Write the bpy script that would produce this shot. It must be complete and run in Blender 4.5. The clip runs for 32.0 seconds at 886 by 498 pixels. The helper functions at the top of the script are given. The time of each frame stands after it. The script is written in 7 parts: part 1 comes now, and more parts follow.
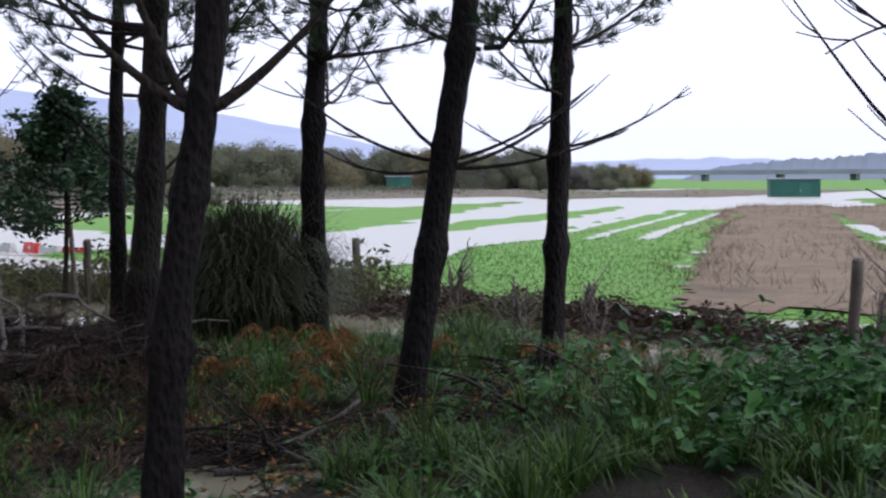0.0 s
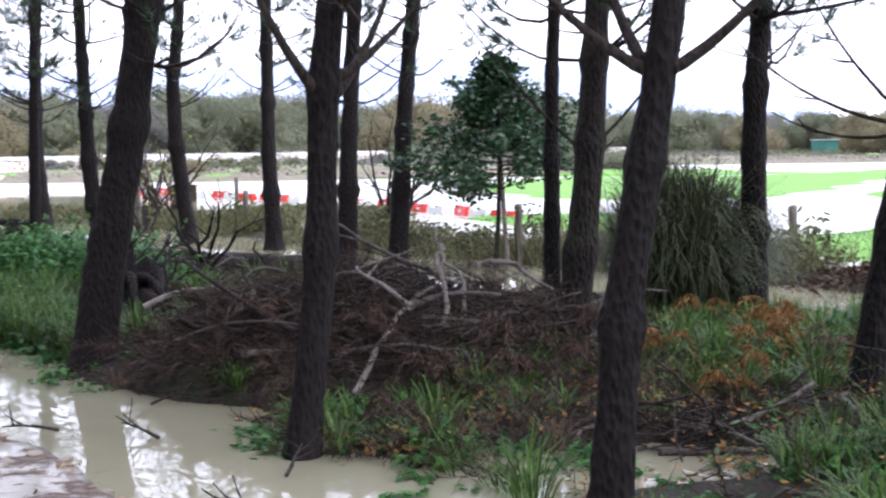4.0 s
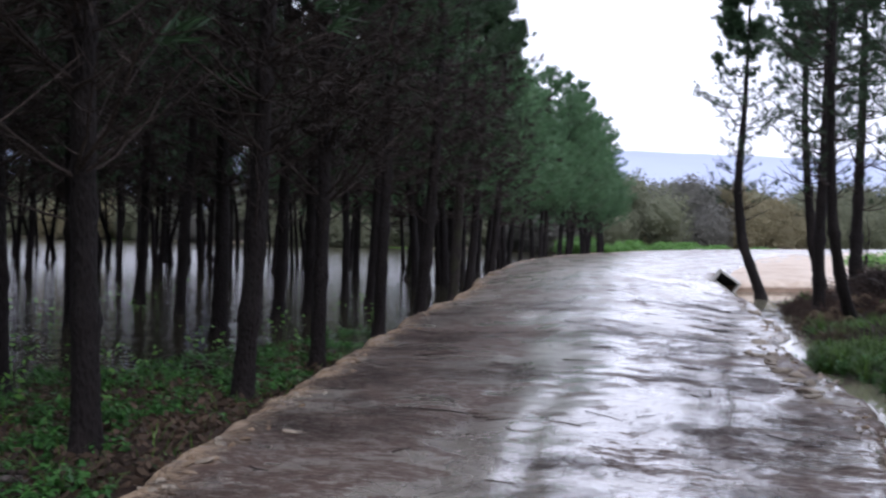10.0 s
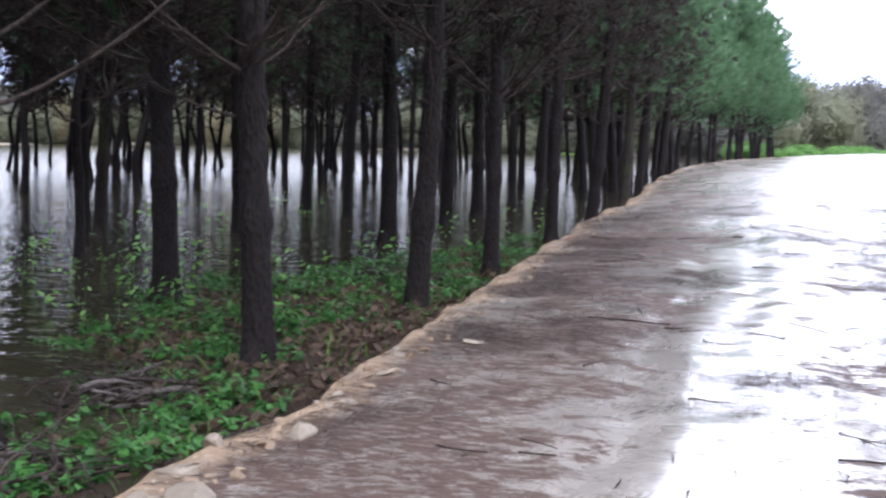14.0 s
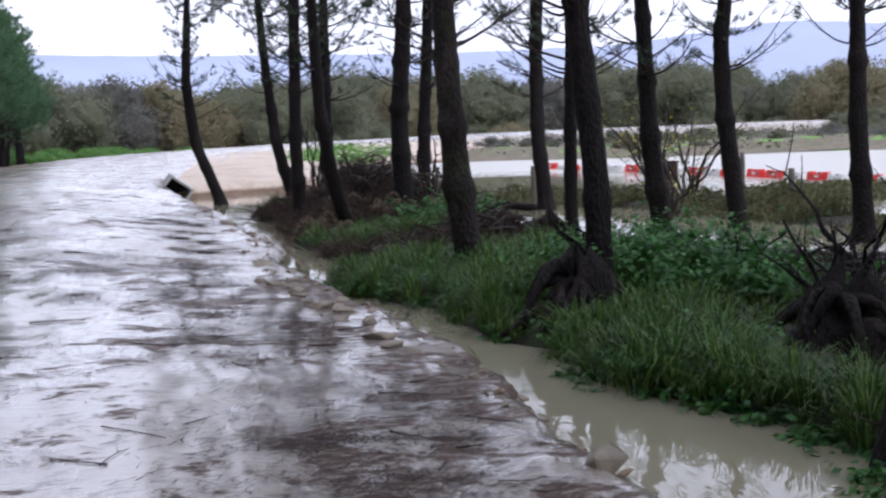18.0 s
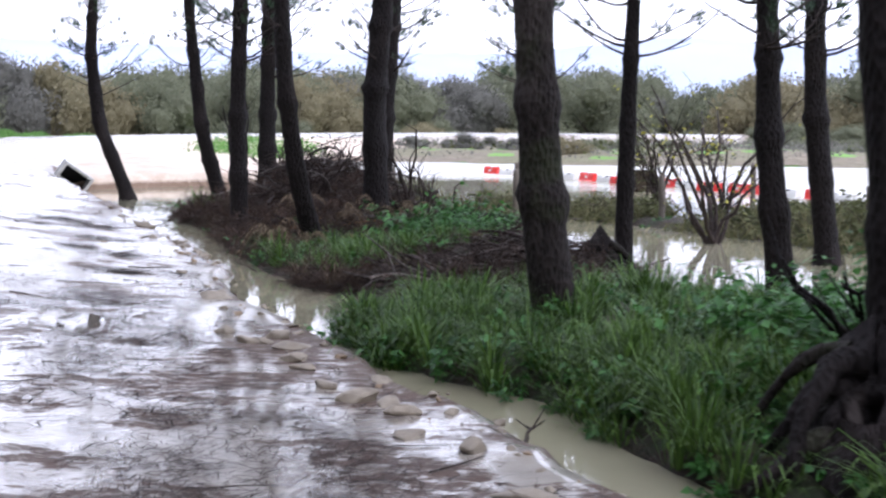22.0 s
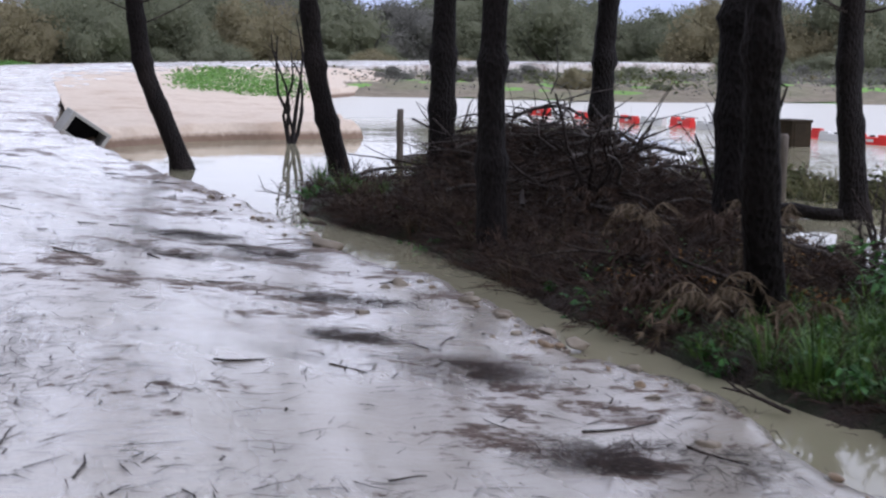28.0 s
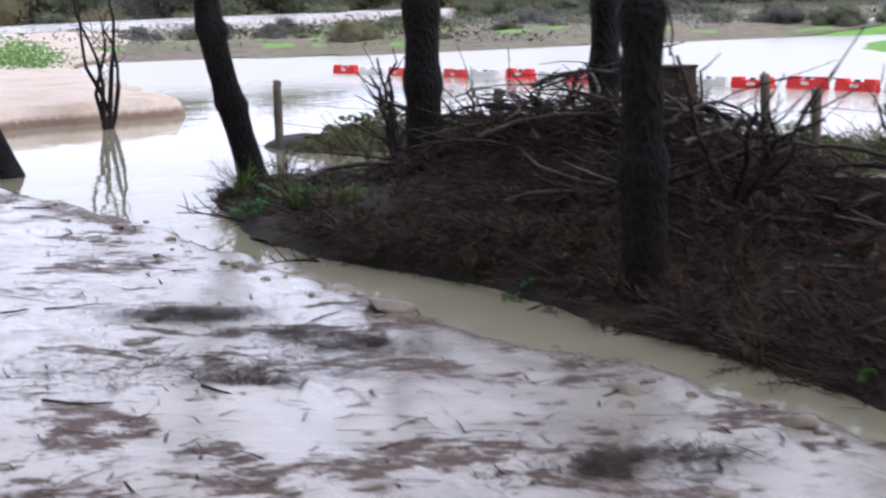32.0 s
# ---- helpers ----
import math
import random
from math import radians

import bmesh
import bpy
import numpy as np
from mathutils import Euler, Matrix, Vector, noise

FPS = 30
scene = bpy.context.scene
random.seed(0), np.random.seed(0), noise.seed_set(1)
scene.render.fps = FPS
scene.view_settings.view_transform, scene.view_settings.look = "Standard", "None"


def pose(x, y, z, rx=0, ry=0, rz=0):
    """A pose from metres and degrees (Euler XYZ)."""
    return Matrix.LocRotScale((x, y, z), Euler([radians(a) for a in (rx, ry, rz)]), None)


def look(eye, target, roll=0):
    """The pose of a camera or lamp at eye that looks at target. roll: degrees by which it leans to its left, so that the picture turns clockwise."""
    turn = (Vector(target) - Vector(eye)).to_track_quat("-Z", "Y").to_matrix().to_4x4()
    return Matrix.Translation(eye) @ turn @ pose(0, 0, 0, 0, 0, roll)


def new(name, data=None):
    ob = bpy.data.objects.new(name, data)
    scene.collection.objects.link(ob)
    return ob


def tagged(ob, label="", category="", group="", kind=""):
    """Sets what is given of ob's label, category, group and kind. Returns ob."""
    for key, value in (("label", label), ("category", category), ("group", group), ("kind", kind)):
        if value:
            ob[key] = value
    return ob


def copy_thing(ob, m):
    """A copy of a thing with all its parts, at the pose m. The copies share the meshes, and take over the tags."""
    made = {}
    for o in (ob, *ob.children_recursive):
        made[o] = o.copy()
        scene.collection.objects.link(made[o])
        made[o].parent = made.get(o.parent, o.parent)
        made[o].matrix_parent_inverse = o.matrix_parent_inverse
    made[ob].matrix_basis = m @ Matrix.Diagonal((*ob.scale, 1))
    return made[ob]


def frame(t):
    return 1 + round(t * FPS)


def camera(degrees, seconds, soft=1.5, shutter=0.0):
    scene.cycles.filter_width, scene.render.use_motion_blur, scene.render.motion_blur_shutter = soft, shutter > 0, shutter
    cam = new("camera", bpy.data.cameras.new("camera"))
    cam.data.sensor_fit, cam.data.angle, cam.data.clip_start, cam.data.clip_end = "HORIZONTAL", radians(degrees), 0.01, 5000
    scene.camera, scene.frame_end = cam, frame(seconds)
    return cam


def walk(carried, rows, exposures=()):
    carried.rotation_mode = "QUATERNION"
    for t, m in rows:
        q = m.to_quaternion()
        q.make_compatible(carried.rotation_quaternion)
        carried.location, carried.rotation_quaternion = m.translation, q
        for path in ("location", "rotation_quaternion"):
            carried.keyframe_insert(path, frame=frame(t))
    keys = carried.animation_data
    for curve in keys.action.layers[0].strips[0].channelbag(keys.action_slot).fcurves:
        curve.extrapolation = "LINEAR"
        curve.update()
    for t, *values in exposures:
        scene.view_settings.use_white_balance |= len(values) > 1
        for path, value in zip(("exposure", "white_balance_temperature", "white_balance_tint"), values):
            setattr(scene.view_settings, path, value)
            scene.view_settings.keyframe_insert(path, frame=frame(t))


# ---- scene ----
cam = camera(36.0, 32.0, 2.3, 0.4)
PATH = [
    (0, (6.354, 0.460, 1.812), (13.049, 7.871, 1.301), -0.37),
    (0.5, (6.362, 0.482, 1.810), (12.834, 8.090, 1.323), -0.35),
    (1, (6.373, 0.513, 1.805), (12.411, 8.473, 1.363), -0.37),
    (1.5, (6.391, 0.558, 1.800), (12.025, 8.807, 1.340), -0.52),
    (2, (6.416, 0.623, 1.797), (11.558, 9.179, 1.193), -0.83),
    (2.5, (6.443, 0.708, 1.790), (11.268, 9.441, 1.110), -1.13),
    (4.5, (6.391, 0.926, 1.836), (10.183, 10.148, 1.077), -0.16),
    (5, (6.381, 0.951, 1.845), (9.681, 10.359, 1.066), -0.09),
    (5.5, (6.376, 0.970, 1.847), (9.212, 10.527, 1.057), -0.51),
    (6, (6.387, 1.002, 1.843), (8.464, 10.758, 1.135), 0.38),
    (6.5, (6.390, 1.014, 1.849), (7.702, 10.906, 1.193), 0.63),
    (7, (6.393, 1.035, 1.851), (6.999, 10.997, 1.228), 0.44),
    (7.5, (6.395, 1.059, 1.849), (6.443, 11.044, 1.297), -0.09),
    (8, (6.391, 1.070, 1.853), (5.761, 11.039, 1.379), -0.34),
    (8.5, (6.385, 1.106, 1.854), (5.160, 11.022, 1.433), -0.23),
    (9, (6.373, 1.158, 1.852), (4.639, 11.000, 1.501), 0.40),
    (9.5, (6.355, 1.203, 1.849), (4.102, 10.943, 1.589), 0.52),
    (10, (6.326, 1.261, 1.842), (3.556, 10.869, 1.701), 1.42),
    (10.5, (6.269, 1.348, 1.823), (2.903, 10.764, 1.784), 1.70),
    (11, (6.203, 1.415, 1.804), (2.057, 10.514, 1.731), 1.72),
    (11.5, (6.130, 1.477, 1.786), (1.378, 10.270, 1.476), 1.39),
    (12, (6.050, 1.542, 1.771), (0.963, 10.139, 1.309), 1.48),
    (12.5, (6.009, 1.579, 1.768), (0.879, 10.143, 1.179), 1.11),
    (13, (5.990, 1.627, 1.764), (1.286, 10.416, 0.973), 0.47),
    (13.5, (5.942, 1.766, 1.757), (1.684, 10.763, 0.806), -0.03),
    (14, (5.881, 1.960, 1.752), (2.033, 11.151, 0.908), 1.01),
    (14.5, (5.822, 2.156, 1.770), (2.445, 11.526, 0.876), 1.34),
    (16.5, (5.378, 3.829, 1.844), (3.702, 13.672, 1.291), 0.80),
    (17, (5.286, 4.446, 1.859), (4.420, 14.395, 1.346), -0.68),
    (17.5, (5.196, 5.054, 1.862), (5.458, 15.017, 1.052), -1.81),
    (18, (5.104, 5.628, 1.853), (6.458, 15.497, 0.975), -1.96),
    (18.5, (4.998, 6.191, 1.843), (6.613, 16.035, 1.144), -0.11),
    (19, (4.882, 6.781, 1.837), (6.822, 16.562, 1.092), -0.71),
    (19.5, (4.822, 7.451, 1.858), (7.210, 17.129, 1.062), -1.08),
    (20, (4.807, 8.205, 1.889), (7.076, 17.922, 1.229), -0.44),
    (20.5, (4.778, 8.998, 1.880), (7.125, 18.685, 1.075), -1.27),
    (21, (4.720, 9.806, 1.828), (6.745, 19.552, 0.872), 0.71),
    (21.5, (4.628, 10.653, 1.731), (6.810, 20.391, 1.091), -0.24),
    (22, (4.541, 11.507, 1.672), (6.688, 21.235, 0.796), 0.66),
    (22.5, (4.458, 12.348, 1.653), (6.467, 22.098, 0.713), 1.67),
    (23, (4.296, 13.011, 1.682), (6.726, 22.636, 0.477), 0.81),
    (23.5, (4.054, 13.576, 1.738), (6.598, 23.166, 0.495), 2.77),
    (24, (3.806, 14.237, 1.776), (6.652, 23.740, 0.511), -0.33),
    (24.5, (3.565, 15.025, 1.788), (6.238, 24.538, 0.254), -0.44),
    (25, (3.310, 15.817, 1.793), (5.748, 25.387, 0.218), 0.68),
    (25.5, (3.058, 16.557, 1.775), (5.514, 26.127, 0.233), -1.80),
    (26, (2.829, 17.385, 1.743), (5.188, 27.018, 0.467), 0.67),
    (26.5, (2.563, 18.282, 1.785), (5.192, 27.836, 0.442), 0.57),
    (28.5, (1.803, 21.361, 1.923), (4.748, 30.812, 0.505), 0.70),
    (29, (1.657, 21.960, 1.869), (5.408, 31.130, 0.512), -2.00),
    (29.5, (1.494, 22.578, 1.839), (5.884, 31.420, 0.241), -0.64),
    (30, (1.342, 23.232, 1.820), (5.948, 31.927, 0.037), -2.09),
    (30.5, (1.221, 23.879, 1.831), (6.319, 32.253, -0.140), -1.80),
    (31, (1.130, 24.527, 1.863), (6.070, 33.007, -0.057), -0.09),
    (31.5, (1.043, 25.208, 1.898), (5.915, 33.732, -0.002), -1.95),
    (32, (0.956, 25.937, 1.945), (5.645, 34.590, 0.169), -1.73),
]
EXPOSURES = [(t, s + 0.08, 5780, 18) for t, s in ((0, -0.1), (1, 0.25), (2, 0.75), (3, 1.08), (5, 1.17), (6, 1.0), (7, 0.7), (8, 0.15), (9, -0.15), (10, 0.25), (11, 0.9), (12, 1.7), (13, 1.7), (14.5, 1.05), (17, -0.1), (18, 0.1), (20, 0.72), (22, 0.79), (24, 0.68), (26, 0.25), (28, 0.05), (29, -0.05), (30, 0.32), (32, 0.36))]
walk(cam, [(t, look(eye, target, roll)) for t, eye, target, roll in PATH], EXPOSURES)

# ---- light ----
world = bpy.data.worlds.new("overcast_sky")
scene.world = world
world.use_nodes = True
wn, wl = world.node_tree.nodes, world.node_tree.links
wn.clear()
sky = wn.new("ShaderNodeTexSky")
sky.sky_type = "NISHITA"
sky.sun_disc = False
sky.sun_elevation = radians(38)
sky.sun_rotation = radians(150)
sky.dust_density = 4.0
grey = wn.new("ShaderNodeHueSaturation")
grey.inputs["Saturation"].default_value = 0.25
clear_part = wn.new("ShaderNodeBackground")
clear_part.inputs["Strength"].default_value = 0.05
cloud_part = wn.new("ShaderNodeBackground")
cloud_part.inputs["Color"].default_value = (0.93, 0.94, 1.0, 1)
cloud_part.inputs["Strength"].default_value = 1.05
both = wn.new("ShaderNodeAddShader")
wout = wn.new("ShaderNodeOutputWorld")
wl.new(sky.outputs[0], grey.inputs["Color"])
wl.new(grey.outputs[0], clear_part.inputs["Color"])
wl.new(clear_part.outputs[0], both.inputs[0])
wl.new(cloud_part.outputs[0], both.inputs[1])
wl.new(both.outputs[0], wout.inputs["Surface"])
sun_data = bpy.data.lights.new("sun", "SUN")
sun_data.energy, sun_data.angle, sun_data.color = 0.6, radians(25), (1.0, 0.97, 0.93)
sun = new("sun", sun_data)
sun.matrix_world = look((30, -50, 60), (0, 0, 0))


# ---- materials ----
def srgb(r, g, b):
    return tuple(((c / 12.92) if c <= 0.04045 else ((c + 0.055) / 1.055) ** 2.4) for c in (r, g, b)) + (1,)


class Mat:
    """A node material with a few short helpers."""

    def __init__(self, name, rough=0.7, spec=0.5, metal=0.0):
        self.m = bpy.data.materials.new(name)
        self.m.use_nodes = True
        self.n, self.l = self.m.node_tree.nodes, self.m.node_tree.links
        self.b = self.n["Principled BSDF"]
        self.b.inputs["Roughness"].default_value = rough
        self.b.inputs["Specular IOR Level"].default_value = spec
        self.b.inputs["Metallic"].default_value = metal
        self.pos = self.n.new("ShaderNodeNewGeometry").outputs["Position"]
        self.obj = self.n.new("ShaderNodeTexCoord").outputs["Object"]

    def put(self, socket, key):
        if isinstance(socket, (int, float, tuple)):
            self.b.inputs[key].default_value = socket
        else:
            self.l.new(socket, self.b.inputs[key])
        return self

    def scaled(self, vec, s):
        k = self.n.new("ShaderNodeMapping")
        k.inputs["Scale"].default_value = s
        self.l.new(vec, k.inputs["Vector"])
        return k.outputs[0]

    def noise(self, scale, detail=4.0, rough=0.55, stretch=None, vec=None):
        v = self.pos if vec is None else vec
        if stretch:
            v = self.scaled(v, stretch)
        k = self.n.new("ShaderNodeTexNoise")
        k.inputs["Scale"].default_value = scale
        k.inputs["Detail"].default_value = detail
        k.inputs["Roughness"].default_value = rough
        self.l.new(v, k.inputs["Vector"])
        return k.outputs["Fac"]

    def voronoi(self, scale, vec=None, feature="F1", stretch=None):
        v = self.pos if vec is None else vec
        if stretch:
            v = self.scaled(v, stretch)
        k = self.n.new("ShaderNodeTexVoronoi")
        k.feature = feature
        k.inputs["Scale"].default_value = scale
        self.l.new(v, k.inputs["Vector"])
        return k.outputs["Distance"]

    def ramp(self, fac, *stops):
        k = self.n.new("ShaderNodeValToRGB")
        while len(k.color_ramp.elements) < len(stops):
            k.color_ramp.elements.new(0.5)
        for e, (p, c) in zip(k.color_ramp.elements, stops):
            e.position = p
            e.color = c if isinstance(c, tuple) else (c, c, c, 1)
        self.l.new(fac, k.inputs[0])
        return k.outputs[0]

    def mix(self, fac, a, b, blend="MIX"):
        k = self.n.new("ShaderNodeMix")
        k.data_type, k.blend_type = "RGBA", blend
        for s, i in ((fac, 0), (a, 6), (b, 7)):
            if isinstance(s, (int, float, tuple)):
                k.inputs[i].default_value = s
            else:
                self.l.new(s, k.inputs[i])
        return k.outputs[2]

    def maths(self, op, a, b=0.0):
        k = self.n.new("ShaderNodeMath")
        k.operation = op
        for i, s in enumerate((a, b)):
            if isinstance(s, (int, float)):
                k.inputs[i].default_value = s
            else:
                self.l.new(s, k.inputs[i])
        return k.outputs[0]

    def random(self, island=False):
        if island:
            return self.n.new("ShaderNodeNewGeometry").outputs["Random Per Island"]
        return self.n.new("ShaderNodeObjectInfo").outputs["Random"]

    def bump(self, height, strength=0.4, distance=0.02):
        k = self.n.new("ShaderNodeBump")
        k.inputs["Strength"].default_value = strength
        k.inputs["Distance"].default_value = distance
        self.l.new(height, k.inputs["Height"])
        self.l.new(k.outputs[0], self.b.inputs["Normal"])
        return self

    def axis(self, i, vec=None):
        k = self.n.new("ShaderNodeSeparateXYZ")
        self.l.new(self.pos if vec is None else vec, k.inputs[0])
        return k.outputs[i]


def leafy(name, dark, light, rough=0.55, island=True, trans=0.25):
    a = Mat(name, rough, 0.35)
    c = a.mix(a.random(island), dark, light)
    c = a.mix(a.maths("MULTIPLY", a.noise(1.3, 2), 0.5), c, dark)
    a.put(c, "Base Color")
    a.b.inputs["Subsurface Weight"].default_value = 0.0
    t = a.n.new("ShaderNodeBsdfTranslucent")
    a.l.new(c, t.inputs["Color"])
    mixer = a.n.new("ShaderNodeMixShader")
    mixer.inputs[0].default_value = trans
    a.l.new(a.b.outputs[0], mixer.inputs[1])
    a.l.new(t.outputs[0], mixer.inputs[2])
    a.l.new(mixer.outputs[0], a.n["Material Output"].inputs["Surface"])
    return a.m


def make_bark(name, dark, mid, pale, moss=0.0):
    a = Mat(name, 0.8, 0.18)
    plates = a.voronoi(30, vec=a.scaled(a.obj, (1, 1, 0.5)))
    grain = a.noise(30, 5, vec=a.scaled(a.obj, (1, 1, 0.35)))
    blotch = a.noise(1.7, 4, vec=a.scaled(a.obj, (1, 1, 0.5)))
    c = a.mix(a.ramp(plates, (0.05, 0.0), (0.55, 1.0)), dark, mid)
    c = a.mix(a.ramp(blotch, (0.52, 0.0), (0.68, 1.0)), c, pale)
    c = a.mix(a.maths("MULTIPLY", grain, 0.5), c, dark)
    if moss:
        c = a.mix(a.ramp(a.noise(2.6, 5), (0.5, 0.0), (0.72, moss)), c, (0.05, 0.075, 0.02, 1))
    a.put(c, "Base Color")
    a.put(a.ramp(blotch, (0.3, 0.7), (0.7, 0.9)), "Roughness")
    a.bump(a.maths("ADD", a.maths("MULTIPLY", plates, 0.9), a.maths("MULTIPLY", grain, 0.5)), 0.9, 0.025)
    return a.m


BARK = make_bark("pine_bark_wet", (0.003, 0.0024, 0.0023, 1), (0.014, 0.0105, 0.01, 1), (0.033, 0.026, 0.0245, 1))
BARK_PALE = make_bark("pine_bark_pale", (0.006, 0.005, 0.0045, 1), (0.026, 0.02, 0.018, 1), (0.08, 0.066, 0.06, 1), 0.25)
TWIG = make_bark("twig_bark", (0.013, 0.0095, 0.008, 1), (0.045, 0.034, 0.029, 1), (0.075, 0.059, 0.05, 1))
GREYSTICK = make_bark("weathered_stick", (0.035, 0.029, 0.026, 1), (0.1, 0.086, 0.078, 1), (0.16, 0.14, 0.128, 1))
PEELED = make_bark("peeled_wood", (0.09, 0.072, 0.062, 1), (0.2, 0.17, 0.15, 1), (0.27, 0.24, 0.215, 1))
NEEDLES = leafy("pine_needles_green", (0.018, 0.04, 0.018, 1), (0.05, 0.1, 0.04, 1), 0.5, True, 0.2)
NEEDLES_LIGHT = leafy("pine_needles_fresh", (0.04, 0.1, 0.045, 1), (0.14, 0.25, 0.115, 1), 0.5, True, 0.3)
NEEDLES_DRY = leafy("pine_needles_dry", (0.014, 0.0095, 0.0075, 1), (0.085, 0.054, 0.041, 1), 0.8, True, 0.1)
DEADWOOD = leafy("dead_brown_twigs", (0.012, 0.009, 0.0075, 1), (0.05, 0.036, 0.03, 1), 0.85, True, 0.1)
NEEDLES_RUSTY = leafy("pine_needles_rusty", (0.03, 0.019, 0.013, 1), (0.12, 0.072, 0.05, 1), 0.8, True, 0.1)
BROWNLEAF = leafy("withered_bramble", (0.03, 0.021, 0.014, 1), (0.12, 0.078, 0.05, 1), 0.8, True, 0.15)
RUST = leafy("bracken_rust", (0.12, 0.055, 0.018, 1), (0.42, 0.22, 0.065, 1), 0.7, True, 0.2)
GRASS = leafy("grass_blades", (0.015, 0.042, 0.008, 1), (0.15, 0.265, 0.048, 1), 0.45, True, 0.3)
HERB = leafy("nettle_leaves", (0.018, 0.07, 0.015, 1), (0.1, 0.27, 0.055, 1), 0.45, True, 0.3)
BRAMBLE = leafy("bramble_leaves", (0.042, 0.05, 0.022, 1), (0.165, 0.175, 0.075, 1), 0.75, True, 0.4)
PAMPAS = leafy("pampas_blades", (0.03, 0.04, 0.018, 1), (0.1, 0.11, 0.055, 1), 0.6, True, 0.2)
HEDGEGRASS = leafy("olive_hedge_grass", (0.085, 0.085, 0.04, 1), (0.25, 0.23, 0.115, 1), 0.7, True, 0.4)
HOLLY = leafy("evergreen_leaves", (0.012, 0.035, 0.014, 1), (0.035, 0.085, 0.03, 1), 0.4, True, 0.15)
YELLOW = leafy("yellow_leaves", (0.3, 0.3, 0.04, 1), (0.6, 0.55, 0.1, 1), 0.5, True, 0.3)
# Far shore willows: pale, close tones with some distance haze put into them.
WILLOW = leafy("willow_leaves", (0.145, 0.158, 0.1, 1), (0.2, 0.21, 0.135, 1), 0.7, True, 0.5)
WILLOW_OCHRE = leafy("willow_leaves_ochre", (0.2, 0.18, 0.105, 1), (0.26, 0.228, 0.135, 1), 0.7, True, 0.5)
WILLOW_GREY = leafy("hazed_bare_willow_twigs", (0.15, 0.148, 0.13, 1), (0.19, 0.186, 0.163, 1), 0.8, True, 0.5)
WILLOW_RED = leafy("autumn_red_leaves", (0.19, 0.12, 0.085, 1), (0.29, 0.185, 0.125, 1), 0.7, True, 0.5)
LUSH = leafy("lush_bush_leaves", (0.07, 0.17, 0.035, 1), (0.19, 0.38, 0.08, 1), 0.5, True, 0.3)
DRYGRASS = leafy("dead_grass", (0.05, 0.036, 0.024, 1), (0.17, 0.125, 0.08, 1), 0.8, True, 0.15)
REED = leafy("dry_reed", (0.1, 0.075, 0.047, 1), (0.27, 0.2, 0.13, 1), 0.7, True, 0.2)


def make_water():
    a = Mat("muddy_flood_water", 0.03, 0.5)
    silt = a.mix(a.ramp(a.noise(0.25, 4), (0.3, 0.0), (0.7, 1.0)), (0.25, 0.232, 0.155, 1), (0.33, 0.308, 0.215, 1))
    a.b.inputs["IOR"].default_value = 1.42
    a.bump(a.maths("ADD", a.noise(5, 2, stretch=(1, 0.45, 1)), a.maths("MULTIPLY", a.noise(0.9, 2), 1.5)), 0.06, 0.05)
    # the open flood past the fence is ruffled by the wind
    reach = a.maths("MAXIMUM", a.maths("MULTIPLY", a.axis(0), 0.02), a.maths("ADD", a.maths("MULTIPLY", a.axis(1), 0.02), -0.78))
    # It is paler too: the sky's white sheen is put into this colour.
    a.put(a.mix(a.ramp(reach, (0.36, 0.0), (0.46, 1.0)), silt, (0.41, 0.395, 0.34, 1)), "Base Color")
    open_part = a.ramp(reach, (0.31, 0.06), (0.42, 0.34))
    a.l.new(open_part, a.b.inputs["Normal"].links[0].from_node.inputs["Strength"])
    a.put(a.ramp(reach, (0.3, 0.03), (0.44, 0.3)), "Roughness")
    return a.m


def make_ground():
    a = Mat("flooded_meadow", 0.8, 0.3)
    big, fine = a.noise(0.05, 4), a.noise(9, 5)
    green = a.mix(fine, (0.09, 0.2, 0.03, 1), (0.2, 0.4, 0.075, 1))
    dull = a.mix(fine, (0.1, 0.1, 0.05, 1), (0.24, 0.21, 0.12, 1))
    c = a.mix(a.ramp(big, (0.6, 0.0), (0.74, 0.8)), green, dull)
    c = a.mix(a.ramp(a.noise(0.6, 4), (0.54, 0.0), (0.78, 0.45)), c, (0.1, 0.095, 0.05, 1))
    a.put(c, "Base Color")
    a.bump(fine, 0.6, 0.08)
    return a.m


def make_scrub():
    a = Mat("brown_scrub_ground", 0.85, 0.3)
    fine = a.noise(1.4, 6, 0.7)
    c = a.mix(a.ramp(fine, (0.3, 0.0), (0.7, 1.0)), (0.1, 0.085, 0.06, 1), (0.25, 0.21, 0.15, 1))
    c = a.mix(a.ramp(a.noise(0.12, 4), (0.48, 0.0), (0.66, 0.55)), c, (0.11, 0.14, 0.05, 1))
    a.put(c, "Base Color")
    a.bump(fine, 0.8, 0.2)
    return a.m


def make_soil():
    a = Mat("litter_soil", 0.75, 0.4)
    fine, mid = a.noise(40, 5, 0.7), a.noise(3.0, 5)
    c = a.mix(a.ramp(fine, (0.35, 0.0), (0.65, 1.0)), (0.014, 0.009, 0.007, 1), (0.085, 0.055, 0.04, 1))
    c = a.mix(a.ramp(mid, (0.45, 0.0), (0.65, 0.85)), c, (0.03, 0.055, 0.016, 1))
    a.put(c, "Base Color")
    a.bump(a.maths("ADD", a.maths("MULTIPLY", fine, 1.5), mid), 1.0, 0.06)
    return a.m


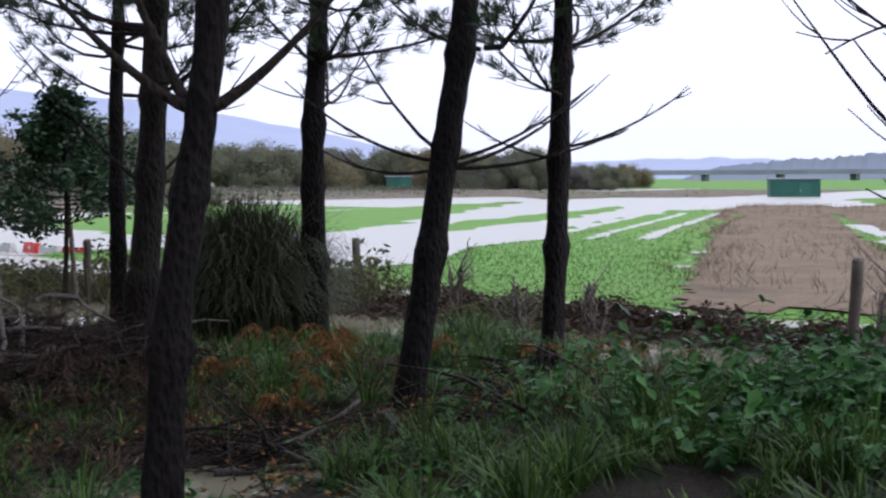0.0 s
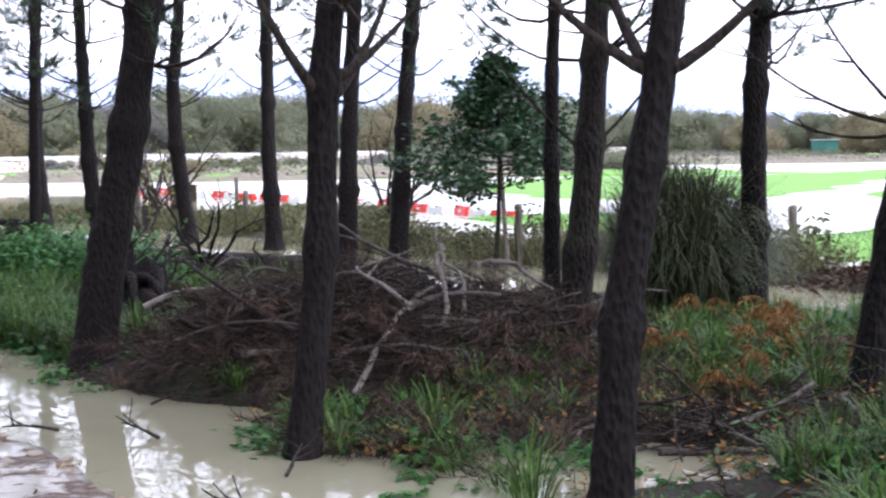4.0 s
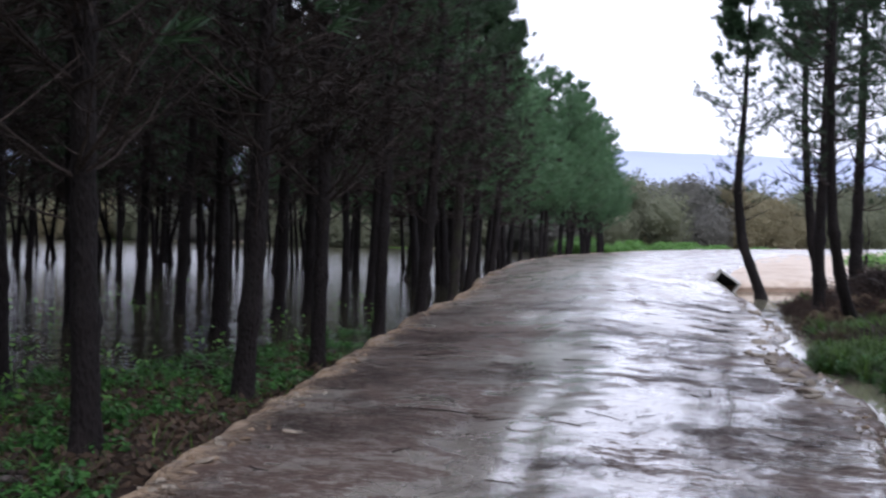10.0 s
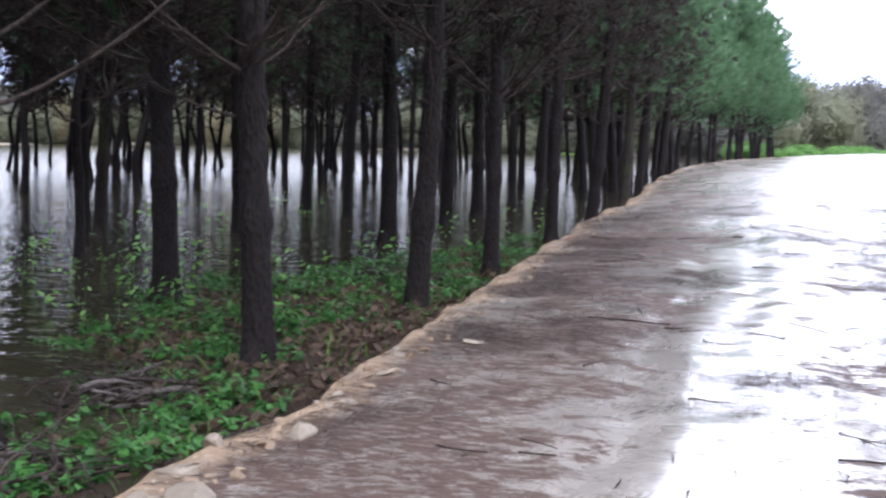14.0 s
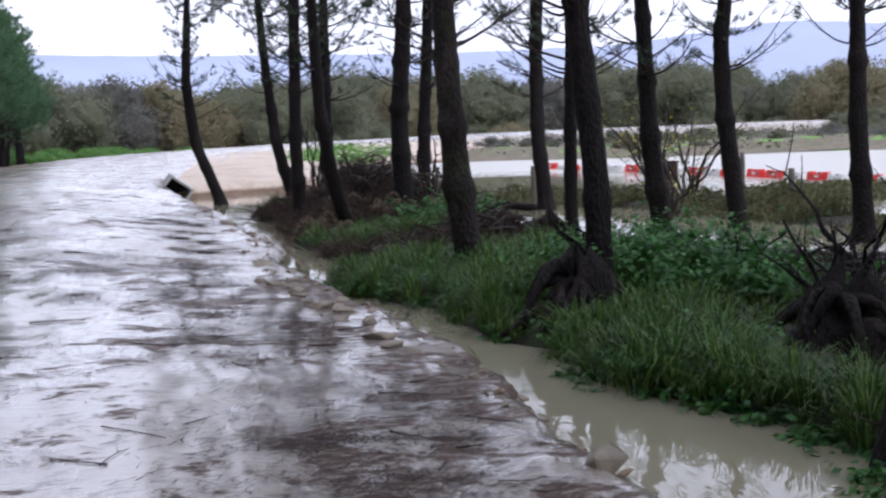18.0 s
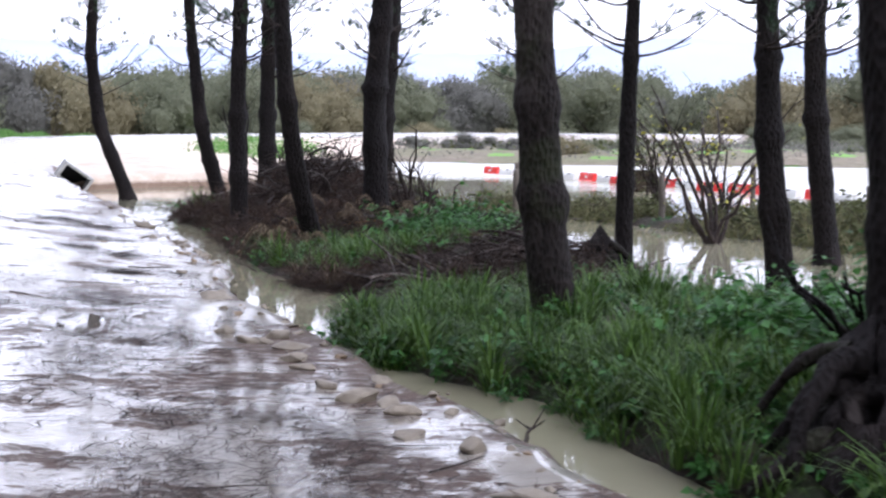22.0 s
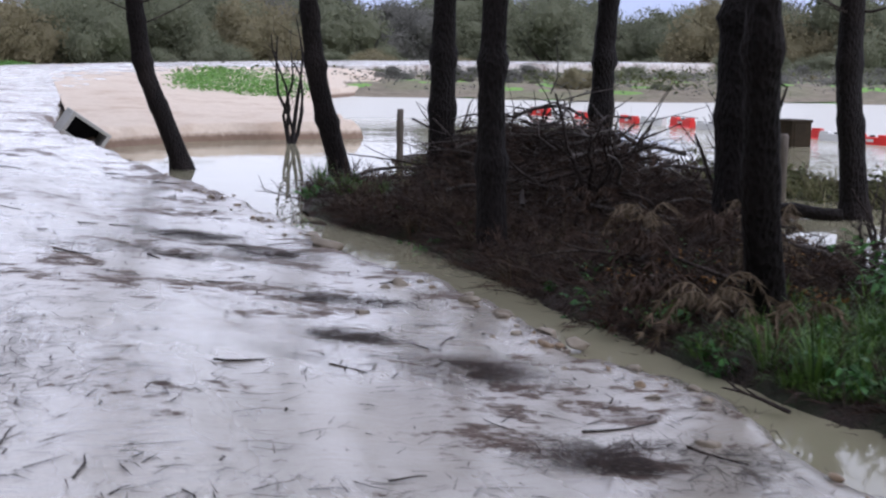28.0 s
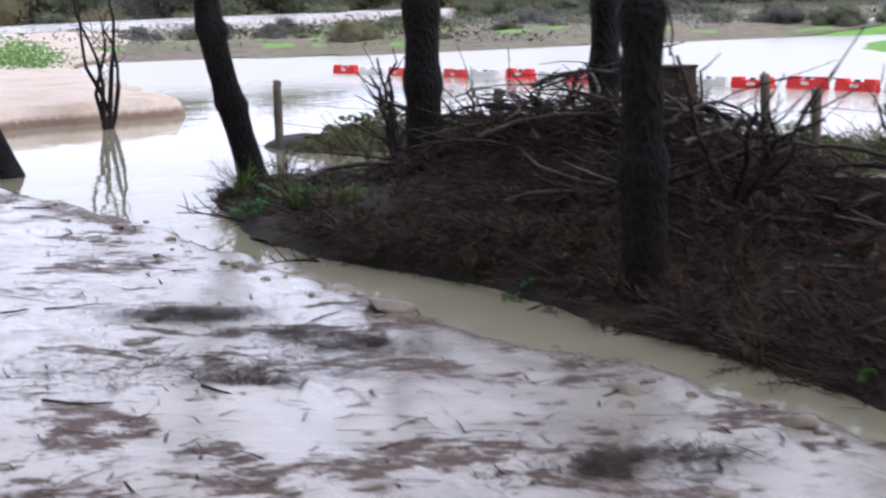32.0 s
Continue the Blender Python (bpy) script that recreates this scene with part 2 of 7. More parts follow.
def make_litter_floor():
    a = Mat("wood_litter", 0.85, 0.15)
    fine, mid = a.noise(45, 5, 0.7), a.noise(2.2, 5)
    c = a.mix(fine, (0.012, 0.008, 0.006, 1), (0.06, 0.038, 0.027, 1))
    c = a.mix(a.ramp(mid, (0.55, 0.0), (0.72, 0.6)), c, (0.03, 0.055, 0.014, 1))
    a.put(c, "Base Color")
    a.bump(a.maths("ADD", fine, mid), 0.7, 0.04)
    return a.m


def make_mud():
    """Wet clay track: films of water down the middle, pine litter towards the sides, raw sandy edges."""
    a = Mat("wet_clay_track", 0.35, 0.5)
    uv = a.n.new("ShaderNodeTexCoord").outputs["UV"]
    across = a.axis(0, uv)
    grit = a.noise(60, 5, 0.7)
    streak = a.noise(1.7, 7, 0.68, stretch=(0.9, 1.1, 1))
    big = a.noise(0.5, 3, 0.5, stretch=(1.2, 0.75, 1))
    pits = a.noise(6, 5, 0.65, stretch=(0.75, 1.35, 1))
    ripple = a.noise(2.6, 5, 0.6, stretch=(0.6, 1.6, 1))
    wander = a.maths("ADD", across, a.maths("MULTIPLY", a.maths("SUBTRACT", a.noise(1.3, 6, 0.7), 0.5), 0.3))
    side = a.ramp(wander, (0.0, 0.58), (0.14, 0.66), (0.34, 0.66), (0.4, 0.3), (0.51, 0.27), (0.565, 0.45), (0.62, 0.38), (0.66, 0.27), (0.72, 0.34), (0.8, 0.5), (0.95, 0.58))
    later = a.ramp(a.maths("MULTIPLY", a.axis(1, uv), 0.02), (0.44, 0.0), (0.5, 1.0))
    side = a.mix(later, side, a.mix(0.35, (0.3, 0.3, 0.3, 1), side))
    clay = a.mix(grit, (0.29, 0.255, 0.212, 1), (0.47, 0.427, 0.36, 1))
    clay = a.mix(a.ramp(big, (0.4, 0.0), (0.65, 0.6)), clay, (0.25, 0.2, 0.165, 1))
    litter = a.mix(grit, (0.036, 0.023, 0.018, 1), (0.155, 0.103, 0.079, 1))
    cover = a.maths("ADD", a.maths("MULTIPLY", streak, 2.5), a.maths("MULTIPLY", big, 1.2))
    cover = a.maths("ADD", cover, a.maths("MULTIPLY", pits, 1.0))
    cover = a.maths("ADD", a.maths("SUBTRACT", cover, 2.33), side)
    mask = a.ramp(cover, (0.52, 0.0), (0.63, 0.97))
    speck = a.ramp(a.noise(11, 7, 0.78, stretch=(0.7, 1.3, 1)), (0.4, 0.18), (0.5, 1.0))
    mask = a.maths("MULTIPLY", mask, speck)
    c = a.mix(mask, clay, litter)
    raw = a.ramp(a.maths("ADD", across, a.maths("MULTIPLY", a.maths("SUBTRACT", streak, 0.5), 0.12)), (0.03, 1.0), (0.085, 0.0), (0.97, 0.0), (1.0, 0.1))
    c = a.mix(raw, c, a.mix(grit, (0.3, 0.2, 0.12, 1), (0.52, 0.4, 0.27, 1)))
    a.put(c, "Base Color")
    film = a.ramp(a.noise(0.9, 5, 0.6, stretch=(1.3, 0.45, 1)), (0.4, 0.16), (0.62, 0.42))
    rough = a.mix(mask, film, (0.6, 0.6, 0.6, 1))
    a.put(rough, "Roughness")
    wet = a.maths("SUBTRACT", 1.0, mask)
    wet = a.maths("MULTIPLY", wet, a.maths("SUBTRACT", 1.0, raw))
    a.put(wet, "Coat Weight")
    a.put(a.maths("ADD", 0.13, a.maths("MULTIPLY", later, 0.1)), "Coat Roughness")
    a.b.inputs["Coat IOR"].default_value = 1.42
    a.put(a.maths("SUBTRACT", 0.5, a.maths("MULTIPLY", mask, 0.42)), "Specular IOR Level")
    h = a.maths("ADD", a.maths("MULTIPLY", pits, 0.9), a.maths("MULTIPLY", ripple, 0.7))
    h = a.maths("ADD", h, a.maths("ADD", a.maths("MULTIPLY", grit, 0.12), a.maths("MULTIPLY", mask, 0.3)))
    a.bump(h, 0.5, 0.042)
    return a.m


def make_plain(name, c1, c2, scale=8, rough=0.7, bump=0.4, dist=0.02, spec=0.4):
    a = Mat(name, rough, spec)
    n1, n2 = a.noise(scale, 5, 0.65), a.noise(scale * 0.17, 3)
    c = a.mix(n1, c1, c2)
    c = a.mix(a.ramp(n2, (0.45, 0.0), (0.75, 0.5)), c, tuple(v * 0.6 for v in c1[:3]) + (1,))
    a.put(c, "Base Color")
    a.bump(n1, bump, dist)
    return a.m


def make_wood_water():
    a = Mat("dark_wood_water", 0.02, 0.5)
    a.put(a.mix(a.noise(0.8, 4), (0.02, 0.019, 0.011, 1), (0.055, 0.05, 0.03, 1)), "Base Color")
    a.b.inputs["IOR"].default_value = 1.33
    a.bump(a.maths("ADD", a.noise(4, 2, stretch=(0.6, 1, 1)), a.noise(0.8, 2)), 0.5, 0.06)
    a.put(a.ramp(a.maths("MULTIPLY", a.axis(0), -0.02), (0.1, 0.03), (0.5, 0.12)), "Roughness")
    return a.m


WOODWATER, WOODLITTER = make_wood_water(), make_litter_floor()
WATER, MEADOW, SCRUB, SOIL, MUD = make_water(), make_ground(), make_scrub(), make_soil(), make_mud()


def make_sand():
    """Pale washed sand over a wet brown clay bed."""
    a = Mat("eroded_sand", 0.7, 0.35)
    fine, big = a.noise(9, 6, 0.7), a.noise(0.7, 5, 0.6)
    c = a.mix(fine, (0.42, 0.33, 0.25, 1), (0.66, 0.57, 0.47, 1))
    c = a.mix(a.ramp(big, (0.5, 0.0), (0.68, 0.6)), c, (0.36, 0.25, 0.17, 1))
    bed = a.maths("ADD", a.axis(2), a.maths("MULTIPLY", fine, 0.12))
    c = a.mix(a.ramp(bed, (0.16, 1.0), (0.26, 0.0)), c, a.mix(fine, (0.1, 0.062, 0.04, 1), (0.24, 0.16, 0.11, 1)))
    a.put(c, "Base Color")
    a.bump(a.maths("ADD", fine, big), 0.6, 0.05)
    return a.m


FILM = make_plain("rain_water_film", (0.2, 0.175, 0.145, 1), (0.26, 0.23, 0.19, 1), 3, 0.02, 0.02, 0.01, 0.7)
SAND = make_sand()
CLAY = make_plain("ochre_clay", (0.16, 0.11, 0.068, 1), (0.36, 0.27, 0.18, 1), 16, 0.7, 0.6, 0.02)
FALLOWSOIL = make_plain("fallow_stubble", (0.13, 0.095, 0.06, 1), (0.3, 0.225, 0.15, 1), 3.0, 0.85, 0.8, 0.08, 0.2)
STONE = make_plain("limestone", (0.15, 0.122, 0.09, 1), (0.38, 0.325, 0.25, 1), 14, 0.55, 0.5, 0.02)
CONCRETE = make_plain("wet_concrete", (0.28, 0.275, 0.26, 1), (0.52, 0.51, 0.48, 1), 10, 0.55, 0.3, 0.01)
# Near-black, painted as the shade in the pipe; filler caps use it too.
DARK = make_plain("pipe_shade_and_cap_black", (0.012, 0.012, 0.014, 1), (0.03, 0.03, 0.032, 1), 8, 0.8)
RED = make_plain("red_plastic", (0.55, 0.018, 0.014, 1), (0.68, 0.03, 0.022, 1), 3, 0.4, 0.1, 0.005)
WHITE = make_plain("white_plastic", (0.55, 0.55, 0.53, 1), (0.72, 0.72, 0.7, 1), 3, 0.45, 0.1, 0.005)
POSTWOOD = make_plain("weathered_post", (0.06, 0.05, 0.04, 1), (0.17, 0.145, 0.12, 1), 20, 0.8, 0.6, 0.01)
GREENSHED = make_plain("green_sheet_metal", (0.02, 0.11, 0.085, 1), (0.035, 0.16, 0.12, 1), 2, 0.5, 0.1)
GREYROOF = make_plain("grey_roof_sheet", (0.3, 0.32, 0.33, 1), (0.42, 0.43, 0.44, 1), 2, 0.5, 0.1)
# Far viaduct: distance haze is put into this pale blue-grey.
GREYDECK = make_plain("hazed_bridge_concrete", (0.19, 0.205, 0.245, 1), (0.25, 0.265, 0.31, 1), 0.4, 0.8, 0.1)
BOXGREEN = make_plain("mossy_crate", (0.014, 0.012, 0.008, 1), (0.05, 0.036, 0.022, 1), 9, 0.9, 0.4, 0.02, 0.12)


# Backdrop colour: distance haze is put into the tint and a faint glow.
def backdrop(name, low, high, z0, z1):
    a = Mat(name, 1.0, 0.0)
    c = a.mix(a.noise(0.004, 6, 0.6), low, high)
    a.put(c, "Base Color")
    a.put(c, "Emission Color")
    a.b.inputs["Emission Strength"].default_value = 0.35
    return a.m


HILL = backdrop("haze_tinted_hills", (0.28, 0.315, 0.415, 1), (0.35, 0.385, 0.49, 1), 0, 150)
WOODS = backdrop("haze_tinted_woods", (0.13, 0.15, 0.18, 1), (0.2, 0.225, 0.26, 1), 0, 40)


# ---- mesh helpers ----
def mesh_of(name, verts, faces, mats, smooth=False):
    me = bpy.data.meshes.new(name)
    me.from_pydata([tuple(v) for v in verts], [], [tuple(f) for f in faces])
    for m in mats if isinstance(mats, (list, tuple)) else [mats]:
        me.materials.append(m)
    if smooth:
        me.polygons.foreach_set("use_smooth", [True] * len(me.polygons))
    me.update()
    return me


def put_mesh(name, me, parent=None, m=None):
    ob = new(name, me)
    if parent:
        ob.parent = parent
    if m is not None:
        ob.matrix_basis = m
    return ob


def part(name, bm, material, parent, label=""):
    me = bpy.data.meshes.new(name)
    bm.to_mesh(me)
    bm.free()
    me.materials.append(material)
    ob = new(name, me)
    ob.parent = parent
    return tagged(ob, label)


def thing(name, label, category, m=None, group="", kind=""):
    ob = new(name)
    ob.empty_display_size = 0.2
    if m is not None:
        ob.matrix_basis = m
    return tagged(ob, label, category, group, kind)


class Geo:
    """Gathers vertices and faces for one mesh."""

    def __init__(self):
        self.v, self.f, self.k = [], [], 0

    def add(self, verts, faces):
        self.v.append(np.asarray(verts, float))
        self.f += [tuple(i + self.k for i in q) for q in faces]
        self.k += len(verts)

    def tube(self, pts, radii, sides=6, cap=True):
        pts = np.asarray(pts, float)
        n = len(pts)
        tan = np.gradient(pts, axis=0)
        tan /= np.linalg.norm(tan, axis=1)[:, None] + 1e-9
        ref = np.array([0.0, 0, 1]) if abs(tan[0, 2]) < 0.9 else np.array([1.0, 0, 0])
        a = np.cross(tan, ref)
        a /= np.linalg.norm(a, axis=1)[:, None] + 1e-9
        b = np.cross(tan, a)
        th = np.arange(sides) * 2 * np.pi / sides
        ring = a[:, None] * np.cos(th)[None, :, None] + b[:, None] * np.sin(th)[None, :, None]
        v = pts[:, None] + ring * np.asarray(radii, float)[:, None, None]
        faces = [(i * sides + j, i * sides + (j + 1) % sides, (i + 1) * sides + (j + 1) % sides, (i + 1) * sides + j) for i in range(n - 1) for j in range(sides)]
        if cap:
            faces += [tuple(range(sides)), tuple((n - 1) * sides + j for j in range(sides))]
        self.add(v.reshape(-1, 3), faces)

    def mesh(self, name, mats, smooth=False):
        return mesh_of(name, np.concatenate(self.v) if self.v else [], self.f, mats, smooth)


def blades(geo, base, tip, width, rng, bend=0.0, segs=1):
    """Thin tapering blades from base to tip, arrays of n points."""
    base, tip = np.asarray(base, float), np.asarray(tip, float)
    n = len(base)
    d = tip - base
    side = np.cross(d, rng.normal(size=(n, 3)))
    side /= np.linalg.norm(side, axis=1)[:, None] + 1e-9
    w = (np.asarray(width) * np.ones(n))[:, None] * side * 0.5
    if segs == 1:
        v = np.stack([base - w, base + w, tip], 1).reshape(-1, 3)
        geo.add(v, [(3 * i, 3 * i + 1, 3 * i + 2) for i in range(n)])
    else:
        mid = base + d * 0.55 + np.array([0, 0, 1.0]) * bend * np.linalg.norm(d, axis=1)[:, None]
        v = np.stack([base - w, base + w, mid + w * 0.9, mid - w * 0.9, tip], 1).reshape(-1, 3)
        f = []
        for i in range(n):
            f += [(5 * i, 5 * i + 1, 5 * i + 2, 5 * i + 3), (5 * i + 3, 5 * i + 2, 5 * i + 4)]
        geo.add(v, f)


def leaves(geo, centre, size, rng, flat=0.5):
    """Small pointed leaf quads with random turns."""
    centre = np.asarray(centre, float)
    n = len(centre)
    a = rng.normal(size=(n, 3)) * np.array([1, 1, flat])
    a /= np.linalg.norm(a, axis=1)[:, None] + 1e-9
    b = np.cross(a, rng.normal(size=(n, 3)))
    b /= np.linalg.norm(b, axis=1)[:, None] + 1e-9
    s = (np.asarray(size) * np.ones(n))[:, None]
    v = np.stack([centre - a * s, centre + b * s * 0.45, centre + a * s, centre - b * s * 0.45], 1).reshape(-1, 3)
    geo.add(v, [(4 * i, 4 * i + 1, 4 * i + 2, 4 * i + 3) for i in range(n)])


def leaves_on(geo, centre, normal, size, rng, jitter=0.5):
    """Leaf quads lying on a form whose outward normals are given."""
    n = len(centre)
    nn = normal + rng.normal(0, jitter, (n, 3))
    nn /= np.linalg.norm(nn, axis=1)[:, None] + 1e-9
    a = np.cross(nn, rng.normal(size=(n, 3)))
    a /= np.linalg.norm(a, axis=1)[:, None] + 1e-9
    b = np.cross(nn, a)
    s = (np.asarray(size) * np.ones(n))[:, None]
    v = np.stack([centre - a * s, centre + b * s * 0.7, centre + a * s, centre - b * s * 0.7], 1).reshape(-1, 3)
    geo.add(v, [(4 * i, 4 * i + 1, 4 * i + 2, 4 * i + 3) for i in range(n)])


def fbm(x, y, s=1.0, seed=0.0):
    return noise.fractal(Vector((x * s, y * s, seed)), 1.0, 2.0, 4)


def smooth(t):
    t = np.clip(t, 0, 1)
    return t * t * (3 - 2 * t)


def grid_mesh(name, xs, ys, height, mat, keep=None):
    X, Y = np.meshgrid(xs, ys)
    Z = height(X, Y)
    nx, ny = len(xs), len(ys)
    v = np.stack([X, Y, Z], -1).reshape(-1, 3)
    idx = np.arange(nx * ny).reshape(ny, nx)
    q = np.stack([idx[:-1, :-1], idx[:-1, 1:], idx[1:, 1:], idx[1:, :-1]], -1).reshape(-1, 4)
    if keep is not None:
        k = keep(X, Y).reshape(-1)
        q = q[k[q].any(1)]
    return mesh_of(name, v.tolist(), q.tolist(), mat, True)


def value_noise(X, Y, s, seed=0):
    """Smooth noise in -1 to 1 for arrays of places."""
    rng = np.random.RandomState(seed)
    tab = rng.rand(64, 64) * 2 - 1
    x, y = X * s, Y * s
    xi, yi = np.floor(x).astype(int), np.floor(y).astype(int)
    fx, fy = smooth(x - xi), smooth(y - yi)
    g = lambda a, b: tab[a % 64, b % 64]
    return (g(xi, yi) * (1 - fx) + g(xi + 1, yi) * fx) * (1 - fy) + (g(xi, yi + 1) * (1 - fx) + g(xi + 1, yi + 1) * fx) * fy


def rough_noise(X, Y, s, seed=0, octaves=4):
    out, amp = 0.0, 1.0
    for o in range(octaves):
        out = out + amp * value_noise(X + 17.3 * o, Y - 9.1 * o, s * 2**o, seed + o)
        amp *= 0.5
    return out / 1.6


# ---- land and water ----
def spline(points, per):
    """Catmull-Rom through the points, per[i] steps on each span."""
    p = [np.array(q, float) for q in points]
    p = [2 * p[0] - p[1]] + p + [2 * p[-1] - p[-2]]
    out = []
    for i in range(1, len(p) - 2):
        for k in range(per[i - 1]):
            t = k / per[i - 1]
            out.append(0.5 * (2 * p[i] + (p[i + 1] - p[i - 1]) * t + (2 * p[i - 1] - 5 * p[i] + 4 * p[i + 1] - p[i + 2]) * t * t + (3 * p[i] - p[i - 1] - 3 * p[i + 1] + p[i + 2]) * t**3))
    out.append(p[-2])
    return np.array(out)


ROAD_L = [(4.6, -12), (3.2, 0), (2.2, 7.2), (1.8, 10), (1.3, 12.6), (0.5, 16.2), (-0.8, 23), (-1.7, 28), (-2.6, 33.4), (-4.2, 41), (-5.8, 50), (-7.5, 62), (-7.5, 76), (-3, 92), (8, 108), (26, 126), (60, 152), (110, 185)]
ROAD_R = [(10.6, -12), (9.2, 0), (7.95, 7.6), (7.3, 11), (6.95, 13.5), (6.82, 16.8), (5.75, 23.5), (5.55, 28.0), (5.05, 32.8), (3.95, 40.5), (2.6, 46.6), (2.9, 55), (4.0, 66), (6.2, 79), (12, 92), (27, 107), (62, 134), (115, 170)]
ROAD_STEPS = [20, 45, 28, 22, 28, 45, 32, 32, 50, 30, 16, 14, 12, 10, 10, 8, 8]
EDGE_L, EDGE_R = spline(ROAD_L, ROAD_STEPS), spline(ROAD_R, ROAD_STEPS)


def bend_rise(y):
    """The track climbs on its embankment past the bend."""
    return np.interp(y, [55, 75, 92, 108, 126, 200], [0, 0.2, 0.45, 0.65, 0.85, 1.05])


def road_crown(y):
    return bend_rise(y) + np.interp(y, [-12, 10, 18, 24, 30, 38, 46, 60, 120, 200], [0.24, 0.22, 0.24, 0.33, 0.42, 0.5, 0.64, 0.62, 0.55, 0.5])


def build_road():
    n, m = len(EDGE_L), 78
    u = np.linspace(-0.09, 1.07, m)
    P = EDGE_L[:, None] * (1 - u)[None, :, None] + EDGE_R[:, None] * u[None, :, None]
    X, Y = P[..., 0], P[..., 1]
    wob = rough_noise(X, Y, 0.9, 5) * 0.012 + rough_noise(X, Y, 3.5, 6, 3) * 0.006
    edge_wob = rough_noise(X * 0 + Y, X * 0 + 3, 0.7, 9) * 0.028 + rough_noise(Y, X * 0 + 1.0, 2.7, 8) * 0.012
    U = u[None, :] + edge_wob
    crown = road_crown(Y)
    right_low = np.interp(Y, [0, 10, 20, 27, 33, 40, 46, 60], [0.14, 0.13, 0.13, 0.1, 0.1, 0.22, 0.5, 0.55]) + bend_rise(Y)
    left_low = np.interp(Y, [0, 10, 30, 60], [0.2, 0.22, 0.3, 0.5]) + bend_rise(Y)
    Z = crown + (right_low - crown) * smooth((U - 0.45) / 0.52) + (left_low - crown) * smooth((0.4 - U) / 0.4)
    for c in (0.36, 0.46, 0.6, 0.7):
        Z = Z - 0.018 * np.exp(-(((U - c) / 0.022) ** 2)) * (Y < 60)
    Z = Z - 0.05 * np.exp(-(((X - 4.0) / 0.17) ** 2) - (((Y - 22.0) / 0.42) ** 2))
    lip = smooth((U - 0.955) / 0.05)
    Z = Z * (1 - lip) + (-0.22) * lip
    lip = smooth((0.035 - U) / 0.06)
    Z = Z * (1 - lip) + (-0.22) * lip
    Z = Z + wob * (1 + 1.6 * (np.abs(U - 0.5) > 0.4))
    v = np.stack([X, Y, Z], -1).reshape(-1, 3)
    idx = np.arange(n * m).reshape(n, m)
    q = np.stack([idx[:-1, :-1], idx[:-1, 1:], idx[1:, 1:], idx[1:, :-1]], -1).reshape(-1, 4)
    me = mesh_of("road", v.tolist(), q.tolist(), MUD, True)
    uv = me.uv_layers.new(name="UVMap")
    UV = np.stack([U + 0 * X, Y], -1).reshape(-1, 2)
    uv.data.foreach_set("uv", UV[q.reshape(-1)].reshape(-1))
    ob = put_mesh("road", me)
    tagged(ob, "wet pale clay track strewn with brown pine litter", "road", kind="structure")
    return X, Y, Z, U


ROAD_X, ROAD_Y, ROAD_Z, ROAD_U = build_road()
_rx, _ry, _rz, _ru = (a[:, ::2].reshape(-1) for a in (ROAD_X, ROAD_Y, ROAD_Z, ROAD_U))


def road_height(x, y):
    k = np.argmin((_rx - x) ** 2 + (_ry - y) ** 2)
    return float(_rz[k])


BANK_LEFT = ([-4, 2, 4, 6, 7.6, 8.8, 10, 11, 11.7, 12.7, 13.3, 14.7, 15.7, 16.6, 17.1, 18.1, 19.1, 19.6, 20.3, 21, 21.6, 22.1, 22.5, 23, 23.6, 24.8, 25.6, 27.7, 28.9, 30.3, 31.4, 32.7, 34, 35.2, 36.6, 38, 39.3, 40.6],
             [11.5, 10.6, 9.9, 9.4, 9.0, 8.75, 8.95, 8.4, 8.05, 8.1, 8.1, 7.45, 7.35, 7.2, 6.9, 6.85, 6.85, 6.7, 6.3, 6.1, 5.95, 5.85, 6.3, 6.7, 6.8, 6.5, 5.95, 5.65, 5.55, 5.45, 5.5, 5.4, 5.4, 5.0, 4.85, 5.1, 5.4, 6.6])
BANK_RIGHT = ([-4, 6, 10, 13, 15, 18, 20, 22, 25, 27, 30, 33, 37, 39.3, 40.6],
              [17.2, 16.6, 16.2, 15.6, 14.8, 12.4, 10.6, 9.8, 9.3, 9.1, 8.8, 9.2, 9.3, 7.9, 6.9])
HEDGE = np.array([(19.2, -2), (18.9, 6), (18.7, 12), (18.3, 16), (16.6, 20), (15.6, 25), (14.8, 30), (13.4, 36), (10.8, 41), (8.6, 44)], float)


def hump(X, Y, cx, cy, rx, ry, h):
    return h * np.exp(-(((X - cx) / rx) ** 2) - (((Y - cy) / ry) ** 2))


def line_distance(X, Y, line):
    best = np.full(np.shape(X), 1e9)
    for a, b in zip(line[:-1], line[1:]):
        d = b - a
        t = np.clip(((X - a[0]) * d[0] + (Y - a[1]) * d[1]) / (d @ d), 0, 1)
        best = np.minimum(best, np.hypot(X - a[0] - t * d[0], Y - a[1] - t * d[1]))
    return best


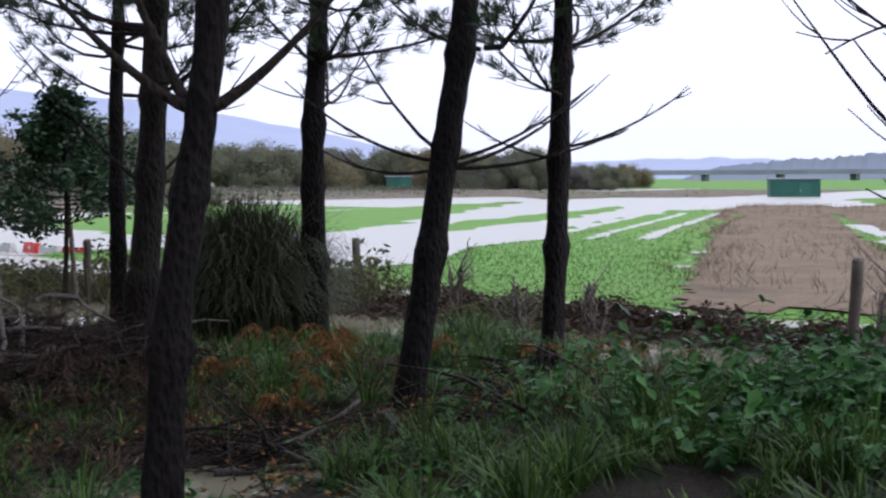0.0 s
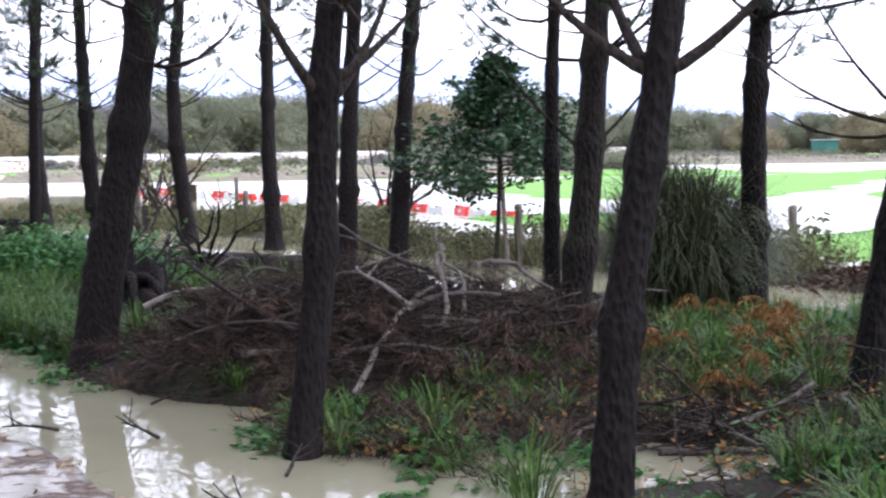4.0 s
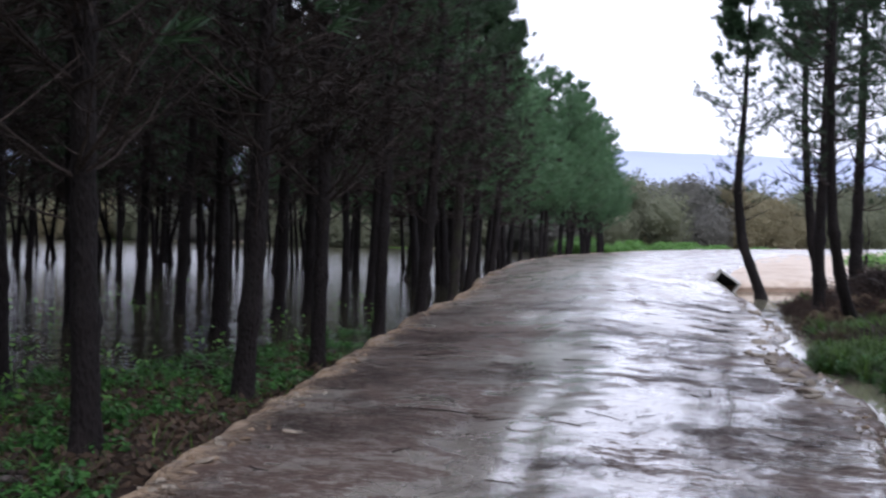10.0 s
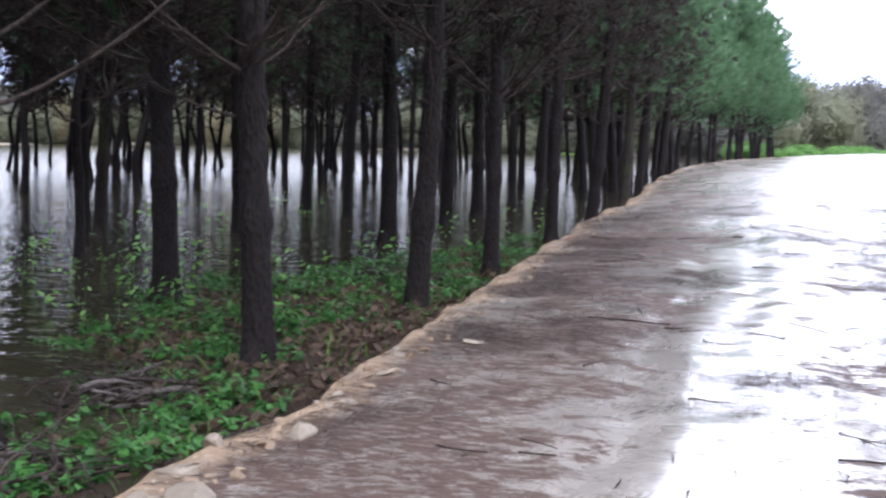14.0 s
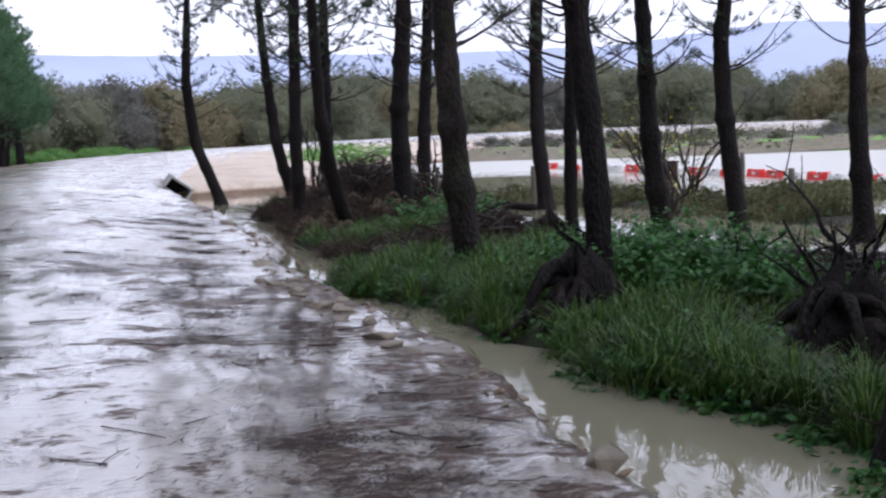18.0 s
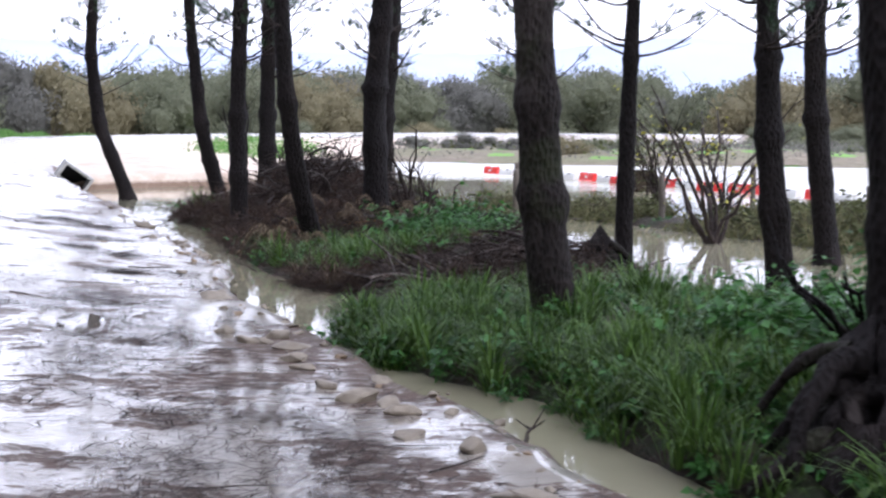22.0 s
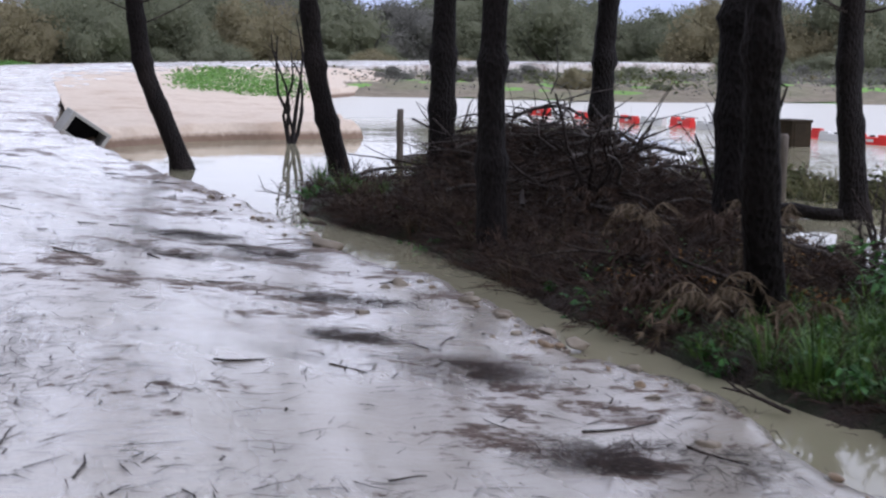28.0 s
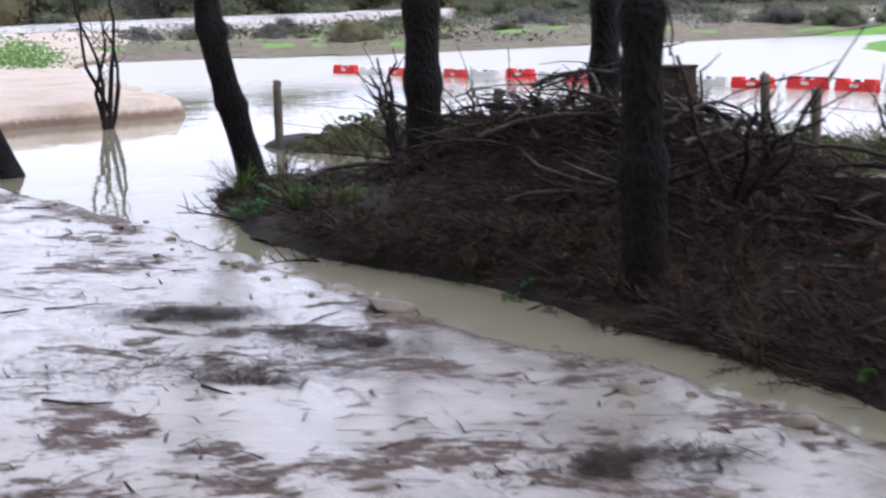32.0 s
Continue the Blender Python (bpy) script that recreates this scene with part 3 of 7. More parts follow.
def bank_height(X, Y):
    X, Y = np.asarray(X, float), np.asarray(Y, float)
    inner = np.minimum(X - np.interp(Y, *BANK_LEFT), np.interp(Y, *BANK_RIGHT) - X) + 0.14 * rough_noise(X, Y, 0.6, 21) + 0.08 * rough_noise(X, Y, 2.2, 22)
    inner = np.where(Y > 40.6, -1, inner)
    top = 0.1 + 0.09 * rough_noise(X, Y, 0.6, 31) + 0.07 * rough_noise(X, Y, 1.9, 32)
    top = top - 0.1 * smooth((11 - Y) / 3) * (X < 12.2) * smooth((Y - 4.0) / 2)
    top = top + hump(X, Y, 7.8, 35.4, 1.5, 2.4, 0.5) + hump(X, Y, 7.2, 30.2, 0.9, 1.6, 0.14)
    top = top + hump(X, Y, 8.3, 20.0, 1.2, 3.6, 0.18) + hump(X, Y, 8.3, 26.6, 1.0, 1.4, 0.24)
    top = top + hump(X, Y, 10.8, 11.2, 1.8, 1.5, 0.14) + hump(X, Y, 12.4, 4.2, 2.0, 2.2, 0.3)
    rugged = np.clip(hump(X, Y, 7.7, 35.2, 1.8, 3.0, 1.0) + hump(X, Y, 7.3, 30.0, 1.2, 1.9, 0.5) + hump(X, Y, 8.2, 25.4, 1.3, 1.6, 1.0) + hump(X, Y, 10.4, 11.6, 2.0, 1.8, 1.0), 0, 1)
    top = top + rugged * (0.26 * rough_noise(X, Y, 1.0, 33) + 0.1 * np.abs(rough_noise(X, Y, 2.6, 34)))
    top = top - hump(X, Y, 10.6, 7.4, 0.55, 0.3, 0.28)
    isle = -0.32 + smooth(inner / 0.5 + 0.3) * (top + 0.32)
    strip = -0.32 + smooth((1.05 - line_distance(X, Y, HEDGE)) / 0.6) * (0.42 + 0.06 * rough_noise(X, Y, 0.8, 41))
    return np.maximum(isle, strip)


bank = put_mesh("bank_ground", grid_mesh("bank_ground", np.arange(5.0, 21.0, 0.17), np.arange(-4, 46, 0.19), bank_height, SOIL, lambda X, Y: bank_height(X, Y) > -0.25))
tagged(bank, "dark leaf litter bank between the flooded ditch and the fence", "bank", kind="structure")


# plots of the flood plain, as outlines on the ground
NEAR_TURF = [(20.5, 33), (25.3, 31.2), (25.8, 28.6), (22.6, 21.6), (24.1, 21.6), (27.3, 24.2), (29.8, 26.0), (33.4, 27.6), (39.5, 31.7), (53.4, 40.5), (66, 47.1), (67, 44.8), (34.1, 21.0), (27.2, 16.2), (21.2, 11.8), (17, 12), (17, 22)]
LONG_STRIP = [(34, 59), (42.9, 66), (51.4, 63), (61, 66), (71, 71), (84, 76), (78, 71), (54.6, 53.2), (42.8, 43.0), (35.6, 38.3), (30.4, 39), (29, 42), (31, 50)]
THIN_STRIP = [(39.8, 38.2), (43.9, 41.5), (61, 50.6), (71, 55.6), (65, 50.4), (52.6, 43.2), (42.2, 37.1), (38.0, 35.3)]
FAR_TURF = [(106, 101), (128, 113), (205, 140), (190, 100), (122, 81), (107, 76), (104, 84), (91, 81)]
FALLOW = [(66, 44.1), (75, 48.2), (77, 45.7), (41.7, 22.0), (30.9, 14.6), (22.1, 9.3), (21.3, 11.8), (27.3, 16.1), (36.6, 22.7)]
FALLOW_BEYOND = [(70, 40.6), (100, 50), (120, 30), (60, 8), (22, 2), (22, 7.0), (30.5, 12.4), (38.8, 18.0)]
RIGHT_TURF = [(103, 60), (130, 62), (140, 50), (73, 34.8), (79, 42.2)]


def plot_depth(X, Y, plot):
    """How far places lie inside an outline; negative outside."""
    p = np.array(plot + plot[:1], float)
    odd = np.zeros(np.shape(X), bool)
    for a, b in zip(p[:-1], p[1:]):
        if a[1] != b[1]:
            odd ^= ((a[1] > Y) != (b[1] > Y)) & (X < (b[0] - a[0]) * (Y - a[1]) / (b[1] - a[1]) + a[0])
    d = line_distance(X, Y, p)
    return np.where(odd, d, -d)


def field_height(X, Y):
    """Meadow beyond the fence: plots of grass and sheets of flood water."""
    X, Y = np.asarray(X, float), np.asarray(Y, float)
    n1, n2 = rough_noise(X, Y, 0.07, 51), rough_noise(X, Y, 0.35, 52)
    h = -0.12 + 0.0 * X
    for plot, soft in ((NEAR_TURF, 1.4), (LONG_STRIP, 2.5), (THIN_STRIP, 1.2), (FAR_TURF, 5.0), (FALLOW, 1.0), (FALLOW_BEYOND, 1.0), (RIGHT_TURF, 3.0)):
        h = np.maximum(h, -0.12 + 0.23 * smooth((plot_depth(X, Y, plot) + 0.9 * n2 + (0.9 if plot is FALLOW else 0.0)) / soft + 0.4) + 0.03 * n2)
    # wet furrows at the far end of the near turf
    along, over = 0.845 * X + 0.535 * Y, 0.845 * Y - 0.535 * X
    furrow = smooth((np.sin(over * 3.9 + 0.8 * n1) + 0.35 * n2 - 0.05) / 0.4) * smooth((along - 43 - 3 * n2) / 3) * smooth((80 - along) / 6) * smooth((over - 0.2) / 0.8) * smooth((7.5 - over) / 1)
    h = h - 0.22 * furrow
    far = smooth((np.hypot(X - 6, Y) - 215) / 30)
    h = h * (1 - far) + 0.35 * far
    # the scrubby rise past the barriers
    rise = smooth((Y - 75 - 4 * n1 + 0.3 * (X - 20)) / 9) * smooth((X - 2) / 10) * smooth((70 - X) / 25)
    rise = np.maximum(rise, smooth((Y - 100 + 0.12 * (X - 60)) / 16) * smooth((X - 30) / 20) * smooth((150 - X) / 40))
    h = np.maximum(h, -0.12 + rise * (0.62 + 0.25 * n2))
    # the flooded wood on the other side of the track
    side = smooth((-4 - X) / 6)
    h = h * (1 - side) + side * (-0.25)
    h = np.maximum(h, -0.25 + smooth((-78 - X + 6 * n1) / 14) * 0.8)
    h = np.maximum(h, -0.25 + smooth((Y - 118 - 5 * n1) / 16) * 0.8 * smooth((20 - X) / 20))
    h = np.maximum(h, -0.25 + smooth((-24 - Y) / 10) * 0.6)
    nearby = smooth((22 - X) / 3) * smooth((64 - Y) / 6) * smooth((X + 4) / 3) * smooth((Y + 20) / 6)
    return h * (1 - nearby) + (-0.36) * nearby


def spaced(lo, hi, near_lo, near_hi, step, grow):
    out = list(np.arange(near_lo, near_hi + 1e-6, step))
    s = step
    while out[-1] < hi:
        s *= grow
        out.append(out[-1] + s)
    s = step
    while out[0] > lo:
        s *= grow
        out.insert(0, out[0] - s)
    return np.array(out)


GX, GY = spaced(-2600, 3000, -12, 80, 0.55, 1.09), spaced(-900, 3200, -8, 90, 0.6, 1.09)
ground = put_mesh("ground", grid_mesh("ground", GX, GY, field_height, MEADOW))
tagged(ground, "flood plain meadow of bright grass strips", "ground", kind="structure")
scrub = put_mesh("scrub_ground", grid_mesh("scrub_ground", spaced(-130, 160, 6, 100, 1.6, 1.1), np.arange(72, 260, 2.2), lambda X, Y: field_height(X, Y) + 0.05, SCRUB, lambda X, Y: field_height(X, Y) > 0.05))
tagged(scrub, "brown and green scrubby rise beyond the flood", "ground", kind="structure")
fallow = put_mesh("fallow_plot", grid_mesh("fallow_plot", spaced(20, 122, 20, 60, 0.4, 1.1), spaced(1, 52, 1, 50, 0.4, 1.1), lambda X, Y: field_height(X, Y) + 0.03 + 0.03 * rough_noise(X, Y, 1.5, 55), FALLOWSOIL, lambda X, Y: (np.maximum(plot_depth(X, Y, FALLOW), plot_depth(X, Y, FALLOW_BEYOND)) > 0.0) & (field_height(X, Y) > -0.04)))
tagged(fallow, "brown fallow plot of dead stalks beside the green turf", "ground", kind="structure")
MID = [tuple((a + b) / 2) for a, b in zip(EDGE_L[::12], EDGE_R[::12])]
MID = [(8.5, -400)] + [p for p in MID if p[1] < 100] + [(0, 1600)]


def water_sheet(name, label, outer, mat, flip):
    k = len(MID)
    rim = [(outer, y, 0.0) for x, y in MID]
    v = [(x, y, 0.0) for x, y in MID] + rim
    f = [(i, i + 1, k + i + 1, k + i) if flip else (i + 1, i, k + i, k + i + 1) for i in range(k - 1)]
    return tagged(put_mesh(name, mesh_of(name, v, f, mat)), label, "water", kind="structure")


water_sheet("flood_water", "still khaki flood water mirroring the white sky", 1500, WATER, False)
water_sheet("wood_water", "dark brown flood water among the pines", -900, WOODWATER, True)


def sand_height(X, Y):
    front = np.interp(X, [3.4, 4.2, 6, 9, 11, 13, 16], [48.2, 49.2, 50.2, 50.8, 53, 58, 66]) + 0.35 * rough_noise(X, Y, 0.8, 61)
    right = np.interp(Y, [48, 52, 58, 66, 74, 84, 94], [8.2, 9.4, 9.9, 11.0, 12.5, 17, 24]) + 0.5 * rough_noise(X, Y, 0.5, 63)
    inner = np.minimum(Y - front, right - X)
    face = smooth(inner / 0.3) * 0.58
    gully = 0.05 * np.abs(rough_noise(X * 1.4, Y * 0.5, 1.0, 62))
    return -0.2 + face + smooth(inner / 7) * 0.2 + bend_rise(Y) * smooth(inner / 5) - gully * 1.5 - 0.12 * smooth(1 - np.abs(inner - 0.35) / 0.5) * (rough_noise(X, Y, 1.7, 64) > 0.1)


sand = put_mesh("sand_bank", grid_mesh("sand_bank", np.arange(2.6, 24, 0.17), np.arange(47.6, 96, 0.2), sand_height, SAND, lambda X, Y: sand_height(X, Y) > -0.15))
tagged(sand, "eroded pale sand embankment beside the track bend", "embankment", kind="structure")


def left_shore(X, Y):
    """Low muddy shelf at the foot of the track on the side of the wood."""
    ex = np.interp(Y, EDGE_L[:, 1][:400], EDGE_L[:, 0][:400])
    d = ex - X
    return -0.35 + 0.37 * smooth((4.2 - d + 1.6 * rough_noise(X, Y, 0.35, 71)) / 3.2) + 0.05 * rough_noise(X, Y, 1.2, 72) - 0.12 * smooth((Y - 15) / 8)


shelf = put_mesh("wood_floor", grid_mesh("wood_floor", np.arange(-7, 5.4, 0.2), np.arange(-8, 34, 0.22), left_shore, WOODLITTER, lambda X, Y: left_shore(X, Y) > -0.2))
tagged(shelf, "flooded woodland floor with dark litter", "ground", kind="structure")


# ---- far distance ----
def ridge(name, label, r, az0, az1, profile, mat, seed, kind="structure", rough=0.0):
    n = 420 if rough else 160
    az = np.radians(np.linspace(az0, az1, n))
    el = np.array([profile(math.degrees(a)) for a in az])
    el = el + np.array([0.1 * fbm(a * 40, seed, 1.0) + rough * fbm(a * 260, seed, 1.0) for a in az]) * (el > 0.2)
    v, f = [], []
    for i in range(n):
        x, y = 5 + r * math.sin(az[i]), r * math.cos(az[i])
        h = r * math.tan(math.radians(max(el[i], 0.01)))
        for k, (s, b) in enumerate(((0, 0), (0.45, 0.04), (0.8, 0.1), (1.0, 0.18))):
            v.append((x * (1 + b), y * (1 + b), -3 + (h + 3) * s * (1 + b * (s > 0))))
        v.append((x * 1.35, y * 1.35, -3))
    for i in range(n - 1):
        for k in range(4):
            a = 5 * i + k
            f.append((a, a + 5, a + 6, a + 1))
    ob = put_mesh(name, mesh_of(name, v, f, mat, True))
    return tagged(ob, label, "hill", kind=kind)


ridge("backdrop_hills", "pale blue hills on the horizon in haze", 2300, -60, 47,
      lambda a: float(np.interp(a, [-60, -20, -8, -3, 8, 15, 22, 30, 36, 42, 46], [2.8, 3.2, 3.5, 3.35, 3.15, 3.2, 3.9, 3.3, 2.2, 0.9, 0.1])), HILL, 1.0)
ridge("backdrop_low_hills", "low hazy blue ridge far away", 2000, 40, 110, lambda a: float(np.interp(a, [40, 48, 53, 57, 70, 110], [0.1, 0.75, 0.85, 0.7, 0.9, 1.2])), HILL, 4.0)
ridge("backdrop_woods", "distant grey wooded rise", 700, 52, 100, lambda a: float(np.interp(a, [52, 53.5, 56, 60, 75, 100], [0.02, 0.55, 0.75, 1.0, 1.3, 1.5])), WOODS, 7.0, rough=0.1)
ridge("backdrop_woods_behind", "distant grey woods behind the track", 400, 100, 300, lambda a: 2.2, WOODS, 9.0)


# ---- pines ----
def trunk_geo(ctrl, r0, height, rng, knots=True, flare=1.35):
    """A tapered trunk through control offsets, with whorl swellings and a flared foot."""
    ctrl = np.array(ctrl, float)
    last, prev = ctrl[-1], ctrl[-2]
    slope = (last - prev)[:2] / max(last[2] - prev[2], 0.3)
    zs = np.arange(-0.35, height, 0.11)
    cz = np.r_[-0.4, ctrl[:, 2], last[2] + 1.5, height]
    out = []
    for k in range(2):
        c = np.r_[ctrl[0, k] - 0.02, ctrl[:, k], last[k] + slope[k] * 0.9, last[k] + slope[k] * 1.4]
        out.append(np.interp(zs, cz, c))
    # soften the bends
    ker = np.hanning(9)[1:-1]
    ker /= ker.sum()
    xy = [np.convolve(np.r_[[o[0]] * 3, o, [o[-1]] * 3], ker, "valid") for o in out]
    rad = r0 * (1 - 0.78 * np.clip(zs / height, 0, 1) ** 1.1)
    rad *= 1 + (flare - 1) * np.exp(-np.clip(zs, 0, None) / 0.16)
    whorls = []
    z = rng.uniform(0.9, 1.3)
    while z < height - 0.6:
        if knots:
            rad *= 1 + rng.uniform(0.1, 0.36) * np.exp(-(((zs - z) / 0.085) ** 2))
        whorls.append(z)
        z += rng.uniform(0.65, 1.0)
    sides = 14
    th = np.arange(sides) * 2 * np.pi / sides
    ph = rng.uniform(0, 6.28, 3)
    v = []
    for i, zz in enumerate(zs):
        lump = 1 + 0.06 * np.sin(2 * th + ph[0] + zz * 0.7) + 0.045 * np.sin(3 * th + ph[1] - zz * 1.3) + 0.03 * rng.normal(size=sides)
        r = rad[i] * lump
        v.append(np.stack([xy[0][i] + r * np.cos(th), xy[1][i] + r * np.sin(th), np.full(sides, zz)], 1))
    n = len(zs)
    f = [(i * sides + j, i * sides + (j + 1) % sides, (i + 1) * sides + (j + 1) % sides, (i + 1) * sides + j) for i in range(n - 1) for j in range(sides)]
    f += [tuple((n - 1) * sides + j for j in range(sides))]
    g = Geo()
    g.add(np.concatenate(v), f)
    return g, whorls, lambda z: np.array([np.interp(z, zs, xy[0]), np.interp(z, zs, xy[1]), z]), lambda z: float(np.interp(z, zs, rad))


def limb(rng, start, az, length, rise, droop, steps=7, wave=0.04):
    t = np.linspace(0, 1, steps)
    d = np.array([math.cos(az), math.sin(az), 0])
    side = np.array([-d[1], d[0], 0])
    z = rise * length * t**1.2 - droop * length * t * (1 - t) * 2
    wav = np.cumsum(rng.normal(0, wave, steps)) * length * 0.35
    return start + d * (length * t)[:, None] + side * wav[:, None] + np.array([0, 0, 1.0]) * z[:, None]


def tuft(ng, rng, at, way, length, count, width=0.012):
    d = way + rng.normal(0, 0.55, (count, 3))
    d /= np.linalg.norm(d, axis=1)[:, None]
    base = at + rng.normal(0, 0.02, (count, 3))
    blades(ng, base, base + d * (length * rng.uniform(0.6, 1.1, count))[:, None], width, rng)


def crown_meshes(seed, z0, z1, reach, per_whorl, dead_to, tufts, tuft_len, needle, name, dens=14, width=0.014, rise=(-0.15, 0.5), leftover=0.12, taper=(0.75, 1.6), fine=1.0, sag=(-0.15, 0.2)):
    """Limbs and needle tufts round a straight axis, from z0 to z1; below dead_to the twigs are bare."""
    rng = np.random.RandomState(seed)
    lg, ng = Geo(), Geo()
    z = z0
    while z < z1:
        k = (z - z0) / (z1 - z0)
        size = reach * (1 - taper[0] * k ** taper[1]) * (0.75 if z < dead_to else 1.0)
        for j in range(rng.randint(per_whorl - 1, per_whorl + 2)):
            az, ln = rng.uniform(0, 6.283), size * rng.uniform(0.6, 1.15)
            pts = limb(rng, np.array([0, 0, z + rng.uniform(-0.06, 0.06)]), az, ln, rng.uniform(*rise) + 0.35 * k, rng.uniform(*sag), 7, 0.09)
            r = 0.008 + 0.01 * ln
            lg.tube(pts, np.linspace(r, 0.005, len(pts)), 5, False)
            alive = z >= dead_to
            n_sub = int((4 + 4 * ln) * fine) if alive else int(3 + 3 * ln)
            for s in range(n_sub):
                t = rng.uniform(0.25, 1.0)
                at = pts[min(int(t * (len(pts) - 1)), len(pts) - 2)]
                sub = limb(rng, at, az + rng.choice([-1, 1]) * rng.uniform(0.4, 1.1), ln * rng.uniform(0.18, 0.4), rng.uniform(0.1, 0.8), 0.1, 4)
                lg.tube(sub, np.linspace(0.007, 0.003, 4), 3, False)
                if alive or rng.rand() < leftover:
                    way = sub[-1] - sub[0]
                    way = way / (np.linalg.norm(way) + 1e-9) + np.array([0, 0, 0.35])
                    # Tops out of view get extra, wider tufts, added to shade the ground.
                    high = 1 if fine < 1 else 4 if z > 7.2 else 2 if z > 6.4 else 1
                    for q in range(tufts * high):
                        tuft(ng, rng, sub[-1 - (q % 3)] + rng.normal(0, 0.05, 3), way, tuft_len * (1 + 0.2 * (high - 1)), dens, width * min(high, 3))
            if alive:
                way = pts[-1] - pts[-2]
                way = way / (np.linalg.norm(way) + 1e-9) + np.array([0, 0, 0.4])
                for q in range(tufts + 1):
                    tuft(ng, rng, pts[-1 - q % 2], way, tuft_len, dens, width)
        z += rng.uniform(0.4, 0.62)
    return lg.mesh(name + "_limbs", TWIG, True), ng.mesh(name + "_needles", needle)


ROW_CROWNS = [crown_meshes(100 + i, 2.5 + 0.2 * i, 10.0, 1.5, 4, 3.5 + 0.3 * i, 2, 0.15, NEEDLES, "row_crown", 16, 0.013, (0.2, 0.95), 0.4, sag=(0.05, 0.4)) for i in range(3)]
WOOD_CROWNS = [crown_meshes(200 + i, 2.2 + 0.2 * i, 10.5, 2.0, 5, 4.6, 3, 0.3, NEEDLES, "wood_crown", 12, 0.045, (0.35, 1.2), 0.05) for i in range(3)]
# Front crowns keep broad unseen tops, spread to shade the bank below.
FRONT_CROWNS = [crown_meshes(400 + i, 2.6 + 0.15 * i, 10.0, 1.7, 3, 2.6, 2, 0.17, NEEDLES, "front_crown", 20, 0.012, (0.15, 0.9), taper=(0.45, 1.8), sag=(0.05, 0.4)) for i in range(2)]


def dead_twig_mesh(seed):
    """Dead lower limbs of a pine inside the wood, hung with brown needles."""
    rng = np.random.RandomState(seed)
    g = Geo()
    z = rng.uniform(2.6, 3.1)
    while z < 5.4:
        for j in range(rng.randint(3, 6)):
            az, ln = rng.uniform(0, 6.283), rng.uniform(0.7, 1.7)
            pts = limb(rng, np.array([0, 0, z + rng.uniform(-0.1, 0.1)]), az, ln, rng.uniform(0.2, 1.0), rng.uniform(-0.1, 0.3), 6, 0.09)
            g.tube(pts, np.linspace(0.012, 0.004, 6), 4, False)
            for q in range(7):
                sub = limb(rng, pts[rng.randint(1, 6)], az + rng.uniform(-1.2, 1.2), ln * rng.uniform(0.15, 0.4), rng.uniform(0.0, 0.9), 0.1, 4)
                g.tube(sub, np.linspace(0.006, 0.003, 4), 3, False)
                if rng.rand() < 0.8:
                    way = sub[-1] - sub[0]
                    tuft(g, rng, sub[-1 - q % 2], way / (np.linalg.norm(way) + 1e-9) - np.array([0, 0, 0.3]), 0.26, 12, 0.03)
        z += rng.uniform(0.28, 0.45)
    return g.mesh("dead_branchwork", DEADWOOD)


DEAD_TWIGS = [dead_twig_mesh(250 + i) for i in range(4)]
EDGE_CROWNS = [crown_meshes(300 + i, 2.0, 9.4, 2.5, 5, 2.6, 3, 0.32, NEEDLES_LIGHT, "edge_crown", 12, 0.024, (0.1, 0.85), 0.12, (0.86, 1.2), 0.8, sag=(0.0, 0.3)) for i in range(4)]
PINE_COUNT = [0]


def pine(base, dia, ctrl, height, crowns, label, low_limbs=(), bark=None, group="pines by the track", crown_at=None, scale=1.0, z0=None, thick=0.011, dead=False):
    """A pine: trunk of its own, limbs and needles."""
    PINE_COUNT[0] += 1
    rng = np.random.RandomState(1000 + PINE_COUNT[0])
    root = thing("pine_tree", label, "tree", pose(base[0], base[1], 0.0 if z0 is None else z0), group)
    g, whorls, axis, rad = trunk_geo(ctrl, dia / 2, height, rng)
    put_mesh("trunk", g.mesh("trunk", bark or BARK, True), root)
    for z, az, ln, rise, droop in low_limbs:
        lg = Geo()
        pts = limb(rng, axis(z), math.radians(az), ln, rise, droop, 9)
        lg.tube(pts, np.linspace(thick + 0.007 * ln, 0.005, 9), 6, False)
        for s in range(int(2 + 2 * ln)):
            k = rng.randint(3, 8)
            sub = limb(rng, pts[k], math.radians(az) + rng.choice([-1, 1]) * rng.uniform(0.4, 1.0), ln * rng.uniform(0.12, 0.35), rng.uniform(0.1, 0.9), 0.05, 4)
            lg.tube(sub, np.linspace(0.007, 0.003, 4), 4, False)
        put_mesh("branch", lg.mesh("branch", TWIG, True), root)
    limbs, needles = crowns[PINE_COUNT[0] % len(crowns)]
    top = axis(crown_at or min(4.0, height * 0.6))
    m = Matrix.Translation((top[0], top[1], 0)) @ Matrix.Rotation(rng.uniform(0, 6.28), 4, "Z") @ Matrix.Diagonal((scale, scale, 1, 1))
    wood = put_mesh("crown_wood", limbs, root, m)
    tagged(wood, kind="stuff")
    tagged(put_mesh("needle_mass", needles, wood), kind="stuff")
    if dead:
        tagged(put_mesh("dead_branchwork", DEAD_TWIGS[PINE_COUNT[0] % 4], root, m), kind="stuff")
    return root


ROW = "tall dark wet pine trunk in the row by the ditch"
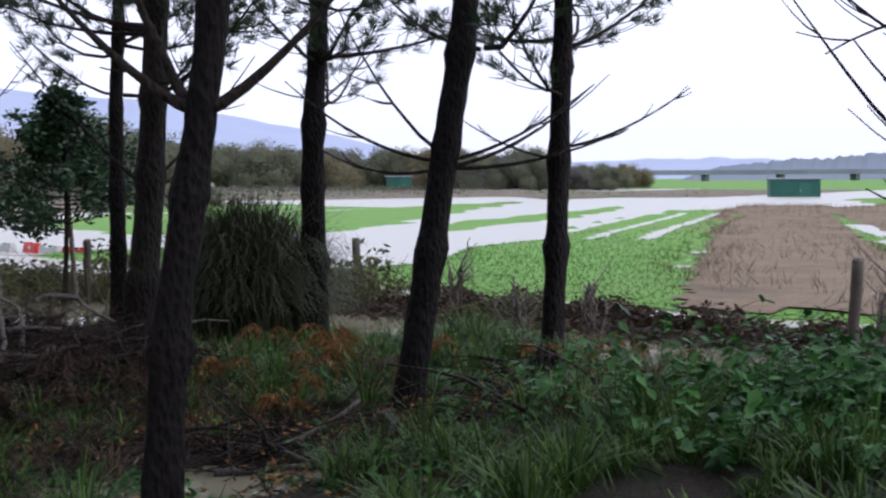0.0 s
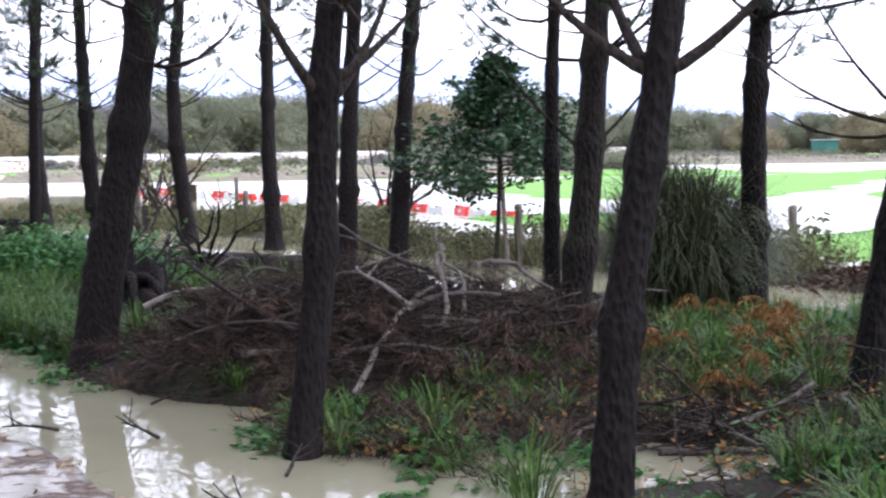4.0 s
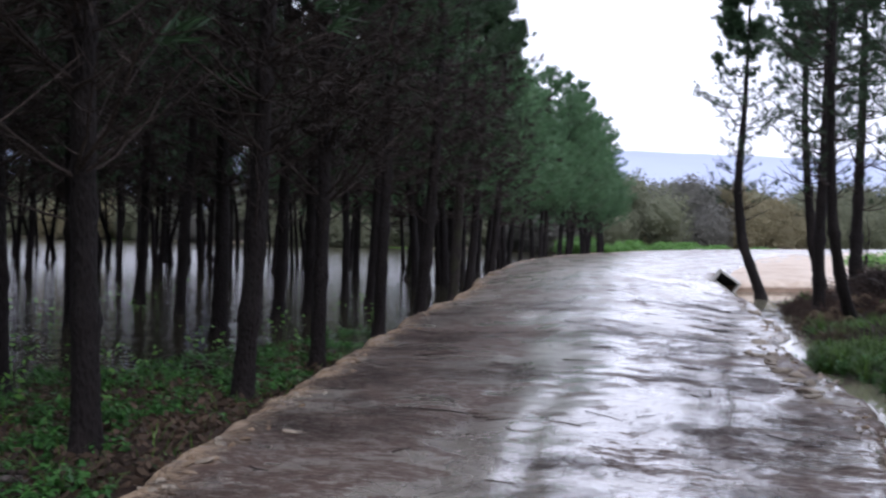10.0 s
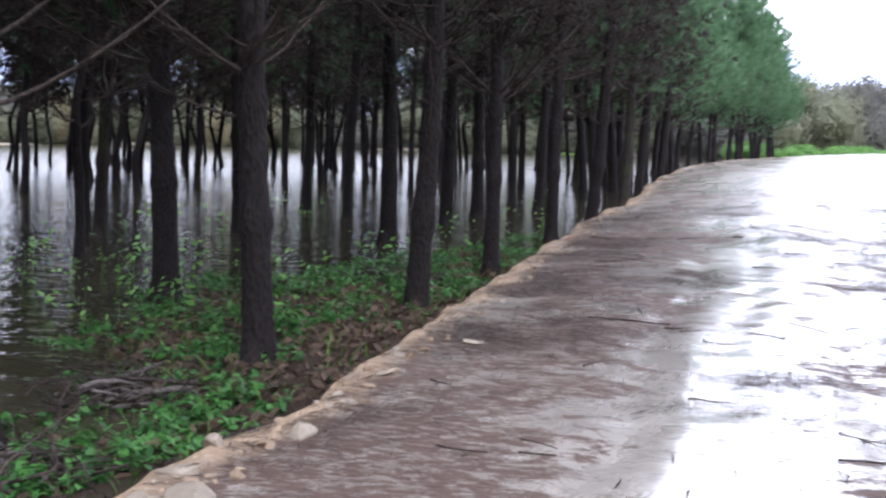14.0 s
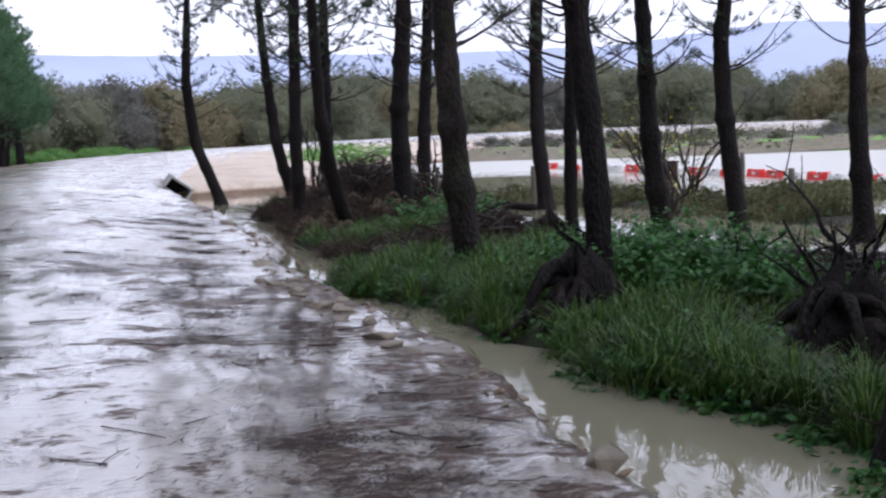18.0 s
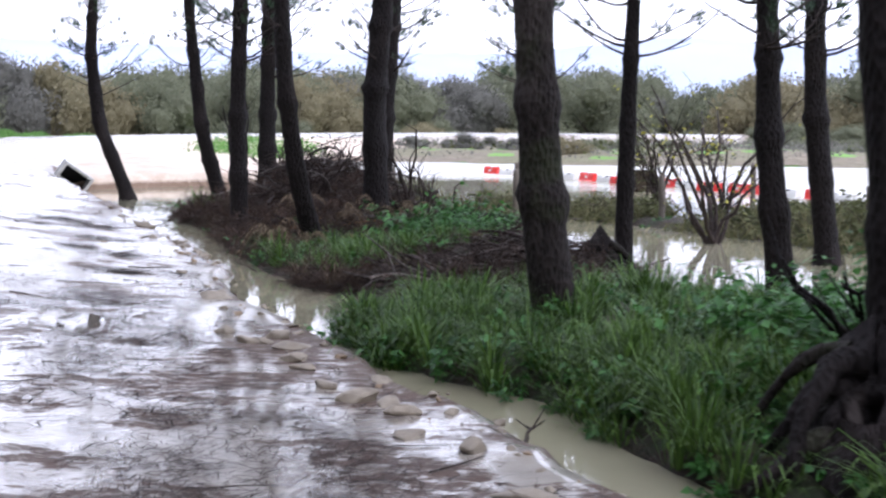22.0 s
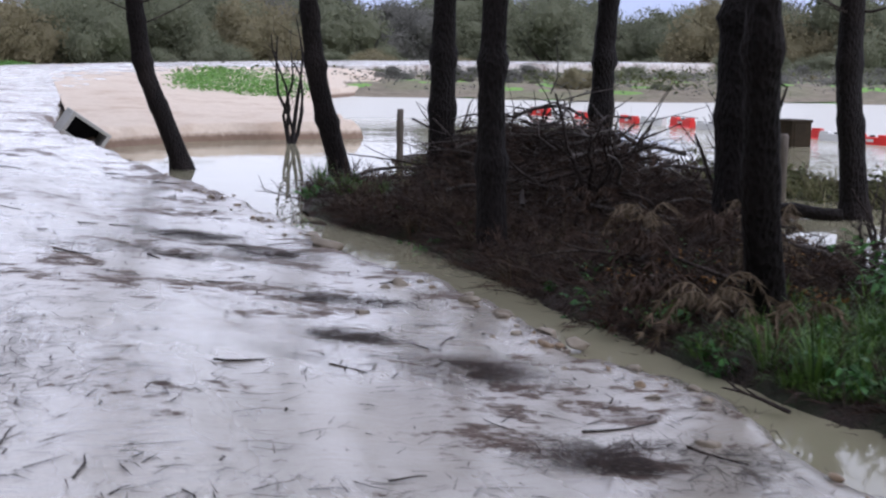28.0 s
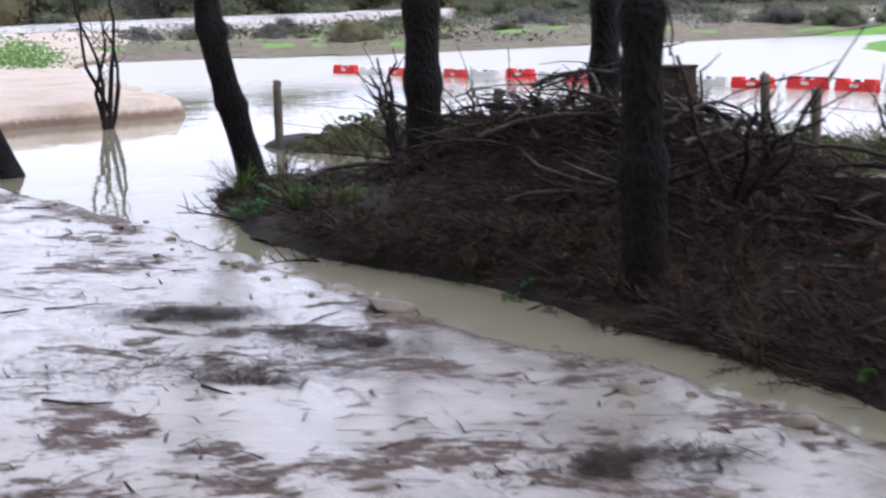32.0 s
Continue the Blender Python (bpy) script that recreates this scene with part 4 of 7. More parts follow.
# base, diameter, trunk offsets, height, low limbs (height, bearing, length, rise, droop)
pine((4.24, 43.1), 0.33, [(0, 0, 0), (-0.63, 0, 1.65), (-0.81, 0, 3.3), (-0.67, 0, 5.8)], 9.0, ROW_CROWNS, "thin leaning pine rooted in the flood beside the culvert", [(2.3, 0, 1.0, 0.5, 0), (2.5, 190, 0.7, 0.4, 0)])
pine((6.12, 39.6), 0.3, [(0, 0, 0.1), (-0.4, 0, 1.6), (-0.6, 0, 3.4)], 9.5, ROW_CROWNS, "leaning pine at the tip of the brush mound")
pine((6.78, 37.0), 0.33, [(0, 0, 0.3), (0.03, 0, 2.0), (0.06, 0, 3.6)], 10.0, ROW_CROWNS, ROW, z0=0.1)
pine((5.99, 32.6), 0.29, [(0, 0, 0), (-0.03, 0, 1.64), (0.02, 0, 3.3)], 10.0, ROW_CROWNS, "dark pine with a scarred foot at the water edge", [(2.9, 200, 1.0, 0.5, 0), (2.9, 20, 0.8, 0.6, 0)])
pine((6.74, 28.85), 0.25, [(0, 0, 0), (-0.3, -0.3, 0.97), (-0.5, -0.6, 2.13), (-0.54, -0.68, 3.0)], 9.5, ROW_CROWNS, "slender pine leaning out of the brown mound")
pine((7.94, 31.6), 0.4, [(0, 0, 0.3), (-0.04, 0, 1.8), (0.1, 0, 3.4)], 10.5, ROW_CROWNS, "stout pine growing through the brush mound", z0=0.2)
pine((9.07, 37.4), 0.34, [(0, 0, 0.3), (0.05, 0, 2.0), (0.2, 0, 4.0)], 10.0, ROW_CROWNS, ROW, z0=0.1)
pine((7.62, 21.3), 0.34, [(0, 0, 0), (-0.15, 0.03, 1.15), (-0.25, 0.05, 2.6), (-0.27, 0.06, 3.5)], 10.0, ROW_CROWNS, "pine with pale peeling streaks down its bark", [(2.75, 15, 1.5, 0.6, 0), (2.7, 170, 0.9, 0.35, 0)], BARK_PALE)
pine((11.5, 35.1), 0.36, [(0, 0, 0), (-0.17, 0.04, 1.65), (-0.15, 0.04, 3.66), (-0.1, 0.02, 4.66)], 10.0, ROW_CROWNS, "straight pine standing in the flood", [(3.0, 190, 0.9, 0.3, 0)])
pine((10.03, 26.6), 0.21, [(0, 0, 0), (0.03, 0, 1.7), (0.07, -0.02, 3.9)], 8.5, ROW_CROWNS, "thin pine standing in the flood", [(2.55, 190, 0.9, 0.5, 0.1), (2.55, 10, 1.2, 0.5, 0.2)])
pine((8.18, 17.6), 0.27, [(0, 0, 0), (-0.02, 0.01, 1.37), (-0.11, 0.04, 2.34), (-0.16, 0.06, 2.92)], 9.5, ROW_CROWNS, "dark pine grown over an old root stump", [(2.4, 170, 0.9, 0.35, 0), (2.3, 10, 0.5, 0.5, 0)])
pine((10.74, 23.9), 0.27, [(0, 0, 0), (-0.18, 0.07, 1.5), (-0.25, 0.1, 3.6)], 9.5, ROW_CROWNS, ROW, [(2.6, 200, 0.8, 0.4, 0), (2.7, 30, 1.0, 0.5, 0)])
pine((13.1, 27.4), 0.31, [(0, 0, 0), (-0.22, 0.09, 2.06), (-0.26, 0.11, 3.2), (-0.15, 0.07, 4.0)], 10.0, ROW_CROWNS, "dark pine standing in flood water")
pine((13.9, 24.4), 0.3, [(0, 0, 0), (-0.09, 0.05, 1.7), (-0.08, 0.05, 3.0), (-0.09, 0.05, 3.7)], 10.0, ROW_CROWNS, "knotty dark pine near the barbed fence")
pine((8.42, 12.15), 0.36, [(0, 0, 0), (0.1, -0.02, 0.8), (0.28, -0.05, 1.72), (0.46, -0.09, 2.9)], 10.0, ROW_CROWNS, "stout leaning pine beside the brush pile", [(2.9, 10, 1.3, 0.5, 0)])
pine((8.97, 8.5), 0.2, [(0, 0, 0), (0.13, -0.04, 1.15), (0.16, -0.05, 2.3), (0.2, -0.07, 2.6)], 9.0, FRONT_CROWNS, "forked pine standing at the puddle edge", [(2.1, 185, 0.7, 1.6, 0.1), (2.1, 30, 0.8, 1.3, 0.2), (2.2, -10, 0.7, 0.9, 0.1)], thick=0.035)
pine((9.84, 6.45), 0.195, [(0, 0, 0), (0.05, -0.02, 1.04), (0.17, -0.1, 1.94), (0.23, -0.13, 2.35)], 9.0, FRONT_CROWNS, "knobbly pine with a swollen knot and a fork", [(2.15, -42, 0.9, 0.95, 0.1), (2.15, 140, 0.9, 0.9, 0.1), (2.1, 100, 0.8, 1.6, 0)], thick=0.032)
pine((12.1, 10.75), 0.27, [(0, 0, 0), (0.14, -0.08, 1.67), (0.2, -0.12, 2.9)], 9.5, FRONT_CROWNS, "dark pine with pale lichen behind the brush pile", [(1.75, 150, 1.1, 1.1, 0), (1.8, -30, 0.9, 1.2, 0), (1.7, 30, 0.5, 0.4, 0)], BARK_PALE)
pine((13.87, 14.2), 0.2, [(0, 0, 0), (0, 0, 2.7), (0.03, -0.02, 3.3)], 9.0, FRONT_CROWNS, "slim dark pine near the fence")
pine((14.3, 19.7), 0.3, [(0, 0, 0), (0.11, -0.05, 2.23), (0.26, -0.11, 3.9)], 10.0, ROW_CROWNS, "dark pine in front of the bramble hedge")
pine((13.65, 20.1), 0.31, [(0, 0, 0), (0.04, -0.01, 1.82), (0.15, -0.06, 3.9)], 10.0, ROW_CROWNS, "dark pine in front of the bramble hedge", [(2.7, 20, 1.2, 0.6, 0)])
pine((14.95, 11.95), 0.26, [(0, 0, 0), (-0.03, 0.02, 1.57), (-0.02, 0.02, 2.42), (0.03, -0.02, 3.25)], 9.5, FRONT_CROWNS, "dark pine standing beside the pampas clump", [(2.6, -20, 0.8, 0.9, 0)])
pine((12.85, 8.1), 0.245, [(0, 0, 0), (0.13, -0.11, 1.02), (0.25, -0.22, 2.07), (0.34, -0.29, 2.76)], 9.0, FRONT_CROWNS, "leaning pine with bare curving side branches", [(1.95, 130, 1.2, 0.5, 0.15), (1.9, 138, 0.9, 0.15, 0.2), (1.95, -40, 1.1, 0.5, 0.1), (1.9, -48, 1.35, 0.2, 0.1), (2.0, 110, 0.9, 1.2, 0.2), (1.9, -20, 1.2, 0.5, 0.1)])
pine((15.6, 9.2), 0.22, [(0, 0, 0), (0.05, -0.05, 1.58), (0.09, -0.09, 3.4)], 9.0, FRONT_CROWNS, "upright dark pine at the edge of the grassy bank", [(2.1, -45, 1.2, 0.45, 0.1), (2.0, 130, 0.9, 0.4, 0.1)])
pine((14.08, 4.26), 0.2, [(0, 0, 0), (0.1, -0.1, 1.6), (0.2, -0.2, 3.4)], 8.0, ROW_CROWNS, "pine on the grassy bank with drooping bare twigs", [(1.55, 138, 1.3, 1.0, 0.1), (1.75, 146, 1.0, 0.85, 0.1), (2.3, 130, 1.15, 0.6, 0.1), (2.7, 140, 1.2, -0.15, -0.2), (1.5, 132, 0.8, 0.3, 0.1)], thick=0.012)
# Unseen pines added past the row's end; their crowns shade the bank.
for x, y, d in ((16.9, 2.2, 0.26), (12.4, -0.6, 0.24), (15.2, -2.2, 0.28), (18.6, -0.4, 0.25), (10.9, -3.0, 0.26), (13.6, -4.4, 0.27)):
    pine((x, y), d, [(0, 0, 0), (0.05, -0.03, 1.6), (0.12, -0.08, 3.4)], 10.0, ROW_CROWNS, ROW)

WOOD = "dark pine trunk in the flooded wood"
wood_rng = np.random.RandomState(77)
WOOD_FRONT = [(0.98, 7.55, 0.19, 0.12), (0.78, 10.65, 0.24, -0.1), (-2.1, 13.7, 0.26, -0.15), (0.48, 14.2, 0.23, 0.2), (-0.14, 17.9, 0.21, 0.05), (-1.1, 23.2, 0.22, 0.1), (-1.5, 26.8, 0.26, 0.3), (-5.5, 12.8, 0.42, 0.0), (-5.95, 13.2, 0.24, 0.0),
              (-9.8, 19.3, 0.3, 0.1), (-3.3, 21.6, 0.26, 0.0), (-4.4, 28.3, 0.26, 0.0), (-4.1, 25.9, 0.25, 0.1), (-6.2, 25.9, 0.2, 0.15), (-6.1, 21.7, 0.22, -0.1), (-7.6, 19.9, 0.2, 0.2), (-8.7, 28.8, 0.25, 0.2), (-2.7, 33.5, 0.25, 0.2), (-3.9, 39.4, 0.25, 0.3),
              (-5.7, 49.2, 0.26, 0.3), (-9.2, 21.6, 0.22, 0.0), (-7.0, 40.2, 0.24, 0.1), (-9.7, 46.0, 0.24, 0.0), (-4.2, 31.6, 0.22, 0.2), (-8.4, 47.9, 0.24, 0.3)]
spots = [(x, y) for x, y, *_ in WOOD_FRONT]
for x, y, d, lean in WOOD_FRONT:
    h = wood_rng.uniform(9, 11)
    ctrl = [(0, 0, 0), (0.5 * lean, wood_rng.normal(0, 0.04), 1.6), (lean, wood_rng.normal(0, 0.06), 4.0)]
    if (x, y) == (0.98, 7.55):
        ctrl = [(0, 0, 0), (-0.13, -0.08, 0.8), (-0.085, -0.05, 1.75), (0.02, 0.01, 2.7), (0.06, 0.03, 4.0)]
    pine((x, y), d, ctrl, h, WOOD_CROWNS if y < 20 else ROW_CROWNS, WOOD, [(wood_rng.uniform(1.7, 2.6), wood_rng.uniform(0, 360), wood_rng.uniform(0.8, 1.6), wood_rng.uniform(0.4, 1.3), 0.1) for _ in range(4)], BARK_PALE if wood_rng.rand() < 0.15 else BARK, "pines of the flooded wood", thick=0.006, dead=True)
stock = []
for i in range(5):
    ob = pine((-20 - i, -30), 0.15 + 0.022 * i, [(0, 0, 0), (wood_rng.normal(0, 0.1), wood_rng.normal(0, 0.1), 0.9), (wood_rng.normal(0, 0.2), wood_rng.normal(0, 0.2), 2.0), (wood_rng.normal(0, 0.4), wood_rng.normal(0, 0.4), 4.2)], 10.0, WOOD_CROWNS, WOOD, [(wood_rng.uniform(1.6, 2.6), wood_rng.uniform(0, 360), wood_rng.uniform(0.8, 1.5), wood_rng.uniform(0.0, 0.7), 0.2) for _ in range(4)], None, "pines of the flooded wood", thick=0.009, dead=True)
    stock.append(ob)
# nearer the bend the crowns stand thinner
thin_stock = [pine((-26 - i, -30), 0.17 + 0.03 * i, [(0, 0, 0), (0.1 - 0.1 * i, 0.05 * i, 1.6), (0.3 - 0.2 * i, 0.1, 4.2)], 10.0, ROW_CROWNS, WOOD, (), None, "pines of the flooded wood", dead=i == 1) for i in range(3)]
n = 0
while n < 118:
    y = wood_rng.uniform(7, 62) if n < 75 else wood_rng.uniform(-16, 8) if n < 95 else wood_rng.uniform(30, 66)
    edge = float(np.interp(y, EDGE_L[:, 1][:420], EDGE_L[:, 0][:420]))
    x = edge - 1.2 - wood_rng.uniform(0, 1) ** 0.9 * (27 if y > 7 else 14) - (5 if n >= 95 else 0)
    if min((x - a) ** 2 + (y - b) ** 2 for a, b in spots) < (2.6**2 if n < 95 else 1.9**2) or (y > 7 and -5.0 + 0.28 * (12 - y) < x and y < 20 and x > -4.6):
        continue
    spots.append((x, y))
    copy_thing(thin_stock[n % 3] if y > 27 and x > edge - 12 else stock[n % 5], pose(x, y, 0, 0, 0, wood_rng.uniform(0, 360)))
    n += 1
for k in range(48):
    a, r = math.radians(wood_rng.uniform(-37, -21.5)), wood_rng.uniform(34, 74)
    x, y = 4 + r * math.sin(a), 8 + r * math.cos(a)
    if x < float(np.interp(min(y, 90), EDGE_L[:, 1][:460], EDGE_L[:, 0][:460])) - 3 and min((x - c) ** 2 + (y - d) ** 2 for c, d in spots) > 4:
        spots.append((x, y))
        copy_thing((thin_stock[k % 3] if k % 2 else stock[k % 5]), pose(x, y, 0, 0, 0, wood_rng.uniform(0, 360)))
for k, ob in enumerate(stock + thin_stock):
    ob.matrix_basis = pose(-14 - 4.5 * k, 4.0 - 2.1 * k, 0)
edge_rng = np.random.RandomState(5)
edge_stock = [pine((-9, 62), 0.24, [(0, 0, 0), (0.1, 0.0, 1.6), (0.25, 0, 3.0)], 9.6, EDGE_CROWNS, "green crowned pine at the edge of the wood", (), None, "green pines by the bend") for _ in range(4)]
for k, ob in enumerate(edge_stock):
    ob.matrix_basis = pose(-8.7 - 0.4 * k, 53.5 + 6.3 * k, 0, 0, 0, 120 * k)
for k in range(33):
    y = 38 + 2.6 * k + edge_rng.normal(0, 0.6) if k < 28 else edge_rng.uniform(48, 112)
    edge = float(np.interp(min(y, 90), EDGE_L[:, 1][:460], EDGE_L[:, 0][:460]))
    x = edge - edge_rng.uniform(0.9, 2.2) - (0 if k < 28 else edge_rng.uniform(2, 9))
    if y > 76:
        x = -8.2 - (y - 76) * 0.07 - edge_rng.uniform(0, 1.4) - (0 if k < 28 else edge_rng.uniform(1, 7))
    s = edge_rng.uniform(0.9, 1.2)
    copy_thing(edge_stock[k % 4], pose(x, y, 0, 0, 0, edge_rng.uniform(0, 360)) @ Matrix.Diagonal((s, s, s, 1)))


# ---- plants on the bank and in the wood ----
def scatter(rng, n, box, dens):
    """n places in the box, kept by a density of 0 to 1."""
    out = np.zeros((0, 2))
    for _ in range(60):
        p = np.stack([rng.uniform(box[0], box[1], n), rng.uniform(box[2], box[3], n)], 1)
        out = np.concatenate([out, p[rng.rand(n) < dens(p[:, 0], p[:, 1])]])
        if len(out) >= n:
            break
    return out[:n]


def spot(X, Y, cx, cy, rx, ry):
    return np.exp(-(((X - cx) / rx) ** 2) - (((Y - cy) / ry) ** 2))


def lush(X, Y):
    d = spot(X, Y, 8.2, 19.6, 1.4, 3.0) + spot(X, Y, 7.3, 16.6, 0.8, 1.6) + spot(X, Y, 9.6, 18.0, 1.4, 1.6)
    d = d + 1.15 * spot(X, Y, 7.5, 27.5, 1.0, 1.0) + 1.1 * spot(X, Y, 8.5, 28.5, 0.9, 0.85) + 0.55 * spot(X, Y, 12.5, 4.0, 2.6, 2.0) + spot(X, Y, 14.4, 5.4, 1.8, 1.6)
    d = d + 0.7 * spot(X, Y, 8.4, 15.7, 0.8, 0.7) + 0.12 * spot(X, Y, 9.6, 8.6, 0.9, 1.0) + 0.35 * spot(X, Y, 10.4, 8.9, 1.0, 0.6) + 0.6 * spot(X, Y, 5.6, 37.6, 0.5, 1.0) + 0.1 * spot(X, Y, 10.9, 7.2, 1.2, 0.9)
    d = d + 0.8 * spot(X, Y, 13.6, 9.8, 1.9, 1.6)
    d = d + 0.5 * spot(X, Y, 7.1, 26.6, 0.7, 0.6) + 1.2 * spot(X, Y, 6.3, 21.6, 0.5, 0.6)
    d = d + 0.95 * np.exp(-(((X - np.interp(Y, *BANK_LEFT) - 0.42) / 0.5) ** 2)) * smooth((Y - 12) / 2) * smooth((23.3 - Y) / 1.0)
    d = d * (1 - 0.95 * spot(X, Y, 7.95, 17.2, 0.75, 0.75)) * (1 - 0.8 * spot(X, Y, 8.3, 23.3, 0.9, 0.8)) * (1 - 0.7 * spot(X, Y, 8.9, 18.9, 0.5, 0.5))
    d = d * (0.2 + 0.8 * smooth((rough_noise(X, Y, 0.75, 15) + 0.18) / 0.34))
    return np.clip(d, 0, 1) * (bank_height(X, Y) > -0.06)


def brown(X, Y):
    d = spot(X, Y, 7.6, 34.6, 1.7, 3.8) + spot(X, Y, 7.3, 30.4, 1.1, 1.5) + 0.8 * spot(X, Y, 9.0, 25.6, 1.0, 1.0)
    d = d + 0.9 * spot(X, Y, 9.3, 10.9, 1.0, 1.0) + 0.5 * spot(X, Y, 11.5, 5.8, 1.2, 1.0) + 0.4 * spot(X, Y, 13.6, 6.4, 1.2, 0.8)
    d = d + 1.1 * spot(X, Y, 7.8, 24.8, 1.2, 1.2)
    d = d + 0.9 * np.exp(-(((X - np.interp(Y, *BANK_LEFT) - 0.45) / 0.45) ** 2)) * smooth((Y - 23.5) / 1.5) * (Y < 39)
    d = d + 1.2 * spot(X, Y, 10.8, 11.1, 1.7, 1.5) + 0.8 * spot(X, Y, 9.5, 8.5, 0.9, 0.8) + 0.8 * spot(X, Y, 11.4, 8.9, 1.3, 0.9) + 0.7 * spot(X, Y, 9.4, 11.8, 0.9, 1.3) + 0.6 * spot(X, Y, 11.0, 15.0, 1.4, 1.6) + 0.5 * spot(X, Y, 11.3, 20.4, 1.0, 1.4)
    d = d * (0.3 + 0.7 * smooth((rough_noise(X, Y, 1.1, 18) + 0.3) / 0.35))
    return np.clip(d, 0, 1) * (bank_height(X, Y) > -0.04)


def pile(X, Y):
    """Height of the heaped brush over the soil."""
    return np.minimum(hump(X, Y, 10.8, 11.2, 1.7, 1.4, 0.5), 0.32) + hump(X, Y, 7.7, 35.2, 1.3, 2.6, 0.45) + hump(X, Y, 7.3, 30.4, 0.8, 1.2, 0.08) + hump(X, Y, 9.2, 26.0, 0.7, 0.7, 0.25) + hump(X, Y, 11.9, 13.4, 1.0, 1.2, 0.3)


def grass_stuff(name, label, seed, n, box, dens, h, lean, width, mat, ground_z, segs=2, bend=0.12):
    rng = np.random.RandomState(seed)
    p = scatter(rng, n, box, dens)
    z = ground_z(p[:, 0], p[:, 1])
    base = np.c_[p, z - 0.02]
    ln = h[0] + (h[1] - h[0]) * rng.rand(len(p)) ** 1.6
    ang = rng.uniform(0, 6.283, len(p))
    tilt = rng.uniform(0.1, lean, len(p))
    tip = base + np.c_[np.cos(ang) * tilt * ln, np.sin(ang) * tilt * ln, ln * (1 - 0.35 * tilt)]
    g = Geo()
    blades(g, base, tip, width, rng, bend, segs)
    return tagged(put_mesh(name, g.mesh(name, mat)), label, "grass", kind="stuff")


def leaf_stuff(name, label, seed, n, box, dens, h, size, mat, ground_z, per=9, category="plants", spread=0.1):
    rng = np.random.RandomState(seed)
    p = scatter(rng, n, box, dens)
    z = ground_z(p[:, 0], p[:, 1])
    top = h[0] + (h[1] - h[0]) * rng.rand(len(p))
    g = Geo()
    c = np.repeat(np.c_[p, z], per, 0)
    k = rng.rand(len(c)) ** 0.7
    c = c + np.c_[rng.normal(0, spread, (len(c), 2)), np.repeat(top, per) * k]
    leaves(g, c, size * rng.uniform(0.6, 1.3, len(c)), rng, 0.45)
    stem = np.c_[p, z - 0.03]
    blades(g, stem, stem + np.c_[rng.normal(0, 0.03, (len(p), 2)), top], 0.008, rng)
    return tagged(put_mesh(name, g.mesh(name, mat)), label, category, kind="stuff")


def soil_z(X, Y):
    return bank_height(X, Y)


BANKBOX = (5.2, 17, 1, 41)
def tussocks(name, label, seed, count, per, box, dens, h, mat, width=0.011):
    """Grass in tufts: blades that spring from a common root and arch outwards."""
    rng = np.random.RandomState(seed)
    p = scatter(rng, count, box, dens)
    z = bank_height(p[:, 0], p[:, 1])
    size = h[0] + (h[1] - h[0]) * rng.rand(len(p)) ** 1.5
    k = np.repeat(np.arange(len(p)), per)
    m = len(k)
    az, q = rng.uniform(0, 6.283, m), rng.rand(m)
    lean = rng.uniform(0.2, 1.5, m)
    ln = size[k] * rng.uniform(0.55, 1.15, m)
    base = np.c_[p[k], z[k] - 0.02] + np.c_[np.cos(az) * q * 0.09, np.sin(az) * q * 0.09, 0 * az]
    way = np.c_[np.cos(az), np.sin(az), 0 * az]
    side = np.c_[-np.sin(az), np.cos(az), 0 * az] * width / 2
    rows = []
    for t, w in ((0.0, 0.8), (0.45, 1.0), (0.8, 0.7)):
        c = base + way * (ln * lean * t**1.5 * 0.8)[:, None] + np.array([0, 0, 1.0]) * (ln * (t - 0.38 * lean * t**2.6))[:, None]
        rows += [c - side * w, c + side * w]
    rows.append(base + way * (ln * lean * 0.8)[:, None] + np.array([0, 0, 1.0]) * (ln * (1 - 0.55 * lean))[:, None])
    g = Geo()
    g.add(np.stack(rows, 1).reshape(-1, 3), [f for i in range(m) for f in ((7 * i, 7 * i + 1, 7 * i + 3, 7 * i + 2), (7 * i + 2, 7 * i + 3, 7 * i + 5, 7 * i + 4), (7 * i + 4, 7 * i + 5, 7 * i + 6))])
    return tagged(put_mesh(name, g.mesh(name, mat)), label, "grass", kind="stuff")


